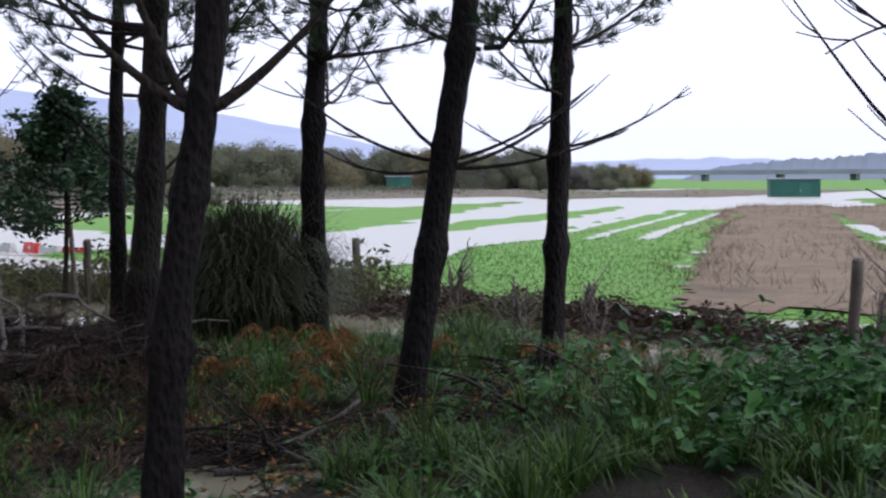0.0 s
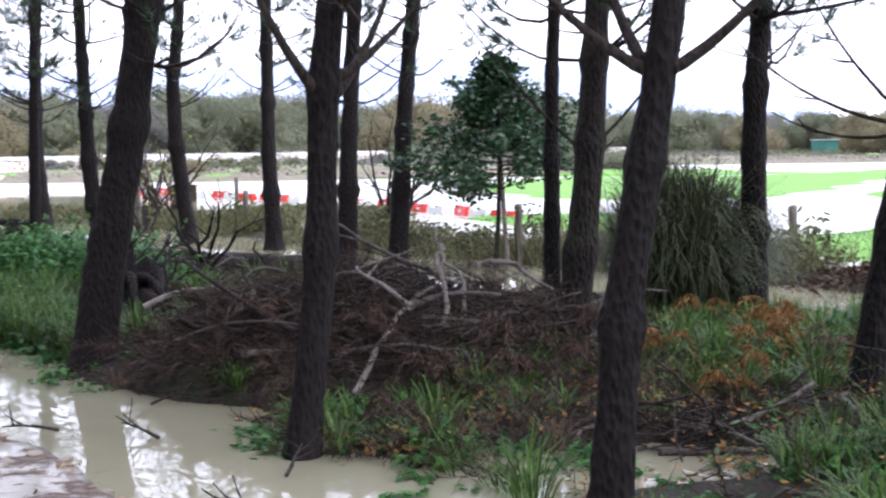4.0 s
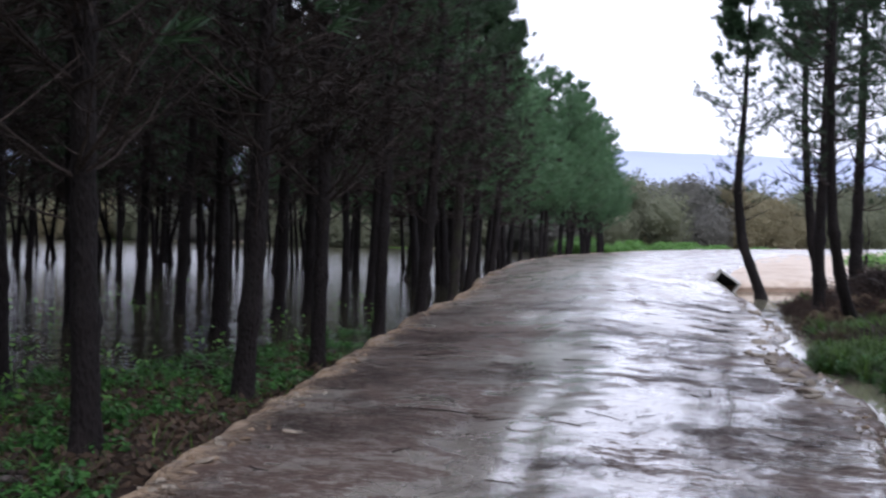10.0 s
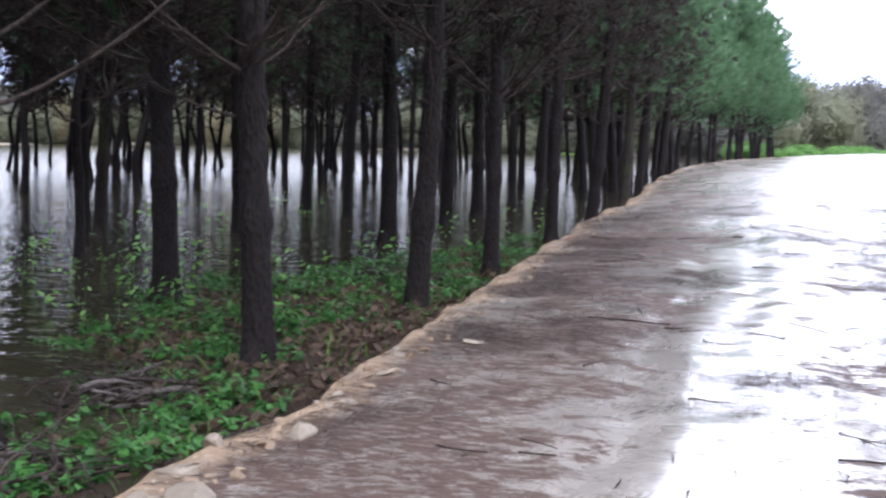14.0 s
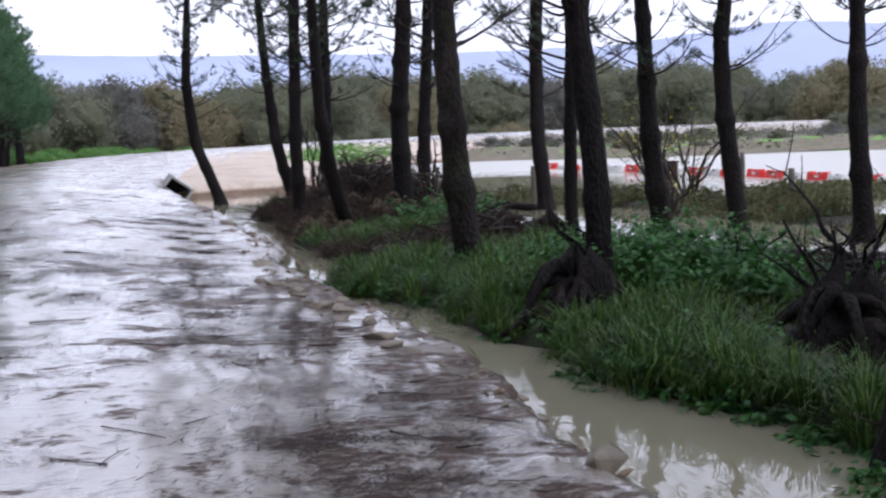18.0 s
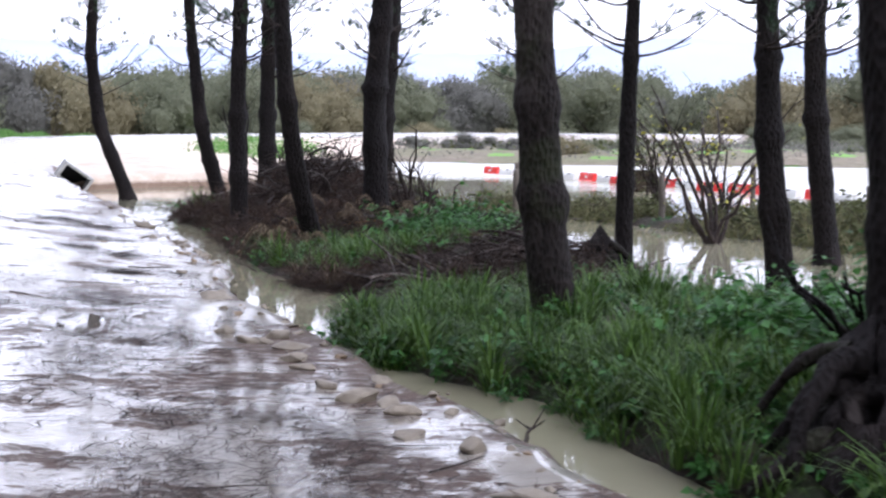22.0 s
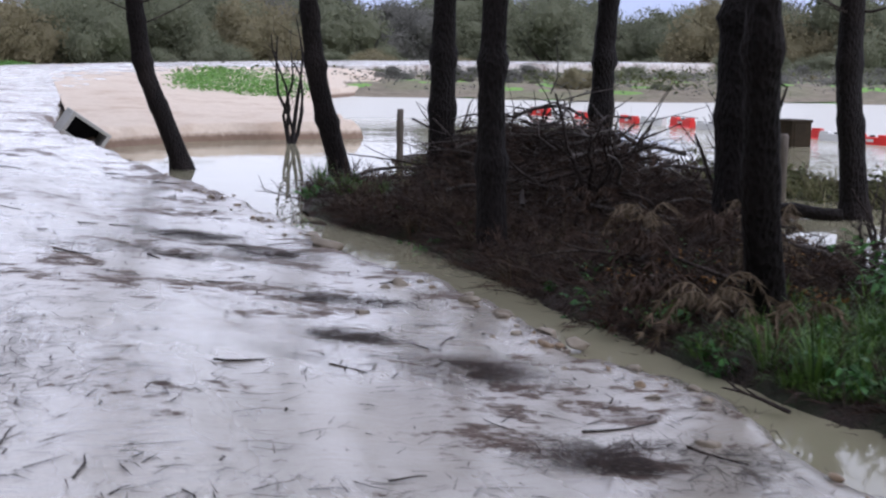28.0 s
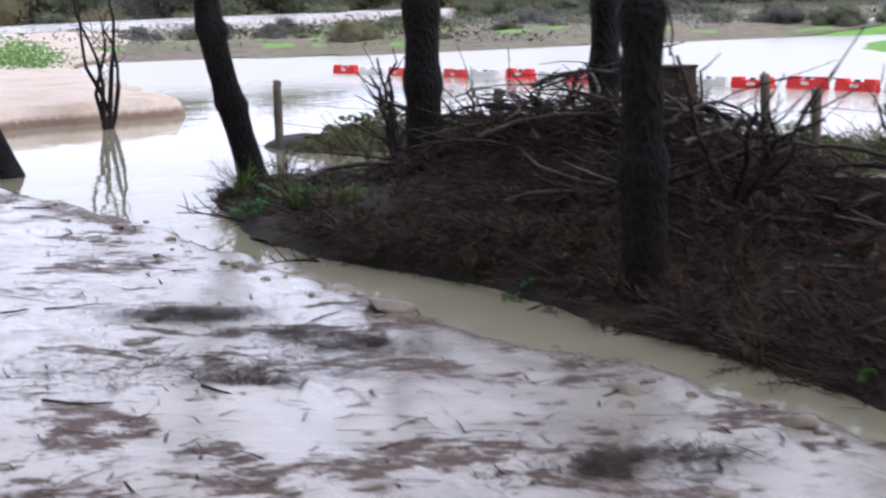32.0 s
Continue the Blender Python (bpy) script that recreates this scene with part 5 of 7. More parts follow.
def herb_clumps(name, label, seed, n, box, dens, h, leaf, mat, ground_z, stems=7, per=7):
    """Leafy weeds in clumps: stems arch out of a root and carry leaves that lie open to the sky."""
    rng = np.random.RandomState(seed)
    p = scatter(rng, n, box, dens)
    n = len(p)
    z = ground_z(p[:, 0], p[:, 1])
    size = h[0] + (h[1] - h[0]) * rng.rand(n) ** 1.4
    k = np.repeat(np.arange(n), stems)
    m = len(k)
    az, ln, lean = rng.uniform(0, 6.283, m), size[k] * rng.uniform(0.7, 1.25, m), rng.uniform(0.15, 1.1, m)
    root = np.c_[p[k] + rng.normal(0, 0.04, (m, 2)), z[k] - 0.02]
    way = np.c_[np.cos(az), np.sin(az), 0 * az]
    up = np.array([0, 0, 1.0])

    def along(i, t):
        return root[i] + way[i] * (ln[i] * lean[i] * t**1.4)[:, None] + up * (ln[i] * (t - 0.35 * lean[i] * t * t))[:, None]

    g = Geo()
    i = np.arange(m)
    blades(g, root, along(i, np.ones(m)), 0.007, rng, 0.08, 2)
    i = np.repeat(i, per)
    t = rng.uniform(0.3, 1.05, len(i))
    c = along(i, t)
    turn = az[i] + rng.choice([-1, 1], len(i)) * rng.uniform(0.3, 1.5, len(i))
    a = np.c_[np.cos(turn), np.sin(turn), rng.uniform(-0.75, 0.35, len(i))]
    b = np.c_[-np.sin(turn), np.cos(turn), rng.normal(0, 0.35, len(i))]
    s = (leaf * rng.uniform(0.55, 1.4, len(i)))[:, None]
    v = np.stack([c, c + a * s * 0.45 - b * s * 0.3, c + a * s - up * s * 0.12, c + a * s * 0.45 + b * s * 0.3], 1).reshape(-1, 3)
    g.add(v, [(4 * q, 4 * q + 1, 4 * q + 2, 4 * q + 3) for q in range(len(i))])
    return tagged(put_mesh(name, g.mesh(name, mat)), label, "plants", kind="stuff")


def green_patch(X, Y):
    return lush(X, Y) * np.where(rough_noise(X, Y, 0.9, 3) > -0.05, 1.0, 0.25)


tussocks("bank_grass", "lush wet green grass tufts on the ditch bank", 11, 2700, 48, BANKBOX, lush, (0.12, 0.5), GRASS, 0.011)
tussocks("dead_grass", "withered brown grass tufts on the mounds", 26, 330, 45, BANKBOX, lambda X, Y: 0.8 * brown(X, Y), (0.12, 0.36), DRYGRASS, 0.009)
herb_clumps("nettles", "nettles and broad green herbs on the bank", 12, 720, BANKBOX, green_patch, (0.1, 0.3), 0.055, HERB, soil_z, 9, 9)
herb_clumps("tall_nettles", "tall nettles and docks crowding behind the stump", 27, 420, BANKBOX, lambda X, Y: np.clip(spot(X, Y, 9.3, 18.8, 0.9, 1.0) + spot(X, Y, 8.8, 28.4, 0.75, 0.7) + 0.25 * spot(X, Y, 13.6, 4.6, 1.4, 1.0), 0, 1) * (bank_height(X, Y) > 0.0), (0.32, 0.8), 0.075, HERB, soil_z, 9, 12)
herb_clumps("water_weeds", "green weeds half drowned at the ditch edge", 28, 210, (7.2, 10.6, 4.5, 15.5), lambda X, Y: (bank_height(X, Y) < 0.04) * (bank_height(X, Y) > -0.31) * np.where(rough_noise(X, Y, 0.9, 29) > 0.0, 0.9, 0.12) * smooth((X - np.interp(Y, *BANK_LEFT) + 0.55) / 0.3), (0.04, 0.17), 0.06, HERB, lambda X, Y: np.maximum(bank_height(X, Y), -0.03), 7, 7)
herb_clumps("ground_herbs", "low green weeds among the dead wood", 13, 420, BANKBOX, lambda X, Y: (0.35 * brown(X, Y) + 0.25 * (bank_height(X, Y) > -0.05)) * (value_noise(X, Y, 0.7, 9) > 0.2), (0.06, 0.2), 0.05, HERB, soil_z, 6, 7)


def brush_stuff(name, label, seed, n, box, dens, ln, width, mat, category="brush"):
    rng = np.random.RandomState(seed)
    p = scatter(rng, n, box, dens)
    z = bank_height(p[:, 0], p[:, 1]) + pile(p[:, 0], p[:, 1]) * rng.uniform(0.25, 1.05, len(p))
    base = np.c_[p, z + 0.01]
    ang, up = rng.uniform(0, 6.283, len(p)), rng.normal(0.05, 0.35, len(p))
    d = np.c_[np.cos(ang), np.sin(ang), up] * rng.uniform(*ln, len(p))[:, None]
    g = Geo()
    blades(g, base, base + d, width, rng, 0.05, 2)
    return tagged(put_mesh(name, g.mesh(name, mat)), label, category, kind="stuff")


brush_stuff("dry_brush", "dry brown pine brush and needles in heaps", 21, 80000, BANKBOX, lambda X, Y: brown(X, Y) ** 1.5, (0.05, 0.22), 0.0065, NEEDLES_DRY)
leaf_stuff("bracken", "rust coloured dead bracken on the bank", 22, 230, BANKBOX, lambda X, Y: (0.8 * spot(X, Y, 13.0, 9.6, 1.8, 1.4) + 0.6 * spot(X, Y, 15.4, 7.0, 1.3, 1.4) + 0.5 * spot(X, Y, 9.6, 8.0, 1.0, 0.8) + 0.6 * spot(X, Y, 12.2, 6.6, 1.5, 0.9) + 0.4 * spot(X, Y, 7.0, 29.6, 0.6, 0.8) + 0.5 * spot(X, Y, 11.6, 9.2, 0.9, 0.7)) * (bank_height(X, Y) > -0.04), (0.05, 0.24), 0.024, RUST, soil_z, 36, "bracken", 0.14)


def needle_sprays(name, label, seed, n, dens, length, mat):
    """Feathery sprays of dead needles lying over the heaped brush."""
    rng = np.random.RandomState(seed)
    p = scatter(rng, n, BANKBOX, dens)
    z = bank_height(p[:, 0], p[:, 1]) + pile(p[:, 0], p[:, 1]) * rng.uniform(0.6, 1.1, n)
    g = Geo()
    k = np.repeat(np.arange(n), 26)
    way = rng.normal(size=(n, 3)) * np.array([1, 1, 0.45]) + np.array([0, 0, 0.1])
    way /= np.linalg.norm(way, axis=1)[:, None]
    t = rng.rand(len(k)) * 0.35
    base = np.c_[p, z + 0.03][k] + way[k] * t[:, None]
    d = way[k] + rng.normal(0, 0.5, (len(k), 3))
    blades(g, base, base + d * (length * rng.uniform(0.5, 1.2, len(k)))[:, None], 0.007, rng)
    return tagged(put_mesh(name, g.mesh(name, mat)), label, "brush", kind="stuff")


needle_sprays("dead_sprays", "feathery brown dead pine sprays on the heaps", 24, 3400, lambda X, Y: brown(X, Y) ** 1.3, 0.12, NEEDLES_DRY)
needle_sprays("rusty_sprays", "reddish dead pine sprays on the heaps", 25, 1500, lambda X, Y: brown(X, Y) ** 2, 0.12, NEEDLES_RUSTY)


def brush_heap(label, centre, radii, height, n_sticks, seed, long=(0.6, 1.7), pale=0.08, z_base=None):
    """A heap of cut branches: each of the thicker sticks is a piece of its own."""
    rng = np.random.RandomState(seed)
    root = thing("brush_heap", label, "brush heap", pose(centre[0], centre[1], 0))
    fine = Geo()
    for k in range(n_sticks * 6):
        a, r = rng.uniform(0, 6.283), rng.rand() ** 0.6
        x, y = math.cos(a) * r * radii[0], math.sin(a) * r * radii[1]
        z0 = float(bank_height(centre[0] + x, centre[1] + y)) if z_base is None else z_base
        z = max(z0, -0.02) + (pile(centre[0] + x, centre[1] + y) if z_base is None else 0) * rng.uniform(0.3, 1.1) + height * (1 - r * r) * rng.rand() * 0.5
        big = k < n_sticks
        ln = rng.uniform(*long) if big else rng.uniform(0.3, 0.9)
        az = rng.uniform(0, 6.283)
        pts = limb(rng, np.array([x, y, z + 0.03]) - np.array([math.cos(az), math.sin(az), 0]) * ln * 0.5, az, ln, rng.normal(0, 0.2), rng.uniform(-0.3, 0.3), 6, 0.16)
        pts[:, 2] = np.maximum(pts[:, 2], 0.02)
        if big:
            g = Geo()
            r0 = rng.uniform(0.008, 0.03)
            g.tube(pts, np.linspace(r0, r0 * 0.45, 6), 6)
            if rng.rand() < 0.6:
                sub = limb(rng, pts[3], az + rng.choice([-1, 1]) * 0.7, ln * 0.35, 0.3, 0, 4)
                g.tube(sub, np.linspace(r0 * 0.5, r0 * 0.25, 4), 5)
            put_mesh("stick", g.mesh("stick", PEELED if rng.rand() < pale else GREYSTICK if rng.rand() < 0.5 else TWIG, True), root)
        else:
            fine.tube(pts, np.linspace(0.008, 0.003, 6), 3, False)
    ob = put_mesh("brushwood", fine.mesh("brushwood", TWIG), root)
    tagged(ob, kind="stuff")
    return root


brush_heap("large heap of dead brown branches under the pines", (10.8, 11.1), (1.9, 1.4), 0.16, 130, 31, (0.5, 1.3), 0.07)
brush_heap("low heap of dark brushwood on the mound", (7.6, 35.4), (1.5, 2.9), 0.6, 130, 32, (0.5, 1.7), 0.06)
brush_heap("tangle of broken branches around pine feet", (7.4, 30.4), (1.3, 1.8), 0.15, 50, 33, (0.4, 1.2), 0.14)
brush_heap("stump pile of roots and twigs at the water", (9.2, 26.0), (0.8, 0.8), 0.25, 45, 34, (0.3, 0.9), 0.1)
brush_heap("low strewn brushwood on the bare bank by the water", (7.7, 24.8), (0.9, 1.0), 0.16, 55, 40, (0.3, 1.1), 0.14)
brush_heap("tangle of bent roots and branches on the bank", (8.6, 25.3), (0.7, 0.7), 0.34, 40, 41, (0.4, 1.2), 0.08)
brush_heap("heap of dark twisted branches beside the fallen log", (10.9, 18.2), (1.0, 1.3), 0.45, 34, 35, (0.6, 1.6), 0.12)
brush_heap("scattered broken branches by the puddle", (12.2, 7.6), (1.0, 0.8), 0.15, 14, 36, (0.5, 1.3), 0.1)
brush_heap("small pile of thick broken branches in the wet grass", (11.3, 7.75), (0.5, 0.45), 0.3, 16, 38, (0.4, 1.0), 0.05)
brush_heap("ball of dry brown twigs beside a leaning pine", (13.55, 7.75), (0.35, 0.35), 0.75, 10, 39, (0.3, 0.6), 0.0)
brush_heap("dead sticks around a rotten stump in the grass", (14.3, 7.6), (0.9, 0.6), 0.2, 14, 37, (0.4, 0.9))

# pale barkless branches lying on the large heap
for k, (a, b, r) in enumerate((((9.75, 9.65, 0.12), (10.75, 10.7, 0.72), 0.024), ((10.75, 10.3, 0.45), (11.2, 11.3, 1.0), 0.022), ((10.95, 10.35, 0.35), (11.35, 11.2, 0.95), 0.02), ((11.3, 10.9, 0.85), (11.9, 10.7, 0.65), 0.024), ((11.0, 10.8, 0.55), (11.1, 11.2, 1.15), 0.015))):
    rng = np.random.RandomState(400 + k)
    t = np.linspace(0, 1, 8)
    pts = np.array(a) + (np.array(b) - np.array(a)) * t[:, None] + np.c_[np.cumsum(rng.normal(0, 0.03, 8)), np.cumsum(rng.normal(0, 0.03, 8)), 0.12 * np.sin(t * 3.14)]
    g = Geo()
    g.tube(pts, np.linspace(r, r * 0.55, 8), 8)
    tagged(put_mesh("pale_branch", g.mesh("pale_branch", PEELED, True)), "thick pale barkless branch lying on the brush heap", "branch", "pale branches")


def plain_log(label, a, b, r, mat, seed):
    rng = np.random.RandomState(seed)
    t = np.linspace(0, 1, 12)
    pts = np.array(a) + (np.array(b) - np.array(a)) * t[:, None] + rng.normal(0, 0.012, (12, 3))
    g = Geo()
    g.tube(pts, r * (1 + 0.08 * rng.normal(size=12)), 12)
    return tagged(put_mesh("fallen_log", g.mesh("fallen_log", mat, True)), label, "log")


plain_log("thick fallen pine log lying in the grass", (11.0, 21.3, 0.16), (12.4, 18.6, 0.2), 0.16, BARK_PALE, 51)
plain_log("half sunken log along the mound", (9.6, 36.2, 0.12), (11.2, 34.9, 0.08), 0.08, BARK, 52)


def root_stump(label, x, y, z, s, seed, lean=0.6):
    """A rotten stump with a ragged crown and roots that arch down to the soil."""
    rng = np.random.RandomState(seed)
    root = thing("root_stump", label, "stump", pose(x, y, z, 0, 0, rng.uniform(0, 360)))
    n, rings = 16, 8
    th = np.arange(n) * 2 * np.pi / n
    ph = rng.uniform(0, 6, 3)
    prof = np.array([1.25, 1.1, 0.95, 0.85, 0.8, 0.7, 0.5, 0.2])
    rag = 1 + 0.35 * np.sin(2 * th + ph[0]) + 0.25 * rng.normal(size=n)
    v = []
    for i in range(rings):
        r = 0.24 * s * prof[i] * (1 + 0.2 * np.sin(3 * th + ph[1]) + 0.12 * np.sin(7 * th + ph[2]) + 0.06 * rng.normal(size=n))
        zz = -0.1 + (0.1 + 0.3 * s * (i / (rings - 1)) ** 0.9 * np.where(i > 4, rag, 1.0))
        v.append(np.c_[r * np.cos(th) + 0.12 * lean * s * i / rings, r * np.sin(th), zz * np.ones(n)])
    f = [(i * n + j, i * n + (j + 1) % n, (i + 1) * n + (j + 1) % n, (i + 1) * n + j) for i in range(rings - 1) for j in range(n)] + [tuple((rings - 1) * n + j for j in range(n))]
    g = Geo()
    g.add(np.concatenate(v), f)
    put_mesh("stump", g.mesh("stump", BARK, True), root)
    for k in range(13):
        az = k * 0.48 + rng.uniform(-0.2, 0.2)
        ln, top = 0.36 * s * rng.uniform(0.55, 1.2), 0.3 * s * rng.uniform(0.35, 1.15)
        t = np.linspace(0, 1, 8)
        out = 0.06 * s + ln * t
        zz = top * (1 - t**1.7) + 0.1 * s * np.sin(t * 3.0) * rng.uniform(0, 1) - 0.06 * t
        wob = np.cumsum(rng.normal(0, 0.025 * s, 8))
        pts = np.c_[np.cos(az) * out - np.sin(az) * wob, np.sin(az) * out + np.cos(az) * wob, zz]
        r = Geo()
        r.tube(pts, 0.055 * s * rng.uniform(0.45, 1.1) * np.linspace(1.0, 0.35, 8) * (1 + 0.12 * rng.normal(size=8)), 7)
        put_mesh("root", r.mesh("root", BARK_PALE if k % 2 else BARK, True), root)
    return root


root_stump("old rotten stump with splayed roots under a pine", 7.85, 17.2, 0.12, 1.55, 61)
root_stump("dark upturned roots beside the fallen log", 9.35, 15.1, 0.08, 1.6, 62)
root_stump("small rotten stump on the bank", 14.6, 8.3, 0.12, 0.7, 63)
root_stump("root clump beside a thin pine in the flood", 9.6, 26.1, 0.1, 1.1, 64)


def bare_shrub(label, x, y, z, h, stems, seed, spread=0.35, mat=None, buds=None, n_buds=0):
    """A leafless shrub: each stem with its twigs is a piece."""
    rng = np.random.RandomState(seed)
    root = thing("bare_shrub", label, "shrub", pose(x, y, z))
    tips = []
    for k in range(stems):
        az = rng.uniform(0, 6.283)
        ln = h * rng.uniform(0.7, 1.1)
        t = np.linspace(0, 1, 7)
        out = spread * ln * rng.uniform(0.4, 1.2)
        pts = np.c_[math.cos(az) * out * t**1.3, math.sin(az) * out * t**1.3, ln * t] + np.cumsum(rng.normal(0, 0.014 + 0.026 * h, (7, 3)), 0)
        g = Geo()
        g.tube(pts, np.linspace(0.016 + 0.012 * h, 0.009, 7) * (1 + 0.3 * rng.rand(7)), 6)
        for s in range(5):
            i = rng.randint(2, 7)
            sub = limb(rng, pts[i], az + rng.uniform(-1.6, 1.6), ln * rng.uniform(0.12, 0.38), rng.uniform(0.3, 1.6), 0.0, 4, 0.22)
            g.tube(sub, np.linspace(0.009, 0.004, 4), 4)
            tips += [sub[-1], sub[-2]]
        put_mesh("stem", g.mesh("stem", mat or TWIG, True), root)
    if buds:
        g = Geo()
        tips = np.array(tips)
        c = tips[rng.randint(0, len(tips), n_buds)] + rng.normal(0, 0.05 * h, (n_buds, 3))
        leaves(g, c, rng.uniform(0.025, 0.05, n_buds), rng)
        tagged(put_mesh("leaf_spray", g.mesh("leaf_spray", buds), root), kind="stuff")
    return root


bare_shrub("dead dark shrub standing in the flood", 7.0, 49.0, -0.05, 2.4, 5, 71, 0.2, BARK)
for k, (x, y, h, n) in enumerate(((7.3, 38.6, 1.2, 6), (8.6, 38.9, 1.15, 7), (9.6, 37.6, 1.1, 7), (8.0, 34.4, 0.9, 4), (9.0, 33.2, 0.9, 5), (9.9, 35.6, 1.0, 6), (8.9, 30.9, 0.75, 4), (7.5, 36.2, 0.8, 4), (7.3, 33.2, 1.0, 5), (8.6, 32.6, 1.2, 6), (9.4, 31.4, 1.0, 5))):
    bare_shrub("cut back shrub with knobbly bare stems on the mound", x, y, float(bank_height(x, y)), h, n, 80 + k, 0.4)
bare_shrub("bare spreading shrub with a few yellow leaves", 12.9, 30.6, -0.05, 1.8, 7, 91, 0.75, None, YELLOW, 130)
bare_shrub("leafless spreading hawthorn by the fence", 14.0, 33.0, -0.05, 2.0, 7, 92, 0.75, None, YELLOW, 50)
bare_shrub("twiggy shrub with sparse green leaves at the fence", 14.6, 37.2, -0.05, 1.7, 12, 93, 0.45, None, BRAMBLE, 420)
bare_shrub("twiggy shrub with sparse leaves at the fence", 16.2, 24.4, 0.0, 2.2, 9, 94, 0.6, None, BRAMBLE, 60)
for k, (x, y) in enumerate(((16.9, 9.8), (16.6, 10.6), (18.0, 13.2), (17.6, 7.0))):
    bare_shrub("clump of thin grey stalks in the ditch", x, y, 0.0, 0.7, 7, 95 + k, 0.15, PEELED)

def dead_fern(x, y, n, size, seed, mat=None):
    """Withered fronds that hang over to the ground, each a piece of its own."""
    rng = np.random.RandomState(seed)
    root = thing("dead_fern", "rust brown dead bracken fronds drooping on the bank" if mat else "withered tan fern fronds drooping over the mound", "fern", pose(x, y, float(bank_height(x, y) + pile(x, y)) + 0.06), "dead ferns")
    for k in range(n):
        az = rng.uniform(0, 6.283)
        ln = size * rng.uniform(0.7, 1.2)
        t = np.linspace(0, 1, 9)
        up = rng.uniform(0.55, 0.95)
        pts = np.c_[math.cos(az) * ln * 0.75 * t, math.sin(az) * ln * 0.75 * t, ln * (up * 2.1 * t - up * 2.2 * t * t) + 0.25 * ln * (1 - t)]
        g = Geo()
        g.tube(pts, np.linspace(0.007, 0.003, 9), 4)
        i = rng.randint(1, 9, 90)
        base = pts[i]
        d = np.c_[-math.sin(az) * np.where(rng.rand(90) < 0.5, 1, -1) + 0.6 * math.cos(az), math.cos(az) * np.where(rng.rand(90) < 0.5, 1, -1) + 0.6 * math.sin(az), rng.uniform(-1.6, -0.3, 90)]
        d /= np.linalg.norm(d, axis=1)[:, None]
        blades(g, base, base + d * (0.2 * size * rng.uniform(0.5, 1.2, 90))[:, None], 0.02, rng)
        put_mesh("frond", g.mesh("frond", mat or REED), root)


for k, (x, y, n, sz) in enumerate(((6.15, 28.6, 7, 0.55), (6.5, 28.1, 5, 0.45), (7.9, 31.3, 8, 0.65), (6.75, 30.9, 6, 0.55), (8.6, 31.9, 6, 0.6), (7.2, 29.8, 5, 0.5), (13.4, 9.0, 5, 0.4), (14.6, 7.2, 5, 0.4))):
    dead_fern(x, y, n, sz, 620 + k)
for k, (x, y, n, sz) in enumerate(((13.0, 9.4, 6, 0.45), (13.6, 9.9, 7, 0.5), (12.6, 8.9, 5, 0.4), (14.2, 9.3, 6, 0.45), (13.4, 8.5, 5, 0.4), (12.2, 9.5, 5, 0.4), (14.9, 8.7, 6, 0.4), (12.0, 8.4, 5, 0.35), (15.4, 7.5, 6, 0.42), (14.1, 10.6, 6, 0.5), (13.9, 11.4, 6, 0.5), (16.0, 8.6, 6, 0.4))):
    dead_fern(x, y, n, sz, 640 + k, RUST)
for k, (x, y, n, sz) in enumerate(((11.4, 9.3, 7, 0.42), (10.8, 9.2, 7, 0.42), (10.2, 9.4, 6, 0.4), (11.0, 9.7, 7, 0.5), (9.6, 8.6, 6, 0.34), (12.0, 10.0, 7, 0.45), (10.0, 10.0, 6, 0.4), (9.4, 10.6, 6, 0.4), (6.05, 29.2, 7, 0.5), (6.9, 31.4, 6, 0.5), (6.5, 30.2, 6, 0.45), (6.3, 31.6, 5, 0.4), (7.3, 30.6, 6, 0.5), (7.0, 32.6, 5, 0.4))):
    dead_fern(x, y, n, sz, 670 + k, NEEDLES_RUSTY)


for k, (x, y, h, n) in enumerate(((9.4, 15.4, 0.8, 6), (10.9, 18.1, 0.95, 6), (10.0, 16.4, 0.7, 4), (8.5, 18.1, 0.7, 3), (9.9, 18.8, 0.6, 4))):
    bare_shrub("dead dark branches sticking out of the grass", x, y, float(bank_height(x, y)), h, n, 660 + k, 1.0, BARK)

# ---- wood floor plants ----
def wood_patch(X, Y):
    return (left_shore(X, Y) > -0.2) * np.where(rough_noise(X, Y, 0.8, 4) > 0.0, 1.0, 0.16) * np.where(X < np.interp(Y, EDGE_L[:, 1][:420], EDGE_L[:, 0][:420]) - 0.2, 1, 0) * 0.9


herb_clumps("wood_nettles", "bright green nettles in the flooded wood", 14, 560, (-6.5, 2.6, 3, 24), wood_patch, (0.06, 0.22), 0.06, HERB, lambda X, Y: np.maximum(left_shore(X, Y), -0.05), 9, 8)
leaf_stuff("wood_sprigs", "pale green sprigs standing in dark water", 15, 90, (-9, 1, 8, 30), lambda X, Y: (value_noise(X, Y, 0.4, 6) > 0.1) * np.where(X < np.interp(Y, EDGE_L[:, 1][:420], EDGE_L[:, 0][:420]) - 0.8, 1, 0), (0.2, 0.6), 0.045, LUSH, lambda X, Y: 0 * X - 0.03, 9)
grass_stuff("wood_grass", "thin grass in the flooded wood", 16, 1300, (-6, 2.6, 2, 24), lambda X, Y: (left_shore(X, Y) > -0.1) * np.where(X < np.interp(Y, EDGE_L[:, 1][:420], EDGE_L[:, 0][:420]) - 0.1, 0.8, 0), (0.08, 0.3), 1.1, 0.012, GRASS, lambda X, Y: left_shore(X, Y))
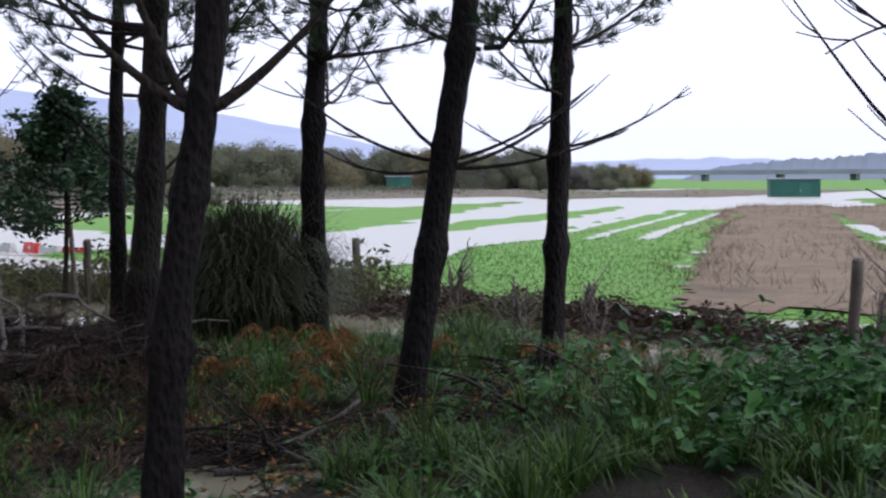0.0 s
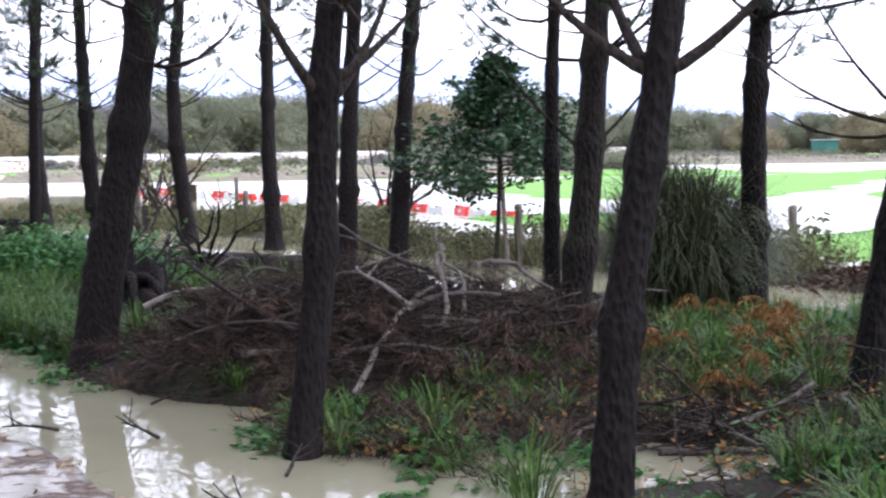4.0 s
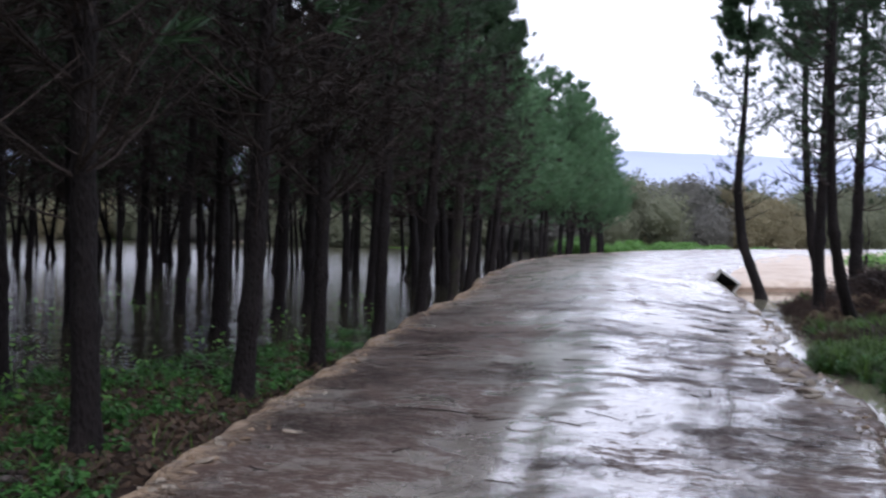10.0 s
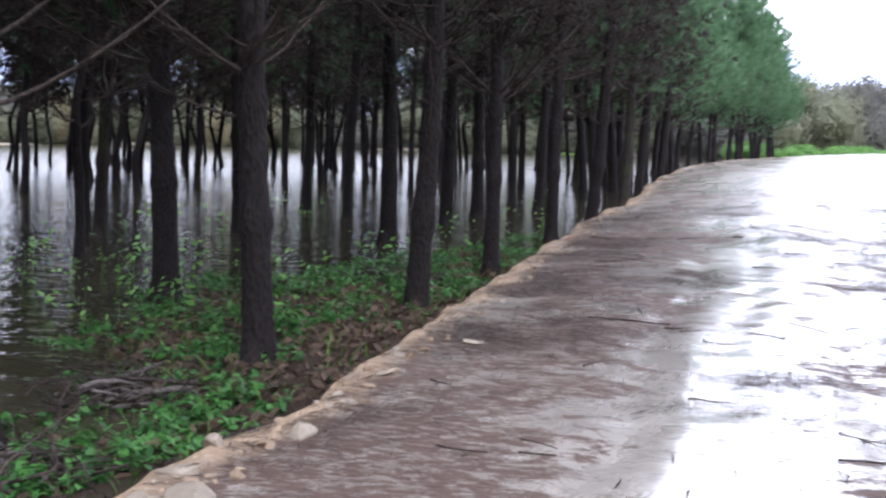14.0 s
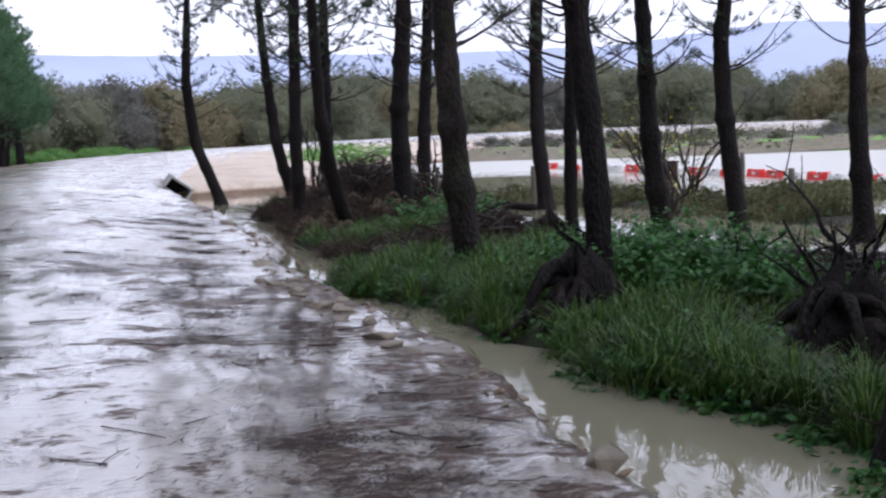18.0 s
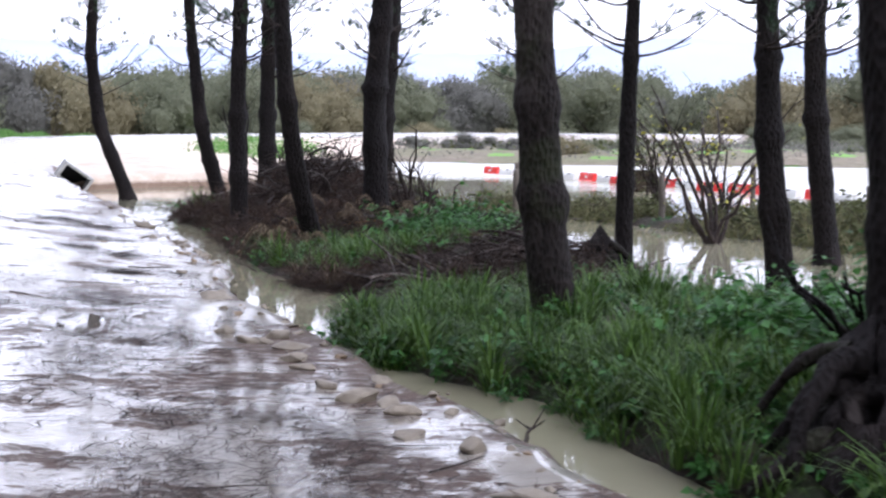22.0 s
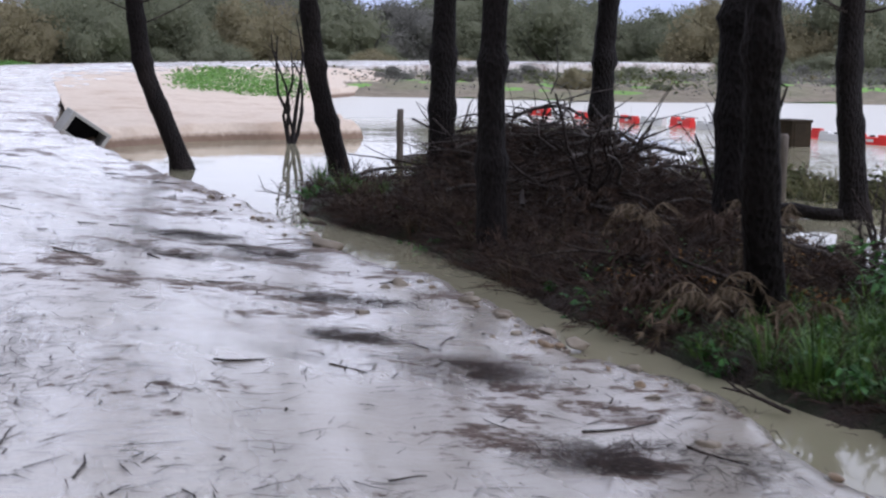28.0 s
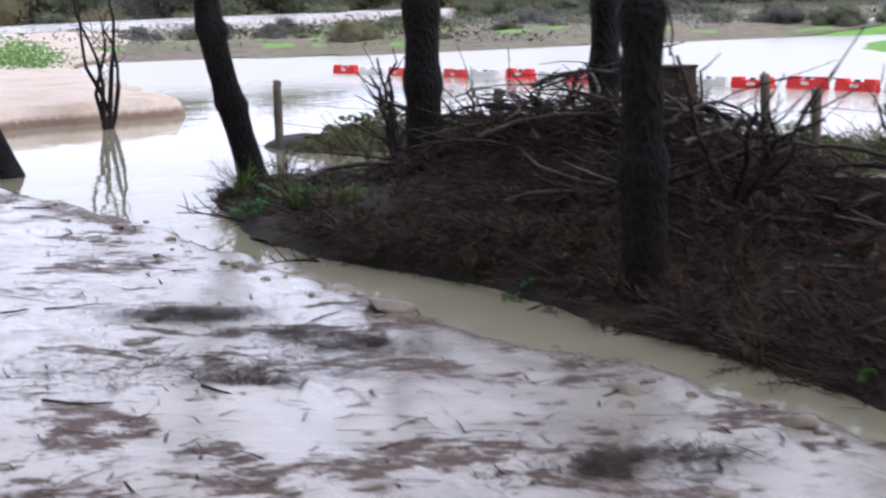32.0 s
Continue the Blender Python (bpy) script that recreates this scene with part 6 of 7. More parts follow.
leaf_stuff("fallen_leaves", "brown fallen leaves and dead fern on the wood floor", 17, 520, (-4, 2.6, 3, 24), lambda X, Y: (left_shore(X, Y) > -0.06) * np.where(X < np.interp(Y, EDGE_L[:, 1][:420], EDGE_L[:, 0][:420]) + 0.05, 0.9, 0), (0.01, 0.09), 0.05, BROWNLEAF, lambda X, Y: np.maximum(left_shore(X, Y), -0.02), 16, "leaves", 0.14)
for k, (x, y, rx, ry) in enumerate(((-0.7, 16.2, 0.8, 0.6), (0.6, 9.2, 0.6, 0.5), (-1.2, 8.4, 0.7, 0.4), (1.5, 7.2, 0.4, 0.4))):
    brush_heap("low tangle of brown twigs on the wood floor", (x, y), (rx, ry), 0.22, 9, 140 + k, (0.4, 0.9), 0.05, 0.02)


# ---- hedge, pampas, evergreen ----
def hedge_piece(k, a, b, h, seed, mat):
    rng = np.random.RandomState(seed)
    n = 1700
    t = rng.rand(n)
    mid = np.array(a) + (np.array(b) - np.array(a)) * t[:, None]
    side = np.array([-(b[1] - a[1]), b[0] - a[0]])
    side = side / np.linalg.norm(side)
    prof = 0.65 + 0.35 * np.sin(t * 5 + seed) + 0.15 * rng.normal(size=n)
    w = rng.normal(0, 0.42, n)
    z = rng.rand(n) ** 0.8 * h * np.clip(prof, 0.3, 1.2) * np.exp(-((w / 0.8) ** 2))
    c = np.c_[mid + side * w[:, None], z + 0.03]
    g = Geo()
    leaves(g, c, rng.uniform(0.035, 0.075, n), rng)
    root = thing("bramble_bush", "withered brown bramble tangle along the fence" if mat is BROWNLEAF else "tangled bramble bush along the fence, olive and brown", "bush", pose(0, 0, 0), "bramble hedge")
    put_mesh("foliage", g.mesh("foliage", mat), root)
    if mat is not BROWNLEAF:
        m = 800
        q = rng.rand(m)
        st = np.array(a) + (np.array(b) - np.array(a)) * q[:, None] + side * rng.normal(0, 0.5, m)[:, None]
        up = np.c_[rng.normal(0, 0.22, (m, 2)), h * rng.uniform(0.35, 1.1, m) * (0.65 + 0.35 * np.sin(q * 8 + seed * 1.7))]
        stalks = Geo()
        base = np.c_[st, np.full(m, 0.02)]
        blades(stalks, base, base + up, 0.013, rng, 0.1, 2)
        tagged(put_mesh("stalk_mass", stalks.mesh("stalk_mass", HEDGEGRASS), root), kind="stuff")
    cane = Geo()
    for i in range(60 if mat is BROWNLEAF else 30):
        j = rng.randint(n)
        st = np.array([mid[j][0] + side[0] * w[j], mid[j][1] + side[1] * w[j], 0.0])
        cane.tube(limb(rng, st, rng.uniform(0, 6.28), rng.uniform(0.4, 0.9), rng.uniform(0.1, 0.45) if mat is BROWNLEAF else rng.uniform(0.3, 1.0), -0.3, 5), np.linspace(0.006, 0.003, 5), 3, False)
    tagged(put_mesh("cane_tangle", cane.mesh("cane_tangle", TWIG), root), kind="stuff")


hs = np.concatenate([[0], np.cumsum(np.linalg.norm(np.diff(HEDGE, axis=0), axis=1))])
for k in range(int(hs[-1] / 1.7)):
    s0, s1 = k * 1.7, k * 1.7 + 1.9
    a = [np.interp(s0, hs, HEDGE[:, i]) for i in (0, 1)]
    b = [np.interp(s1, hs, HEDGE[:, i]) for i in (0, 1)]
    if b[1] > 22 and k % 4 == 1:
        continue
    hedge_piece(k, a, b, (0.34 if b[1] < 15.5 else 0.8 if b[1] < 21 else 0.45 + 0.3 * (k % 3 == 0)) if b[1] < 34 else 0.45, 500 + k, BROWNLEAF if b[1] < 15.5 and k % 4 else BRAMBLE)


def pampas(x, y, h, r, seed):
    """A dome of thin arching blades, each bending over at its own height."""
    rng = np.random.RandomState(seed)
    root = thing("pampas_grass", "big dark olive pampas grass clump beside a pine", "grass clump", pose(x, y, 0.05))
    n = 6500
    a = rng.uniform(0, 6.283, n)
    b0 = rng.normal(0, r * 0.2, (n, 2))
    ln = h * rng.uniform(0.45, 1.15, n)
    out = r * rng.uniform(0.1, 1.25, n) ** 0.8
    twist = rng.normal(0, 0.25, n)
    drop = rng.uniform(0.0, 0.75, n) * np.clip(out / r, 0.2, 1)
    g = Geo()
    rows = []
    for t, w in ((0.0, 1.0), (0.35, 1.0), (0.65, 0.85), (0.85, 0.6), (1.0, 0.15)):
        az = a + twist * t
        p = np.c_[b0[:, 0] + np.cos(az) * out * t**1.3, b0[:, 1] + np.sin(az) * out * t**1.3, ln * (1 - (1 - t) ** 1.8) - ln * drop * t**3]
        side = np.c_[-np.sin(az), np.cos(az), 0 * az] * 0.006 * w
        rows += [p - side, p + side]
    v = np.stack(rows, 1).reshape(-1, 3)
    g.add(v, [(10 * i + 2 * k, 10 * i + 2 * k + 1, 10 * i + 2 * k + 3, 10 * i + 2 * k + 2) for i in range(n) for k in range(4)])
    tagged(put_mesh("blade_mass", g.mesh("blade_mass", PAMPAS), root), kind="stuff")
    s = Geo()
    for k in range(7):
        s.tube(limb(rng, np.zeros(3), rng.uniform(0, 6.28), h * 0.3, 4.6, 0, 5), np.linspace(0.006, 0.003, 5), 4)
    put_mesh("flower_stalk", s.mesh("flower_stalk", REED), root)


pampas(14.5, 12.6, 1.5, 1.0, 601)
pampas(15.6, 13.5, 1.0, 0.7, 602)


def evergreen(x, y, seed):
    rng = np.random.RandomState(seed)
    root = thing("evergreen_tree", "small dark broadleaf evergreen tree by the hedge", "tree", pose(x, y, 0))
    for k, (dx, az) in enumerate(((0.0, 0.3), (0.16, 2.2))):
        g = Geo()
        t = np.linspace(0, 1, 9)
        g.tube(np.c_[dx + 0.08 * np.sin(3 * t + az), 0.05 * np.cos(2 * t), -0.1 + 3.2 * t], np.linspace(0.045, 0.015, 9), 8)
        put_mesh("trunk", g.mesh("trunk", PEELED if k else BARK_PALE, True), root)
    lg, wg = Geo(), Geo()
    for k in range(64):
        z = 1.1 + 1.95 * (k / 63) + rng.normal(0, 0.06)
        reach = (1.5 * (1 - max(0, z - 1.4) / 1.75) + 0.08) * rng.uniform(0.45, 1.1)
        pts = limb(rng, np.array([0.05, 0, z]), rng.uniform(0, 6.283), reach, rng.uniform(0.0, 0.45), 0.05, 6)
        wg.tube(pts, np.linspace(0.012, 0.004, 6), 4)
        c = pts[rng.randint(2, 6, 130)] + rng.normal(0, 0.085, (130, 3))
        leaves(lg, c, rng.uniform(0.04, 0.075, 130), rng, 0.5)
    wood = put_mesh("crown_wood", wg.mesh("crown_wood", TWIG), root)
    put_mesh("leaf_mass", lg.mesh("leaf_mass", HOLLY), wood)


evergreen(15.55, 18.9, 611)


# ---- distant bushes and scrub ----
def bush_meshes(seed, h, r, n, size):
    """Foliage of a broad willow: rounded uneven masses down to the ground, fine leaf sprays lying on their outside."""
    rng = np.random.RandomState(seed)
    g, w = Geo(), Geo()
    lobes = 17
    u, v = np.meshgrid(np.arange(12) * 2 * np.pi / 12, np.linspace(0.08, np.pi - 0.08, 8))
    ball = np.stack([np.sin(v) * np.cos(u), np.sin(v) * np.sin(u), np.cos(v)], -1).reshape(-1, 3)
    quads = [(i * 12 + j, i * 12 + (j + 1) % 12, (i + 1) * 12 + (j + 1) % 12, (i + 1) * 12 + j) for i in range(7) for j in range(12)]
    for k in range(lobes):
        a, q = rng.uniform(0, 6.283), rng.rand() ** 0.55
        cx, cy = math.cos(a) * q * r * 0.8, math.sin(a) * q * r * 0.8
        cz = h * (0.1 + 0.62 * rng.rand() * (1 - 0.6 * q * q))
        lr = r * rng.uniform(0.24, 0.44)
        c0 = np.array([cx, cy, cz])
        g.add(c0 + ball * lr * 0.62 * (1 + 0.08 * rng.normal(size=(96, 1))), quads)
        m = n // lobes
        d = rng.normal(size=(m, 3))
        d /= np.linalg.norm(d, axis=1)[:, None]
        lump = 1 + 0.14 * np.sin(5 * d[:, 0] + k) * np.sin(4 * d[:, 1] + 2 * k) - 0.2 * rng.rand(m) + 0.1 * rng.normal(size=m)
        c = c0 + d * (lr * lump)[:, None]
        keep = c[:, 2] > -0.1
        leaves_on(g, c[keep], d[keep], size * rng.uniform(0.5, 1.3, keep.sum()), rng, 0.5)
        e = d[:70] * np.array([1, 1, 0.6]) + np.array([0, 0, 0.35])
        s = c0 + d[:70] * lr * rng.uniform(0.7, 1.0, (70, 1))
        blades(g, s, s + e * rng.uniform(0.3, 0.9, (70, 1)), 0.04, rng)
        w.tube(np.array([[0, 0, -0.3], [cx * 0.4, cy * 0.4, cz * 0.5], [cx, cy, cz + lr * 0.8]]), [0.12, 0.08, 0.02], 5)
    return g, w


BUSH_MATS = [WILLOW, WILLOW_OCHRE, WILLOW_GREY, WILLOW, WILLOW_RED, LUSH]
BUSH_LABELS = ["broad olive willow bush at the far shore", "ochre autumn willow at the far shore", "bare grey willow at the far shore", "dull green willow at the far shore", "reddish autumn bush at the far shore", "lush light green bush at the track bend"]
BUSHES = []
for k, mat in enumerate(BUSH_MATS):
    root = thing("willow_bush", BUSH_LABELS[k], "bush", pose(-110 - 9 * k, 60, 0.3), "far shore bushes")
    g, w = bush_meshes(700 + k, 6.0, 4.6, 15000, 0.115)
    put_mesh("crown", g.mesh("crown", mat), root)
    put_mesh("crown_wood", w.mesh("crown_wood", TWIG), root)
    BUSHES.append(root)
brng = np.random.RandomState(88)


def plant_bush(kind, x, y, s, h=1.0, z=0.25):
    copy_thing(BUSHES[kind], pose(x, y, z, 0, 0, brng.uniform(0, 360)) @ Matrix.Diagonal((s, s, s * h, 1)))


for k in range(96):
    az = -16 + 66 * (k / 95) + brng.normal(0, 0.5)
    r = brng.uniform(165, 205) if az < 30 else brng.uniform(205, 240)
    s = brng.uniform(1.25, 1.95) if az < 30 else brng.uniform(1.05, 1.6) if az < 46 else brng.uniform(0.6, 0.9)
    kind = brng.choice([0, 1, 2, 3, 4], p=[0.34, 0.14, 0.27, 0.24, 0.01])
    plant_bush(kind, 5 + r * math.sin(math.radians(az)), r * math.cos(math.radians(az)), s)
for k in range(30):
    az = -14 + 46 * (k / 29) + brng.normal(0, 0.8)
    r = brng.uniform(135, 160)
    plant_bush(brng.choice([0, 1, 3, 3]), 5 + r * math.sin(math.radians(az)), r * math.cos(math.radians(az)), brng.uniform(0.35, 0.6), 0.8)
for k in range(22):
    f = brng.rand()
    plant_bush(5, -14.5 + 15 * f + brng.normal(0, 0.8), 108 + 15 * f + brng.uniform(-2, 5), brng.uniform(0.2, 0.34) * (1.25 - 0.5 * f), 0.8, 0.15)
for k, (x, y, s, c) in enumerate(((-8, 140, 1.35, 2), (-2, 142, 1.3, 1), (5, 146, 1.1, 3), (14, 150, 1.15, 0), (-15, 138, 1.25, 0), (-23, 134, 1.2, 3), (22, 155, 1.2, 1))):
    plant_bush(c, x, y, s, 1.15)
for k in range(52):
    y = -30 + 155 * k / 51
    plant_bush(brng.choice([0, 2, 3, 1]), -84 - brng.uniform(0, 10), y + brng.normal(0, 1.5), brng.uniform(1.0, 1.35))
for k in range(26):
    plant_bush(brng.choice([0, 2, 3, 1]), -80 + 2.7 * k + brng.normal(0, 1.2), 124 + brng.uniform(0, 9), brng.uniform(1.0, 1.45))
for k in range(64):
    x, y = brng.uniform(14, 78), brng.uniform(0, 1)
    y = 80 - 0.25 * (x - 20) + 34 * y**1.4 if x < 55 else 100 + 26 * y
    plant_bush(brng.choice([0, 1, 2, 3], p=[0.25, 0.15, 0.4, 0.2]), x, y, brng.uniform(0.12, 0.3), 0.8, 0.3)
leaf_stuff("rise_scrub", "brown and olive scrub on the far rise", 17, 3000, (8, 110, 76, 165), lambda X, Y: (field_height(X, Y) > 0.1) * (value_noise(X, Y, 0.12, 8) > -0.25), (0.15, 0.7), 0.11, WILLOW_GREY, field_height, 10, "scrub", 0.7)
leaf_stuff("rise_green", "green bramble patches on the far rise", 18, 900, (8, 110, 76, 165), lambda X, Y: (field_height(X, Y) > 0.1) * (value_noise(X, Y, 0.1, 12) > 0.2), (0.2, 0.8), 0.14, BRAMBLE, field_height, 10, "scrub", 0.7)
leaf_stuff("sand_weeds", "green weeds growing on the sand embankment", 29, 420, (6.2, 13, 66, 84), lambda X, Y: (sand_height(X, Y) > 0.3) * (value_noise(X, Y, 0.35, 31) > -0.2) * (X > np.interp(Y, [66, 79, 92], [6.6, 7.6, 13])), (0.08, 0.45), 0.07, LUSH, sand_height, 12, "plants", 0.3)
leaf_stuff("flood_tussocks", "grassy tussocks standing in the flood", 19, 700, (9, 34, 28, 66), lambda X, Y: (value_noise(X, Y, 0.22, 5) > 0.42) * (line_distance(X, Y, HEDGE) < 7), (0.05, 0.3), 0.07, BRAMBLE, lambda X, Y: 0 * X, 10, "plants", 0.25)


def reed_dens(X, Y):
    d = np.maximum(plot_depth(X, Y, FALLOW), plot_depth(X, Y, FALLOW_BEYOND))
    edge = np.exp(-((plot_depth(X, Y, FALLOW) / 0.8) ** 2)) * (value_noise(X, Y, 0.3, 57) > -0.2)
    return np.clip(0.3 * (d > 0) * (value_noise(X, Y, 0.5, 56) > -0.1) + edge, 0, 1) * (field_height(X, Y) > 0.0)


grass_stuff("dry_reeds", "brown dry stalks on the fallow plot", 20, 16000, (20, 95, 0, 50), reed_dens, (0.06, 0.42), 0.9, 0.018, REED, field_height, 1)


def turf_dens(X, Y):
    u = (X - 6.35) * 0.67 + (Y - 0.46) * 0.742
    return (field_height(X, Y) > 0.015) * smooth((48 - u) / 20) * smooth((u - 12) / 5) * (np.maximum(plot_depth(X, Y, FALLOW), plot_depth(X, Y, FALLOW_BEYOND)) < -0.3) * (line_distance(X, Y, HEDGE) > 0.8)


grass_stuff("meadow_grass", "bright green wet meadow grass", 23, 22000, (19, 52, 2, 36), turf_dens, (0.03, 0.11), 1.2, 0.03, LUSH, field_height, 1)


# ---- built things ----
def box_bm(sx, sy, sz, bevel=0.01, cx=0.0, cy=0.0, cz=0.0):
    bm = bmesh.new()
    bmesh.ops.create_cube(bm, size=1.0, matrix=Matrix.Translation((cx, cy, cz)) @ Matrix.Diagonal((sx, sy, sz, 1)))
    if bevel:
        bmesh.ops.bevel(bm, geom=list(bm.edges), offset=bevel, segments=2, profile=0.5, affect="EDGES")
    return bm


def barrier(mat, colour, m):
    """A moulded plastic road barrier: wide foot, narrow body with raised ends and a slot."""
    root = thing("road_barrier", colour + " plastic road barrier standing in flood water", "barrier", m, "road barriers")
    prof = [(-0.2, -0.3), (-0.2, -0.06), (-0.11, 0.02), (-0.085, 0.2), (0.085, 0.2), (0.11, 0.02), (0.2, -0.06), (0.2, -0.3)]
    bm = bmesh.new()
    ends = [[bm.verts.new((x, py, pz)) for py, pz in prof] for x in (-0.48, 0.48)]
    k = len(prof)
    for i in range(k):
        bm.faces.new((ends[0][i], ends[0][(i + 1) % k], ends[1][(i + 1) % k], ends[1][i]))
    bm.faces.new(ends[0][::-1])
    bm.faces.new(ends[1])
    bmesh.ops.recalc_face_normals(bm, faces=list(bm.faces))
    bmesh.ops.bevel(bm, geom=list(bm.edges), offset=0.015, segments=2, profile=0.5, affect="EDGES")
    body = part("body", bm, mat, root)
    for x in (-0.34, 0.34):
        part("raised_end", box_bm(0.27, 0.15, 0.07, 0.02, x, 0, 0.222), mat, root)
    if mat is RED:
        for y in (-0.1, 0.1):
            part("label_plate", box_bm(0.2, 0.012, 0.07, 0.004, 0, y * 0.96, 0.12), WHITE, body, "small white plate")
    part("plug", box_bm(0.09, 0.09, 0.05, 0.012, 0.0, 0, 0.215), DARK, body, "dark filler cap")
    return root


BAR_LINE = np.array([(21.9, 31), (21.9, 38), (21.2, 44), (20.2, 49.5), (19.1, 54.5), (18.2, 60), (17.4, 64)])
bs = np.concatenate([[0], np.cumsum(np.linalg.norm(np.diff(BAR_LINE, axis=0), axis=1))])
red_one, white_one = None, None
bar_rng = np.random.RandomState(3)
for k in range(int(bs[-1] / 1.22)):
    s = k * 1.22
    x, y = (float(np.interp(s, bs, BAR_LINE[:, i])) for i in (0, 1))
    x2, y2 = (float(np.interp(s + 0.5, bs, BAR_LINE[:, i])) for i in (0, 1))
    yaw = math.degrees(math.atan2(y2 - y, x2 - x)) + bar_rng.normal(0, 5)
    m = pose(x + bar_rng.normal(0, 0.08), y, bar_rng.uniform(-0.05, 0.03), bar_rng.normal(0, 1.5), 0, yaw)
    is_red = k % 2 == 0 or k == 13
    if is_red:
        red_one = copy_thing(red_one, m) if red_one else barrier(RED, "red", m)
    else:
        white_one = copy_thing(white_one, m) if white_one else barrier(WHITE, "white", m)


def crate(x, y, yaw, s=1.0):
    root = thing("water_tank", "mossy dark square tank standing in the flood", "tank", pose(x, y, -0.1, 0, 0, yaw))
    part("body", box_bm(0.85 * s, 0.85 * s, 0.8 * s, 0.03, 0, 0, 0.4 * s), BOXGREEN, root)
    part("lid", box_bm(0.9 * s, 0.9 * s, 0.06, 0.015, 0, 0, 0.83 * s), BOXGREEN, root)
    for a in range(4):
        bm = box_bm(0.06, 0.03, 0.76 * s, 0.008, 0.3 * s, 0.43 * s, 0.4 * s)
        bmesh.ops.rotate(bm, verts=bm.verts, cent=(0, 0, 0), matrix=Matrix.Rotation(a * math.pi / 2, 3, "Z"))
        part("rib", bm, BOXGREEN, root)


crate(18.0, 47.6, 20, 0.8)


def culvert():
    """A square concrete pipe mouth with a slab over it, sunk into the track edge."""
    root = thing("culvert", "square concrete culvert mouth at the track edge", "culvert", pose(2.86, 47.4, 0.32, 3, 35, 8))
    w, h, t, d = 0.7, 0.34, 0.07, 0.95
    part("floor_slab", box_bm(w + 2 * t, d, t, 0.01, 0, d / 2, -h / 2 - t / 2), CONCRETE, root)
    part("roof_slab", box_bm(w + 2 * t, d, t, 0.01, 0, d / 2, h / 2 + t / 2), CONCRETE, root)
    for s in (-1, 1):
        part("side_slab", box_bm(t, d, h, 0.01, s * (w / 2 + t / 2), d / 2, 0), CONCRETE, root)
    # This panel closes the pipe; its black stands for the shade inside.
    part("back", box_bm(w, 0.05, h, 0.0, 0, d - 0.05, 0), DARK, root, "near-black panel painted as the shade inside the pipe")


culvert()


def post(x, y, h, label, lean=(0, 0), r=0.06, z=-0.3):
    rng = np.random.RandomState(int(abs(x * 31 + y * 17)))
    root = thing("fence_post", label, "post", pose(x, y, z, lean[0], lean[1], rng.uniform(0, 360)), "fence posts")
    g = Geo()
    zs = np.linspace(0, h - z, 9)
    g.tube(np.c_[rng.normal(0, 0.004, 9), rng.normal(0, 0.004, 9), zs], r * (1 + 0.05 * rng.normal(size=9)), 9)
    put_mesh("shaft", g.mesh("shaft", POSTWOOD, True), root)
    cap = Geo()
    cap.tube(np.array([[0, 0, h - z - 0.004], [0, 0, h - z + 0.02]]), [r * 1.02, r * 0.8], 9)
    put_mesh("weathered_top", cap.mesh("weathered_top", PEELED, True), root)


POSTS = [(18.3, 7.7, 1.0, (3, -3)), (18.75, 16.0, 0.95, (0, 2)), (16.1, 19.2, 0.95, (4, 9)), (15.6, 25.2, 0.9, (0, 0)), (14.9, 29.5, 0.9, (-3, 2)), (17.3, 38.6, 1.0, (0, 0)), (12.0, 38.2, 1.0, (2, 0)), (8.0, 43.6, 0.95, (0, 3)), (11.6, 37.0, 0.9, (0, 0)), (18.9, 11.8, 0.5, (0, 12)), (9.8, 40.7, 0.85, (3, 0)), (13.6, 34.4, 0.9, (0, -3))]
for x, y, h, lean in POSTS:
    post(x, y, h, "weathered grey wooden fence post in wet ground", lean)
wire_root = thing("fence_wire", "thin rusty strands of fence wire between the posts", "wire")
order = [0, 9, 1, 2, 3, 4, 11, 8, 10, 7]
for i, j in zip(order[:-1], order[1:]):
    for k, hz in enumerate((0.45, 0.8)):
        a, b = POSTS[i], POSTS[j]
        t = np.linspace(0, 1, 8)
        pts = np.c_[a[0] + (b[0] - a[0]) * t, a[1] + (b[1] - a[1]) * t, hz * min(a[2], b[2]) - 0.1 * np.sin(t * math.pi)]
        g = Geo()
        g.tube(pts, [0.0035] * 8, 4, False)
        put_mesh("strand", g.mesh("strand", POSTWOOD), wire_root)


def shed(x, y, yaw, w, d, h, label):
    root = thing("shed", label, "shed", pose(x, y, -0.2, 0, 0, yaw))
    n = 18
    for s in (-1, 1):
        part("wall", box_bm(w, 0.08, h, 0.0, 0, s * d / 2, h / 2), GREENSHED, root)
        part("wall", box_bm(0.08, d - 0.08, h, 0.0, s * (w / 2 - 0.04), 0, h / 2), GREENSHED, root)
    for k in range(n):
        part("rib", box_bm(0.05, 0.05, h, 0.0, -w / 2 + w * (k + 0.5) / n, -d / 2 - 0.06, h / 2), GREENSHED, root)
    part("roof", box_bm(w + 0.5, d + 0.5, 0.12, 0.02, 0, 0, h + 0.08), GREYROOF, root)
    door = part("door", box_bm(w * 0.24, 0.04, h * 0.82, 0.01, w * 0.18, -d / 2 - 0.1, h * 0.41), GREENSHED, root)
    part("handle", box_bm(0.05, 0.05, 0.2, 0.01, w * 0.1, -d / 2 - 0.14, h * 0.42), GREYROOF, door, "grey door handle")


shed(116, 73.0, -50, 4.5, 3.2, 1.8, "green sheet metal shed with a pale flat roof")
shed(133, 150, -40, 3.6, 3.0, 2.4, "small green sheet metal shed by the far shore")

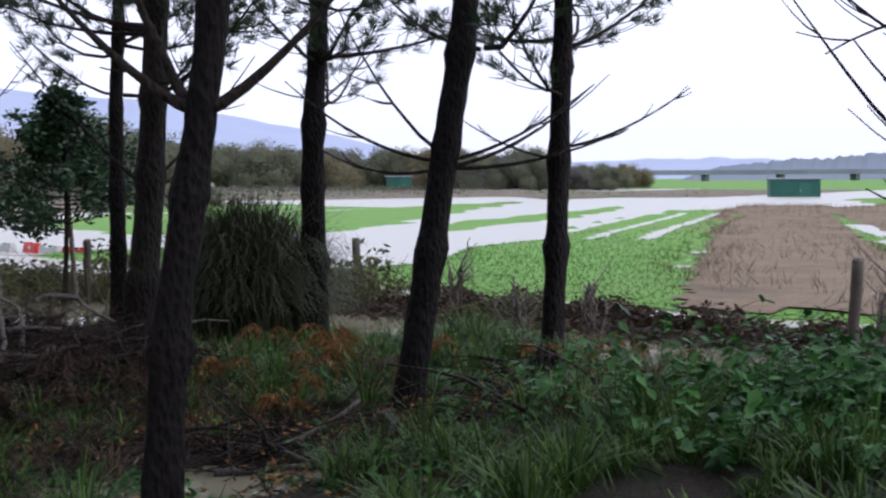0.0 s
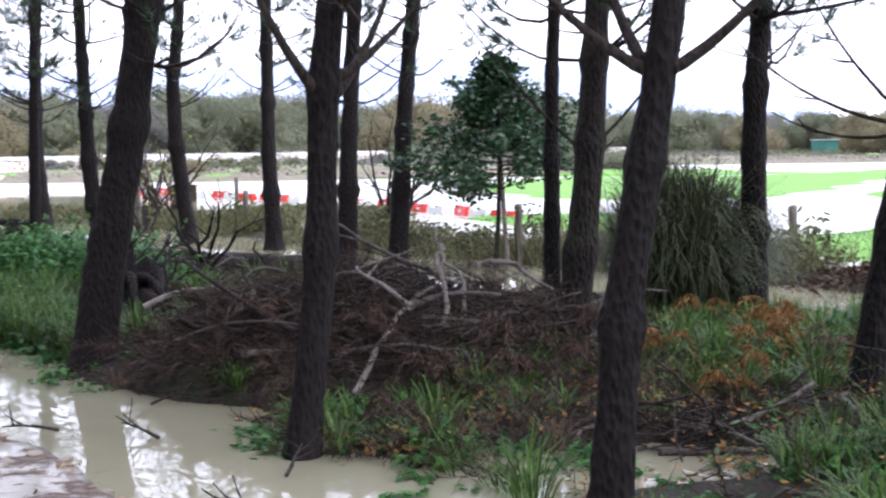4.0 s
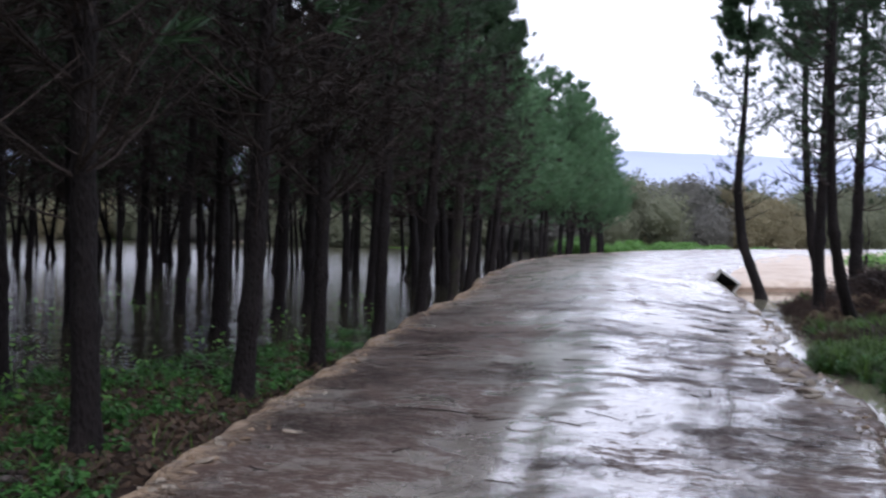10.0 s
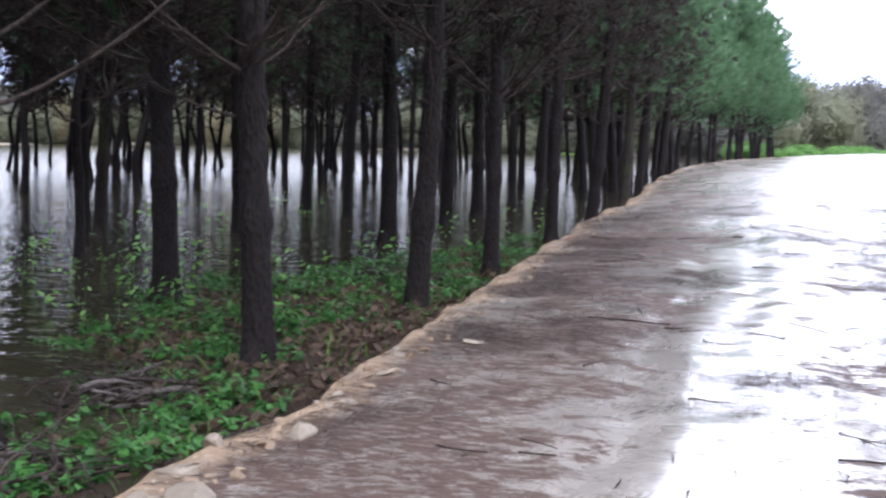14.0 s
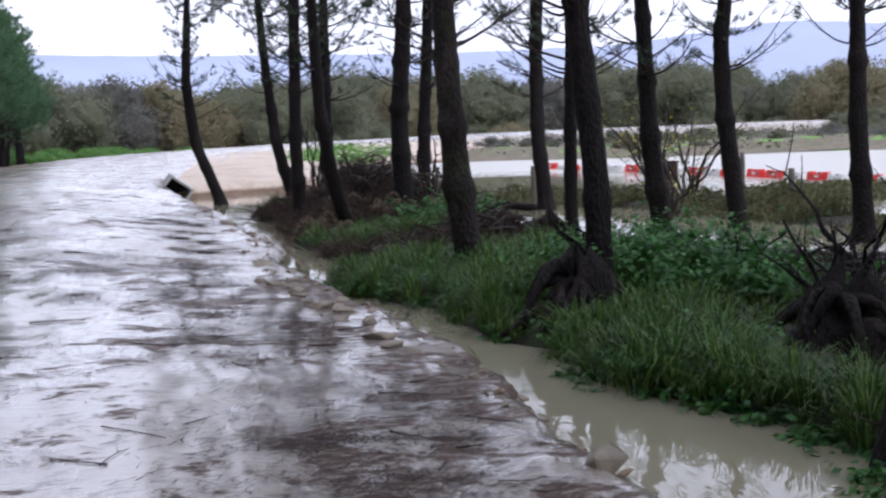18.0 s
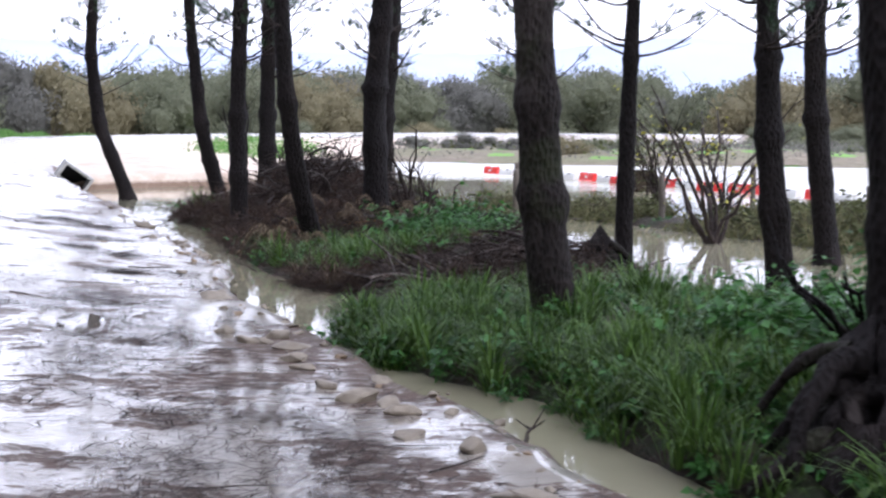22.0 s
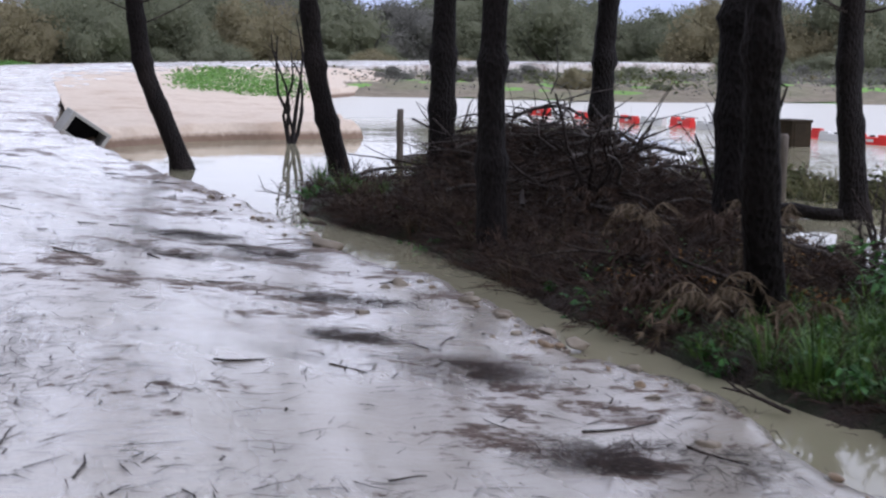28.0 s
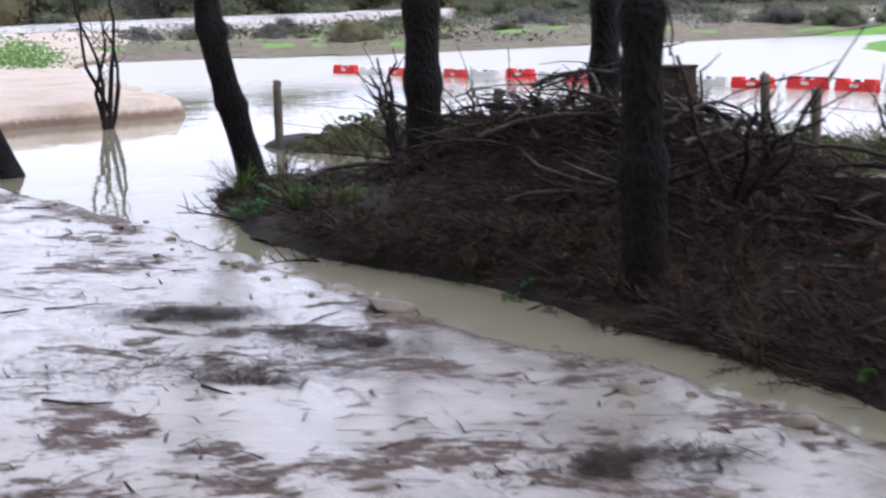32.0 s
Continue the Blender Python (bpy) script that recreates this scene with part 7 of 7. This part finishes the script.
viaduct = thing("viaduct", "long low grey viaduct across the flood plain", "bridge", pose(420, 330, 0, 0, 0, -38))
part("deck", box_bm(520, 9, 1.1, 0.0, 0, 0, 3.4), GREYDECK, viaduct)
part("parapet", box_bm(520, 0.3, 0.7, 0.0, 0, -4.3, 4.3), GREYDECK, viaduct)
for k in range(18):
    part("pier", box_bm(1.6, 6, 3.2, 0.0, -250 + 29.4 * k, 0, 1.25), GREYDECK, viaduct)

# ---- stones ----
STONES = []
for k in range(10):
    rng = np.random.RandomState(900 + k)
    bm = bmesh.new()
    for _ in range(15):
        d = rng.normal(size=3)
        d /= np.linalg.norm(d)
        bm.verts.new(Vector((d[0], d[1] * rng.uniform(0.65, 0.9), d[2] * 0.6)) * rng.uniform(0.8, 1.08))
    hull = bmesh.ops.convex_hull(bm, input=list(bm.verts))
    bmesh.ops.delete(bm, geom=[e for e in set(hull["geom_interior"] + hull["geom_unused"]) if isinstance(e, bmesh.types.BMVert)], context="VERTS")
    bmesh.ops.bevel(bm, geom=list(bm.edges), offset=0.07, segments=1, profile=0.5, affect="EDGES")
    me = bpy.data.meshes.new("stone")
    bm.to_mesh(me)
    bm.free()
    me.materials.append(STONE)
    STONES.append(me)
CLODS = []
for me in STONES:
    clod = me.copy()
    clod.materials[0] = CLAY
    CLODS.append(clod)
stone_rng = np.random.RandomState(44)


def clod(x, y, s):
    ob = put_mesh("clay_clod", CLODS[stone_rng.randint(10)], None, pose(x, y, road_height(x, y) + s * 0.1, stone_rng.uniform(-20, 20), stone_rng.uniform(-20, 20), stone_rng.uniform(0, 360)) @ Matrix.Diagonal((s, s, s * stone_rng.uniform(0.6, 1.0), 1)))
    return tagged(ob, "crumbled ochre clay clod on the track shoulder", "clod", "shoulder clods")


def stone(x, y, s, z=None, label="pale limestone lump at the track edge"):
    zz = road_height(x, y) if z is None else z
    ob = put_mesh("stone", STONES[stone_rng.randint(10)], None, pose(x, y, zz + s * 0.02, stone_rng.uniform(-14, 14), stone_rng.uniform(-14, 14), stone_rng.uniform(0, 360)) @ Matrix.Diagonal((s, s, s * stone_rng.uniform(0.5, 0.85), 1)))
    return tagged(ob, label, "stone", "edge stones")


for x, y, s in ((5.26, 20.7, 0.17), (5.48, 20.55, 0.19), (5.45, 19.88, 0.2), (5.54, 19.15, 0.15), (5.74, 18.44, 0.24), (5.5, 18.7, 0.26), (5.9, 17.85, 0.15), (5.72, 17.6, 0.15), (5.11, 21.4, 0.13), (5.2, 19.3, 0.14), (5.75, 17.2, 0.14),
                (6.02, 17.0, 0.16), (5.97, 16.5, 0.18), (6.12, 16.1, 0.17), (6.28, 15.75, 0.2), (6.03, 15.15, 0.2), (6.4, 15.0, 0.12), (6.5, 14.2, 0.12), (6.72, 13.3, 0.1), (7.0, 11.4, 0.1),
                (2.45, 7.15, 0.3), (2.62, 7.95, 0.22), (2.75, 6.75, 0.28), (2.3, 7.6, 0.2), (2.25, 9.7, 0.18), (2.27, 11.2, 0.18), (2.4, 8.9, 0.14), (1.6, 13.2, 0.12), (0.7, 17.0, 0.13),
                (4.55, 33.3, 0.4), (5.1, 29.7, 0.2), (5.3, 28.8, 0.2), (4.7, 31.0, 0.22), (5.45, 28.2, 0.16), (4.04, 29.54, 0.16), (4.5, 30.8, 0.14), (5.16, 20.1, 0.1), (4.95, 26.3, 0.16), (4.2, 35.0, 0.14), (3.95, 37.2, 0.16), (4.85, 27.9, 0.09), (4.75, 28.9, 0.08), (4.9, 25.2, 0.1), (5.2, 23.9, 0.38), (5.25, 24.5, 0.12)):
    if not 14 < y < 22:
        stone(x, y, (0.58 if y < 12 else 0.55) * s)
for x, y, s in ((5.3, 21.2, 0.15), (5.55, 20.87, 0.19), (5.12, 21.65, 0.13), (5.62, 19.45, 0.13), (5.73, 19.05, 0.17), (5.9, 18.7, 0.15), (5.46, 20.4, 0.11), (5.97, 19.65, 0.1), (5.83, 18.1, 0.12), (6.07, 17.8, 0.16), (6.05, 16.78, 0.19),
                (6.13, 16.32, 0.15), (6.27, 16.07, 0.13), (5.86, 18.9, 0.13), (5.54, 20.1, 0.12), (5.49, 21.3, 0.12), (4.53, 34.04, 0.26), (5.0, 30.2, 0.12), (5.21, 29.1, 0.11), (5.05, 29.6, 0.1), (6.79, 12.2, 0.18), (5.38, 21.15, 0.1), (5.5, 20.4, 0.14)):
    stone(x, y, s, None, "flat pale limestone slab bedded in the track edge")
for k in range(290):
    i = stone_rng.randint(60, 330)
    u = 0.95 + stone_rng.normal(0, 0.022) if stone_rng.rand() < 0.5 else 0.035 + abs(stone_rng.normal(0, 0.02))
    p = EDGE_L[i] * (1 - u) + EDGE_R[i] * u
    stone(float(p[0]), float(p[1]), 0.018 + 0.055 * stone_rng.rand() ** 2)

for k in range(290):
    i = int(60 + (190 if k < 160 else 250) * stone_rng.rand() ** 1.4)
    u = 0.045 + abs(stone_rng.normal(0, 0.022)) if k < 160 else 0.962 - abs(stone_rng.normal(0, 0.018))
    p = EDGE_L[i] * (1 - u) + EDGE_R[i] * u
    clod(float(p[0]), float(p[1]), 0.015 + 0.05 * stone_rng.rand() ** 2)

# ---- litter on the track ----
PATCHES = [(4.5, 10.7, 0.6, 0.35), (4.65, 9.6, 0.5, 0.3), (2.0, 12.0, 1.0, 1.6), (1.6, 15.5, 0.9, 1.8), (0.6, 19.5, 0.9, 2.2), (2.7, 16.5, 0.5, 0.9), (2.65, 24.4, 0.7, 0.7), (5.6, 13.0, 0.7, 1.6), (5.0, 17.5, 0.6, 1.8), (4.4, 21.0, 0.5, 1.6), (-0.6, 25, 0.8, 3.0),
           (3.18, 22.8, 0.6, 0.5), (2.6, 32.0, 0.6, 0.3), (2.0, 8.4, 0.7, 1.0), (3.0, 22.6, 0.5, 0.6), (4.2, 23.6, 0.5, 0.7), (1.0, 28.0, 0.7, 1.5), (5.9, 9.6, 0.5, 0.9), (3.2, 20.0, 0.3, 0.5), (2.2, 21.5, 0.4, 0.4)]


def patch_dens(X, Y):
    d = 0.0
    for x, y, a, b in PATCHES:
        d = np.maximum(d, spot(X, Y, x, y, a, b))
    return d * (0.35 + 0.65 * (value_noise(X, Y, 2.0, 13) > -0.1))


sel = (_ry > 4) & (_ry < 42)
NEAR_X, NEAR_Y, NEAR_Z = _rx[sel], _ry[sel], _rz[sel]
LEVEL_X, LEVEL_Y = np.arange(-4, 9.2, 0.16), np.arange(4, 41.5, 0.16)
LEVEL = np.array([NEAR_Z[near][((LEVEL_X[:, None] - NEAR_X[near]) ** 2 + (y - NEAR_Y[near]) ** 2).argmin(1)] for y in LEVEL_Y for near in (np.abs(NEAR_Y - y) < 0.8,)])


def nearest_road(p):
    """Height of the track at places p."""
    fx = np.clip((p[:, 0] + 4) / 0.16, 0, len(LEVEL_X) - 1.01)
    fy = np.clip((p[:, 1] - 4) / 0.16, 0, len(LEVEL_Y) - 1.01)
    i, j = fx.astype(int), fy.astype(int)
    u, v = fx - i, fy - j
    return (LEVEL[j, i] * (1 - u) + LEVEL[j, i + 1] * u) * (1 - v) + (LEVEL[j + 1, i] * (1 - u) + LEVEL[j + 1, i + 1] * u) * v


lit = np.random.RandomState(9)


def litter(name, label, n, box, dens, ln, width, lift):
    p = scatter(lit, n, box, dens)
    z = nearest_road(p)
    ang = lit.normal(0.2, 0.9, len(p))
    k = lit.uniform(*ln, len(p))
    base = np.c_[p, z + lit.uniform(0.003, lift, len(p))]
    tip = base + np.c_[np.cos(ang) * k, np.sin(ang) * k, lit.normal(0, 0.012, len(p))]
    d = tip - base
    side = np.c_[-d[:, 1], d[:, 0], 0 * k]
    side = side / (np.linalg.norm(side, axis=1)[:, None] + 1e-9) * width / 2
    v = np.stack([base - side, base + side, tip + [0, 0, 0.002]], 1).reshape(-1, 3)
    g = Geo()
    g.add(v, [(3 * i, 3 * i + 1, 3 * i + 2) for i in range(len(p))])
    return tagged(put_mesh(name, g.mesh(name, NEEDLES_DRY)), label, "litter", kind="stuff")


litter("needle_drifts", "drifts of brown pine needles on the wet track", 60000, (-3, 8, 5, 38), patch_dens, (0.05, 0.18), 0.007, 0.02)
CLUMPS = [(3.89, 30.0, 0.5, 0.2), (3.77, 28.65, 0.34, 0.15), (4.15, 27.75, 0.36, 0.32), (3.2, 31.7, 0.38, 0.14), (3.63, 32.8, 0.45, 0.17), (4.0, 32.4, 0.4, 0.17), (3.3, 33.4, 0.45, 0.17), (4.5, 26.0, 0.5, 0.3)]


def clump_dens(X, Y):
    d = 0.0
    for x, y, a, b in CLUMPS:
        d = np.maximum(d, spot(X, Y, x, y, a * 0.75, b * 0.8))
    return d**0.9 * (0.12 + 0.88 * (rough_noise(X, Y, 3.0, 14) > -0.05))


litter("needle_clumps", "dense dark clumps of wet pine needles on the clay", 6500, (2, 5.2, 25, 34.5), clump_dens, (0.05, 0.2), 0.006, 0.022)
litter("loose_needles", "loose pine needles scattered over the track", 9000, (-3, 8, 5, 38), lambda X, Y: 0 * X + 0.5, (0.05, 0.17), 0.006, 0.008)

def sprigs(name, label, n, box, dens):
    """Bent needle pairs and bits of twig lying flat, mostly across the track."""
    p = scatter(lit, n, box, dens)
    ang = lit.normal(0.25, 0.75, len(p))
    ln = 0.07 + 0.24 * lit.rand(len(p)) ** 1.8
    turn = lit.normal(0, 0.5, len(p))
    z = nearest_road(p)
    a = p
    b = a + np.c_[np.cos(ang), np.sin(ang)] * (ln * 0.5)[:, None]
    c = b + np.c_[np.cos(ang + turn), np.sin(ang + turn)] * (ln * 0.5)[:, None]
    w = (0.003 + 0.0035 * lit.rand(len(p)))[:, None]
    n1 = np.c_[-np.sin(ang + turn / 2), np.cos(ang + turn / 2)] * w
    zz = (z + 0.006)[:, None]
    v = np.stack([np.c_[a - n1, zz], np.c_[a + n1, zz], np.c_[b + n1, nearest_road(b)[:, None] + 0.012], np.c_[b - n1, nearest_road(b)[:, None] + 0.012], np.c_[c, nearest_road(c)[:, None] + 0.008]], 1).reshape(-1, 3)
    g = Geo()
    g.add(v, [f for i in range(len(p)) for f in ((5 * i, 5 * i + 1, 5 * i + 2, 5 * i + 3), (5 * i + 3, 5 * i + 2, 5 * i + 4))])
    return tagged(put_mesh(name, g.mesh(name, TWIG)), label, "litter", kind="stuff")


sprigs("needle_sprigs", "dark bent needle sprigs strewn over the wet clay", 9000, (-3, 8, 5, 40), lambda X, Y: 0.35 + 0.65 * (rough_noise(X, Y, 0.8, 19) > 0.0))

for k in range(170):
    i = lit.randint(70, 360)
    u = lit.uniform(0.06, 0.93)
    x, y = EDGE_L[i] * (1 - u) + EDGE_R[i] * u
    near = 24 < y < 34
    ln = lit.uniform(0.12, 0.5) if lit.rand() < 0.97 else lit.uniform(0.6, 1.0)
    az = lit.normal(0.15, 0.7)
    t = np.linspace(0, 1, 6)
    bow = lit.normal(0, 0.1) * ln
    pts = np.c_[x + math.cos(az) * ln * t - math.sin(az) * bow * np.sin(3.14 * t), y + math.sin(az) * ln * t + math.cos(az) * bow * np.sin(3.14 * t), 0 * t]
    pts[:, 2] = nearest_road(pts[:, :2]) + 0.007
    r = 0.003 + 0.005 * lit.rand() + 0.004 * (ln > 0.6)
    g = Geo()
    g.tube(pts, np.linspace(r, r * 0.5, 6), 5)
    tagged(put_mesh("fallen_twig", g.mesh("fallen_twig", TWIG, True)), "dark fallen pine twig lying on the wet clay", "twig", "fallen twigs")


# ---- puddles on the track ----
def puddle(x, y, rx, ry, seed):
    """A shallow pool of clear water lying in a dip of the clay."""
    rng = np.random.RandomState(seed)
    th = np.arange(26) * 2 * np.pi / 26
    r = 1 + 0.12 * np.sin(2 * th + rng.uniform(0, 6)) + 0.08 * np.sin(5 * th + rng.uniform(0, 6)) + 0.04 * rng.normal(size=26)
    rim = np.c_[x + rx * r * np.cos(th), y + ry * r * np.sin(th)]
    top = road_height(x, y) + 0.03
    g = Geo()
    g.add(np.r_[np.c_[rim, np.full(26, top)], np.c_[rim, np.full(26, top - 0.06)]], [tuple(range(26))] + [(i + 26, (i + 1) % 26 + 26, (i + 1) % 26, i) for i in range(26)])
    return tagged(put_mesh("puddle", g.mesh("puddle", FILM)), "shallow rain puddle on the clay mirroring the sky", "puddle")


puddle(4.0, 22.0, 0.26, 0.62, 990)

# ---- twigs in the ditch ----
for k, (x, y, ln, az, z) in enumerate(((7.75, 9.7, 0.38, 200, 0.05), (8.3, 9.3, 0.35, 120, 0.02), (8.5, 10.4, 0.25, 10, 0.03), (8.7, 8.0, 0.4, 60, 0.02), (6.4, 18.0, 0.3, 70, 0.1), (5.8, 27.0, 0.4, 130, 0.03), (5.2, 37.5, 0.7, 190, 0.05), (5.0, 35.4, 0.4, 170, 0.03), (6.3, 22.6, 0.3, 20, 0.03), (8.4, 7.4, 0.3, 150, 0.03))):
    rng = np.random.RandomState(970 + k)
    g = Geo()
    pts = limb(rng, np.array([x, y, z]), math.radians(az), ln, rng.uniform(0.0, 0.25), -0.1, 6)
    g.tube(pts, np.linspace(0.013, 0.004, 6), 6)
    for s in range(3):
        g.tube(limb(rng, pts[2 + s], math.radians(az) + rng.choice([-1, 1]) * 0.9, ln * 0.35, rng.uniform(0.2, 1.2), 0, 4), np.linspace(0.007, 0.003, 4), 4)
    tagged(put_mesh("drift_branch", g.mesh("drift_branch", TWIG, True)), "dark broken branch drifting in muddy ditch water", "branch", "drift branches")
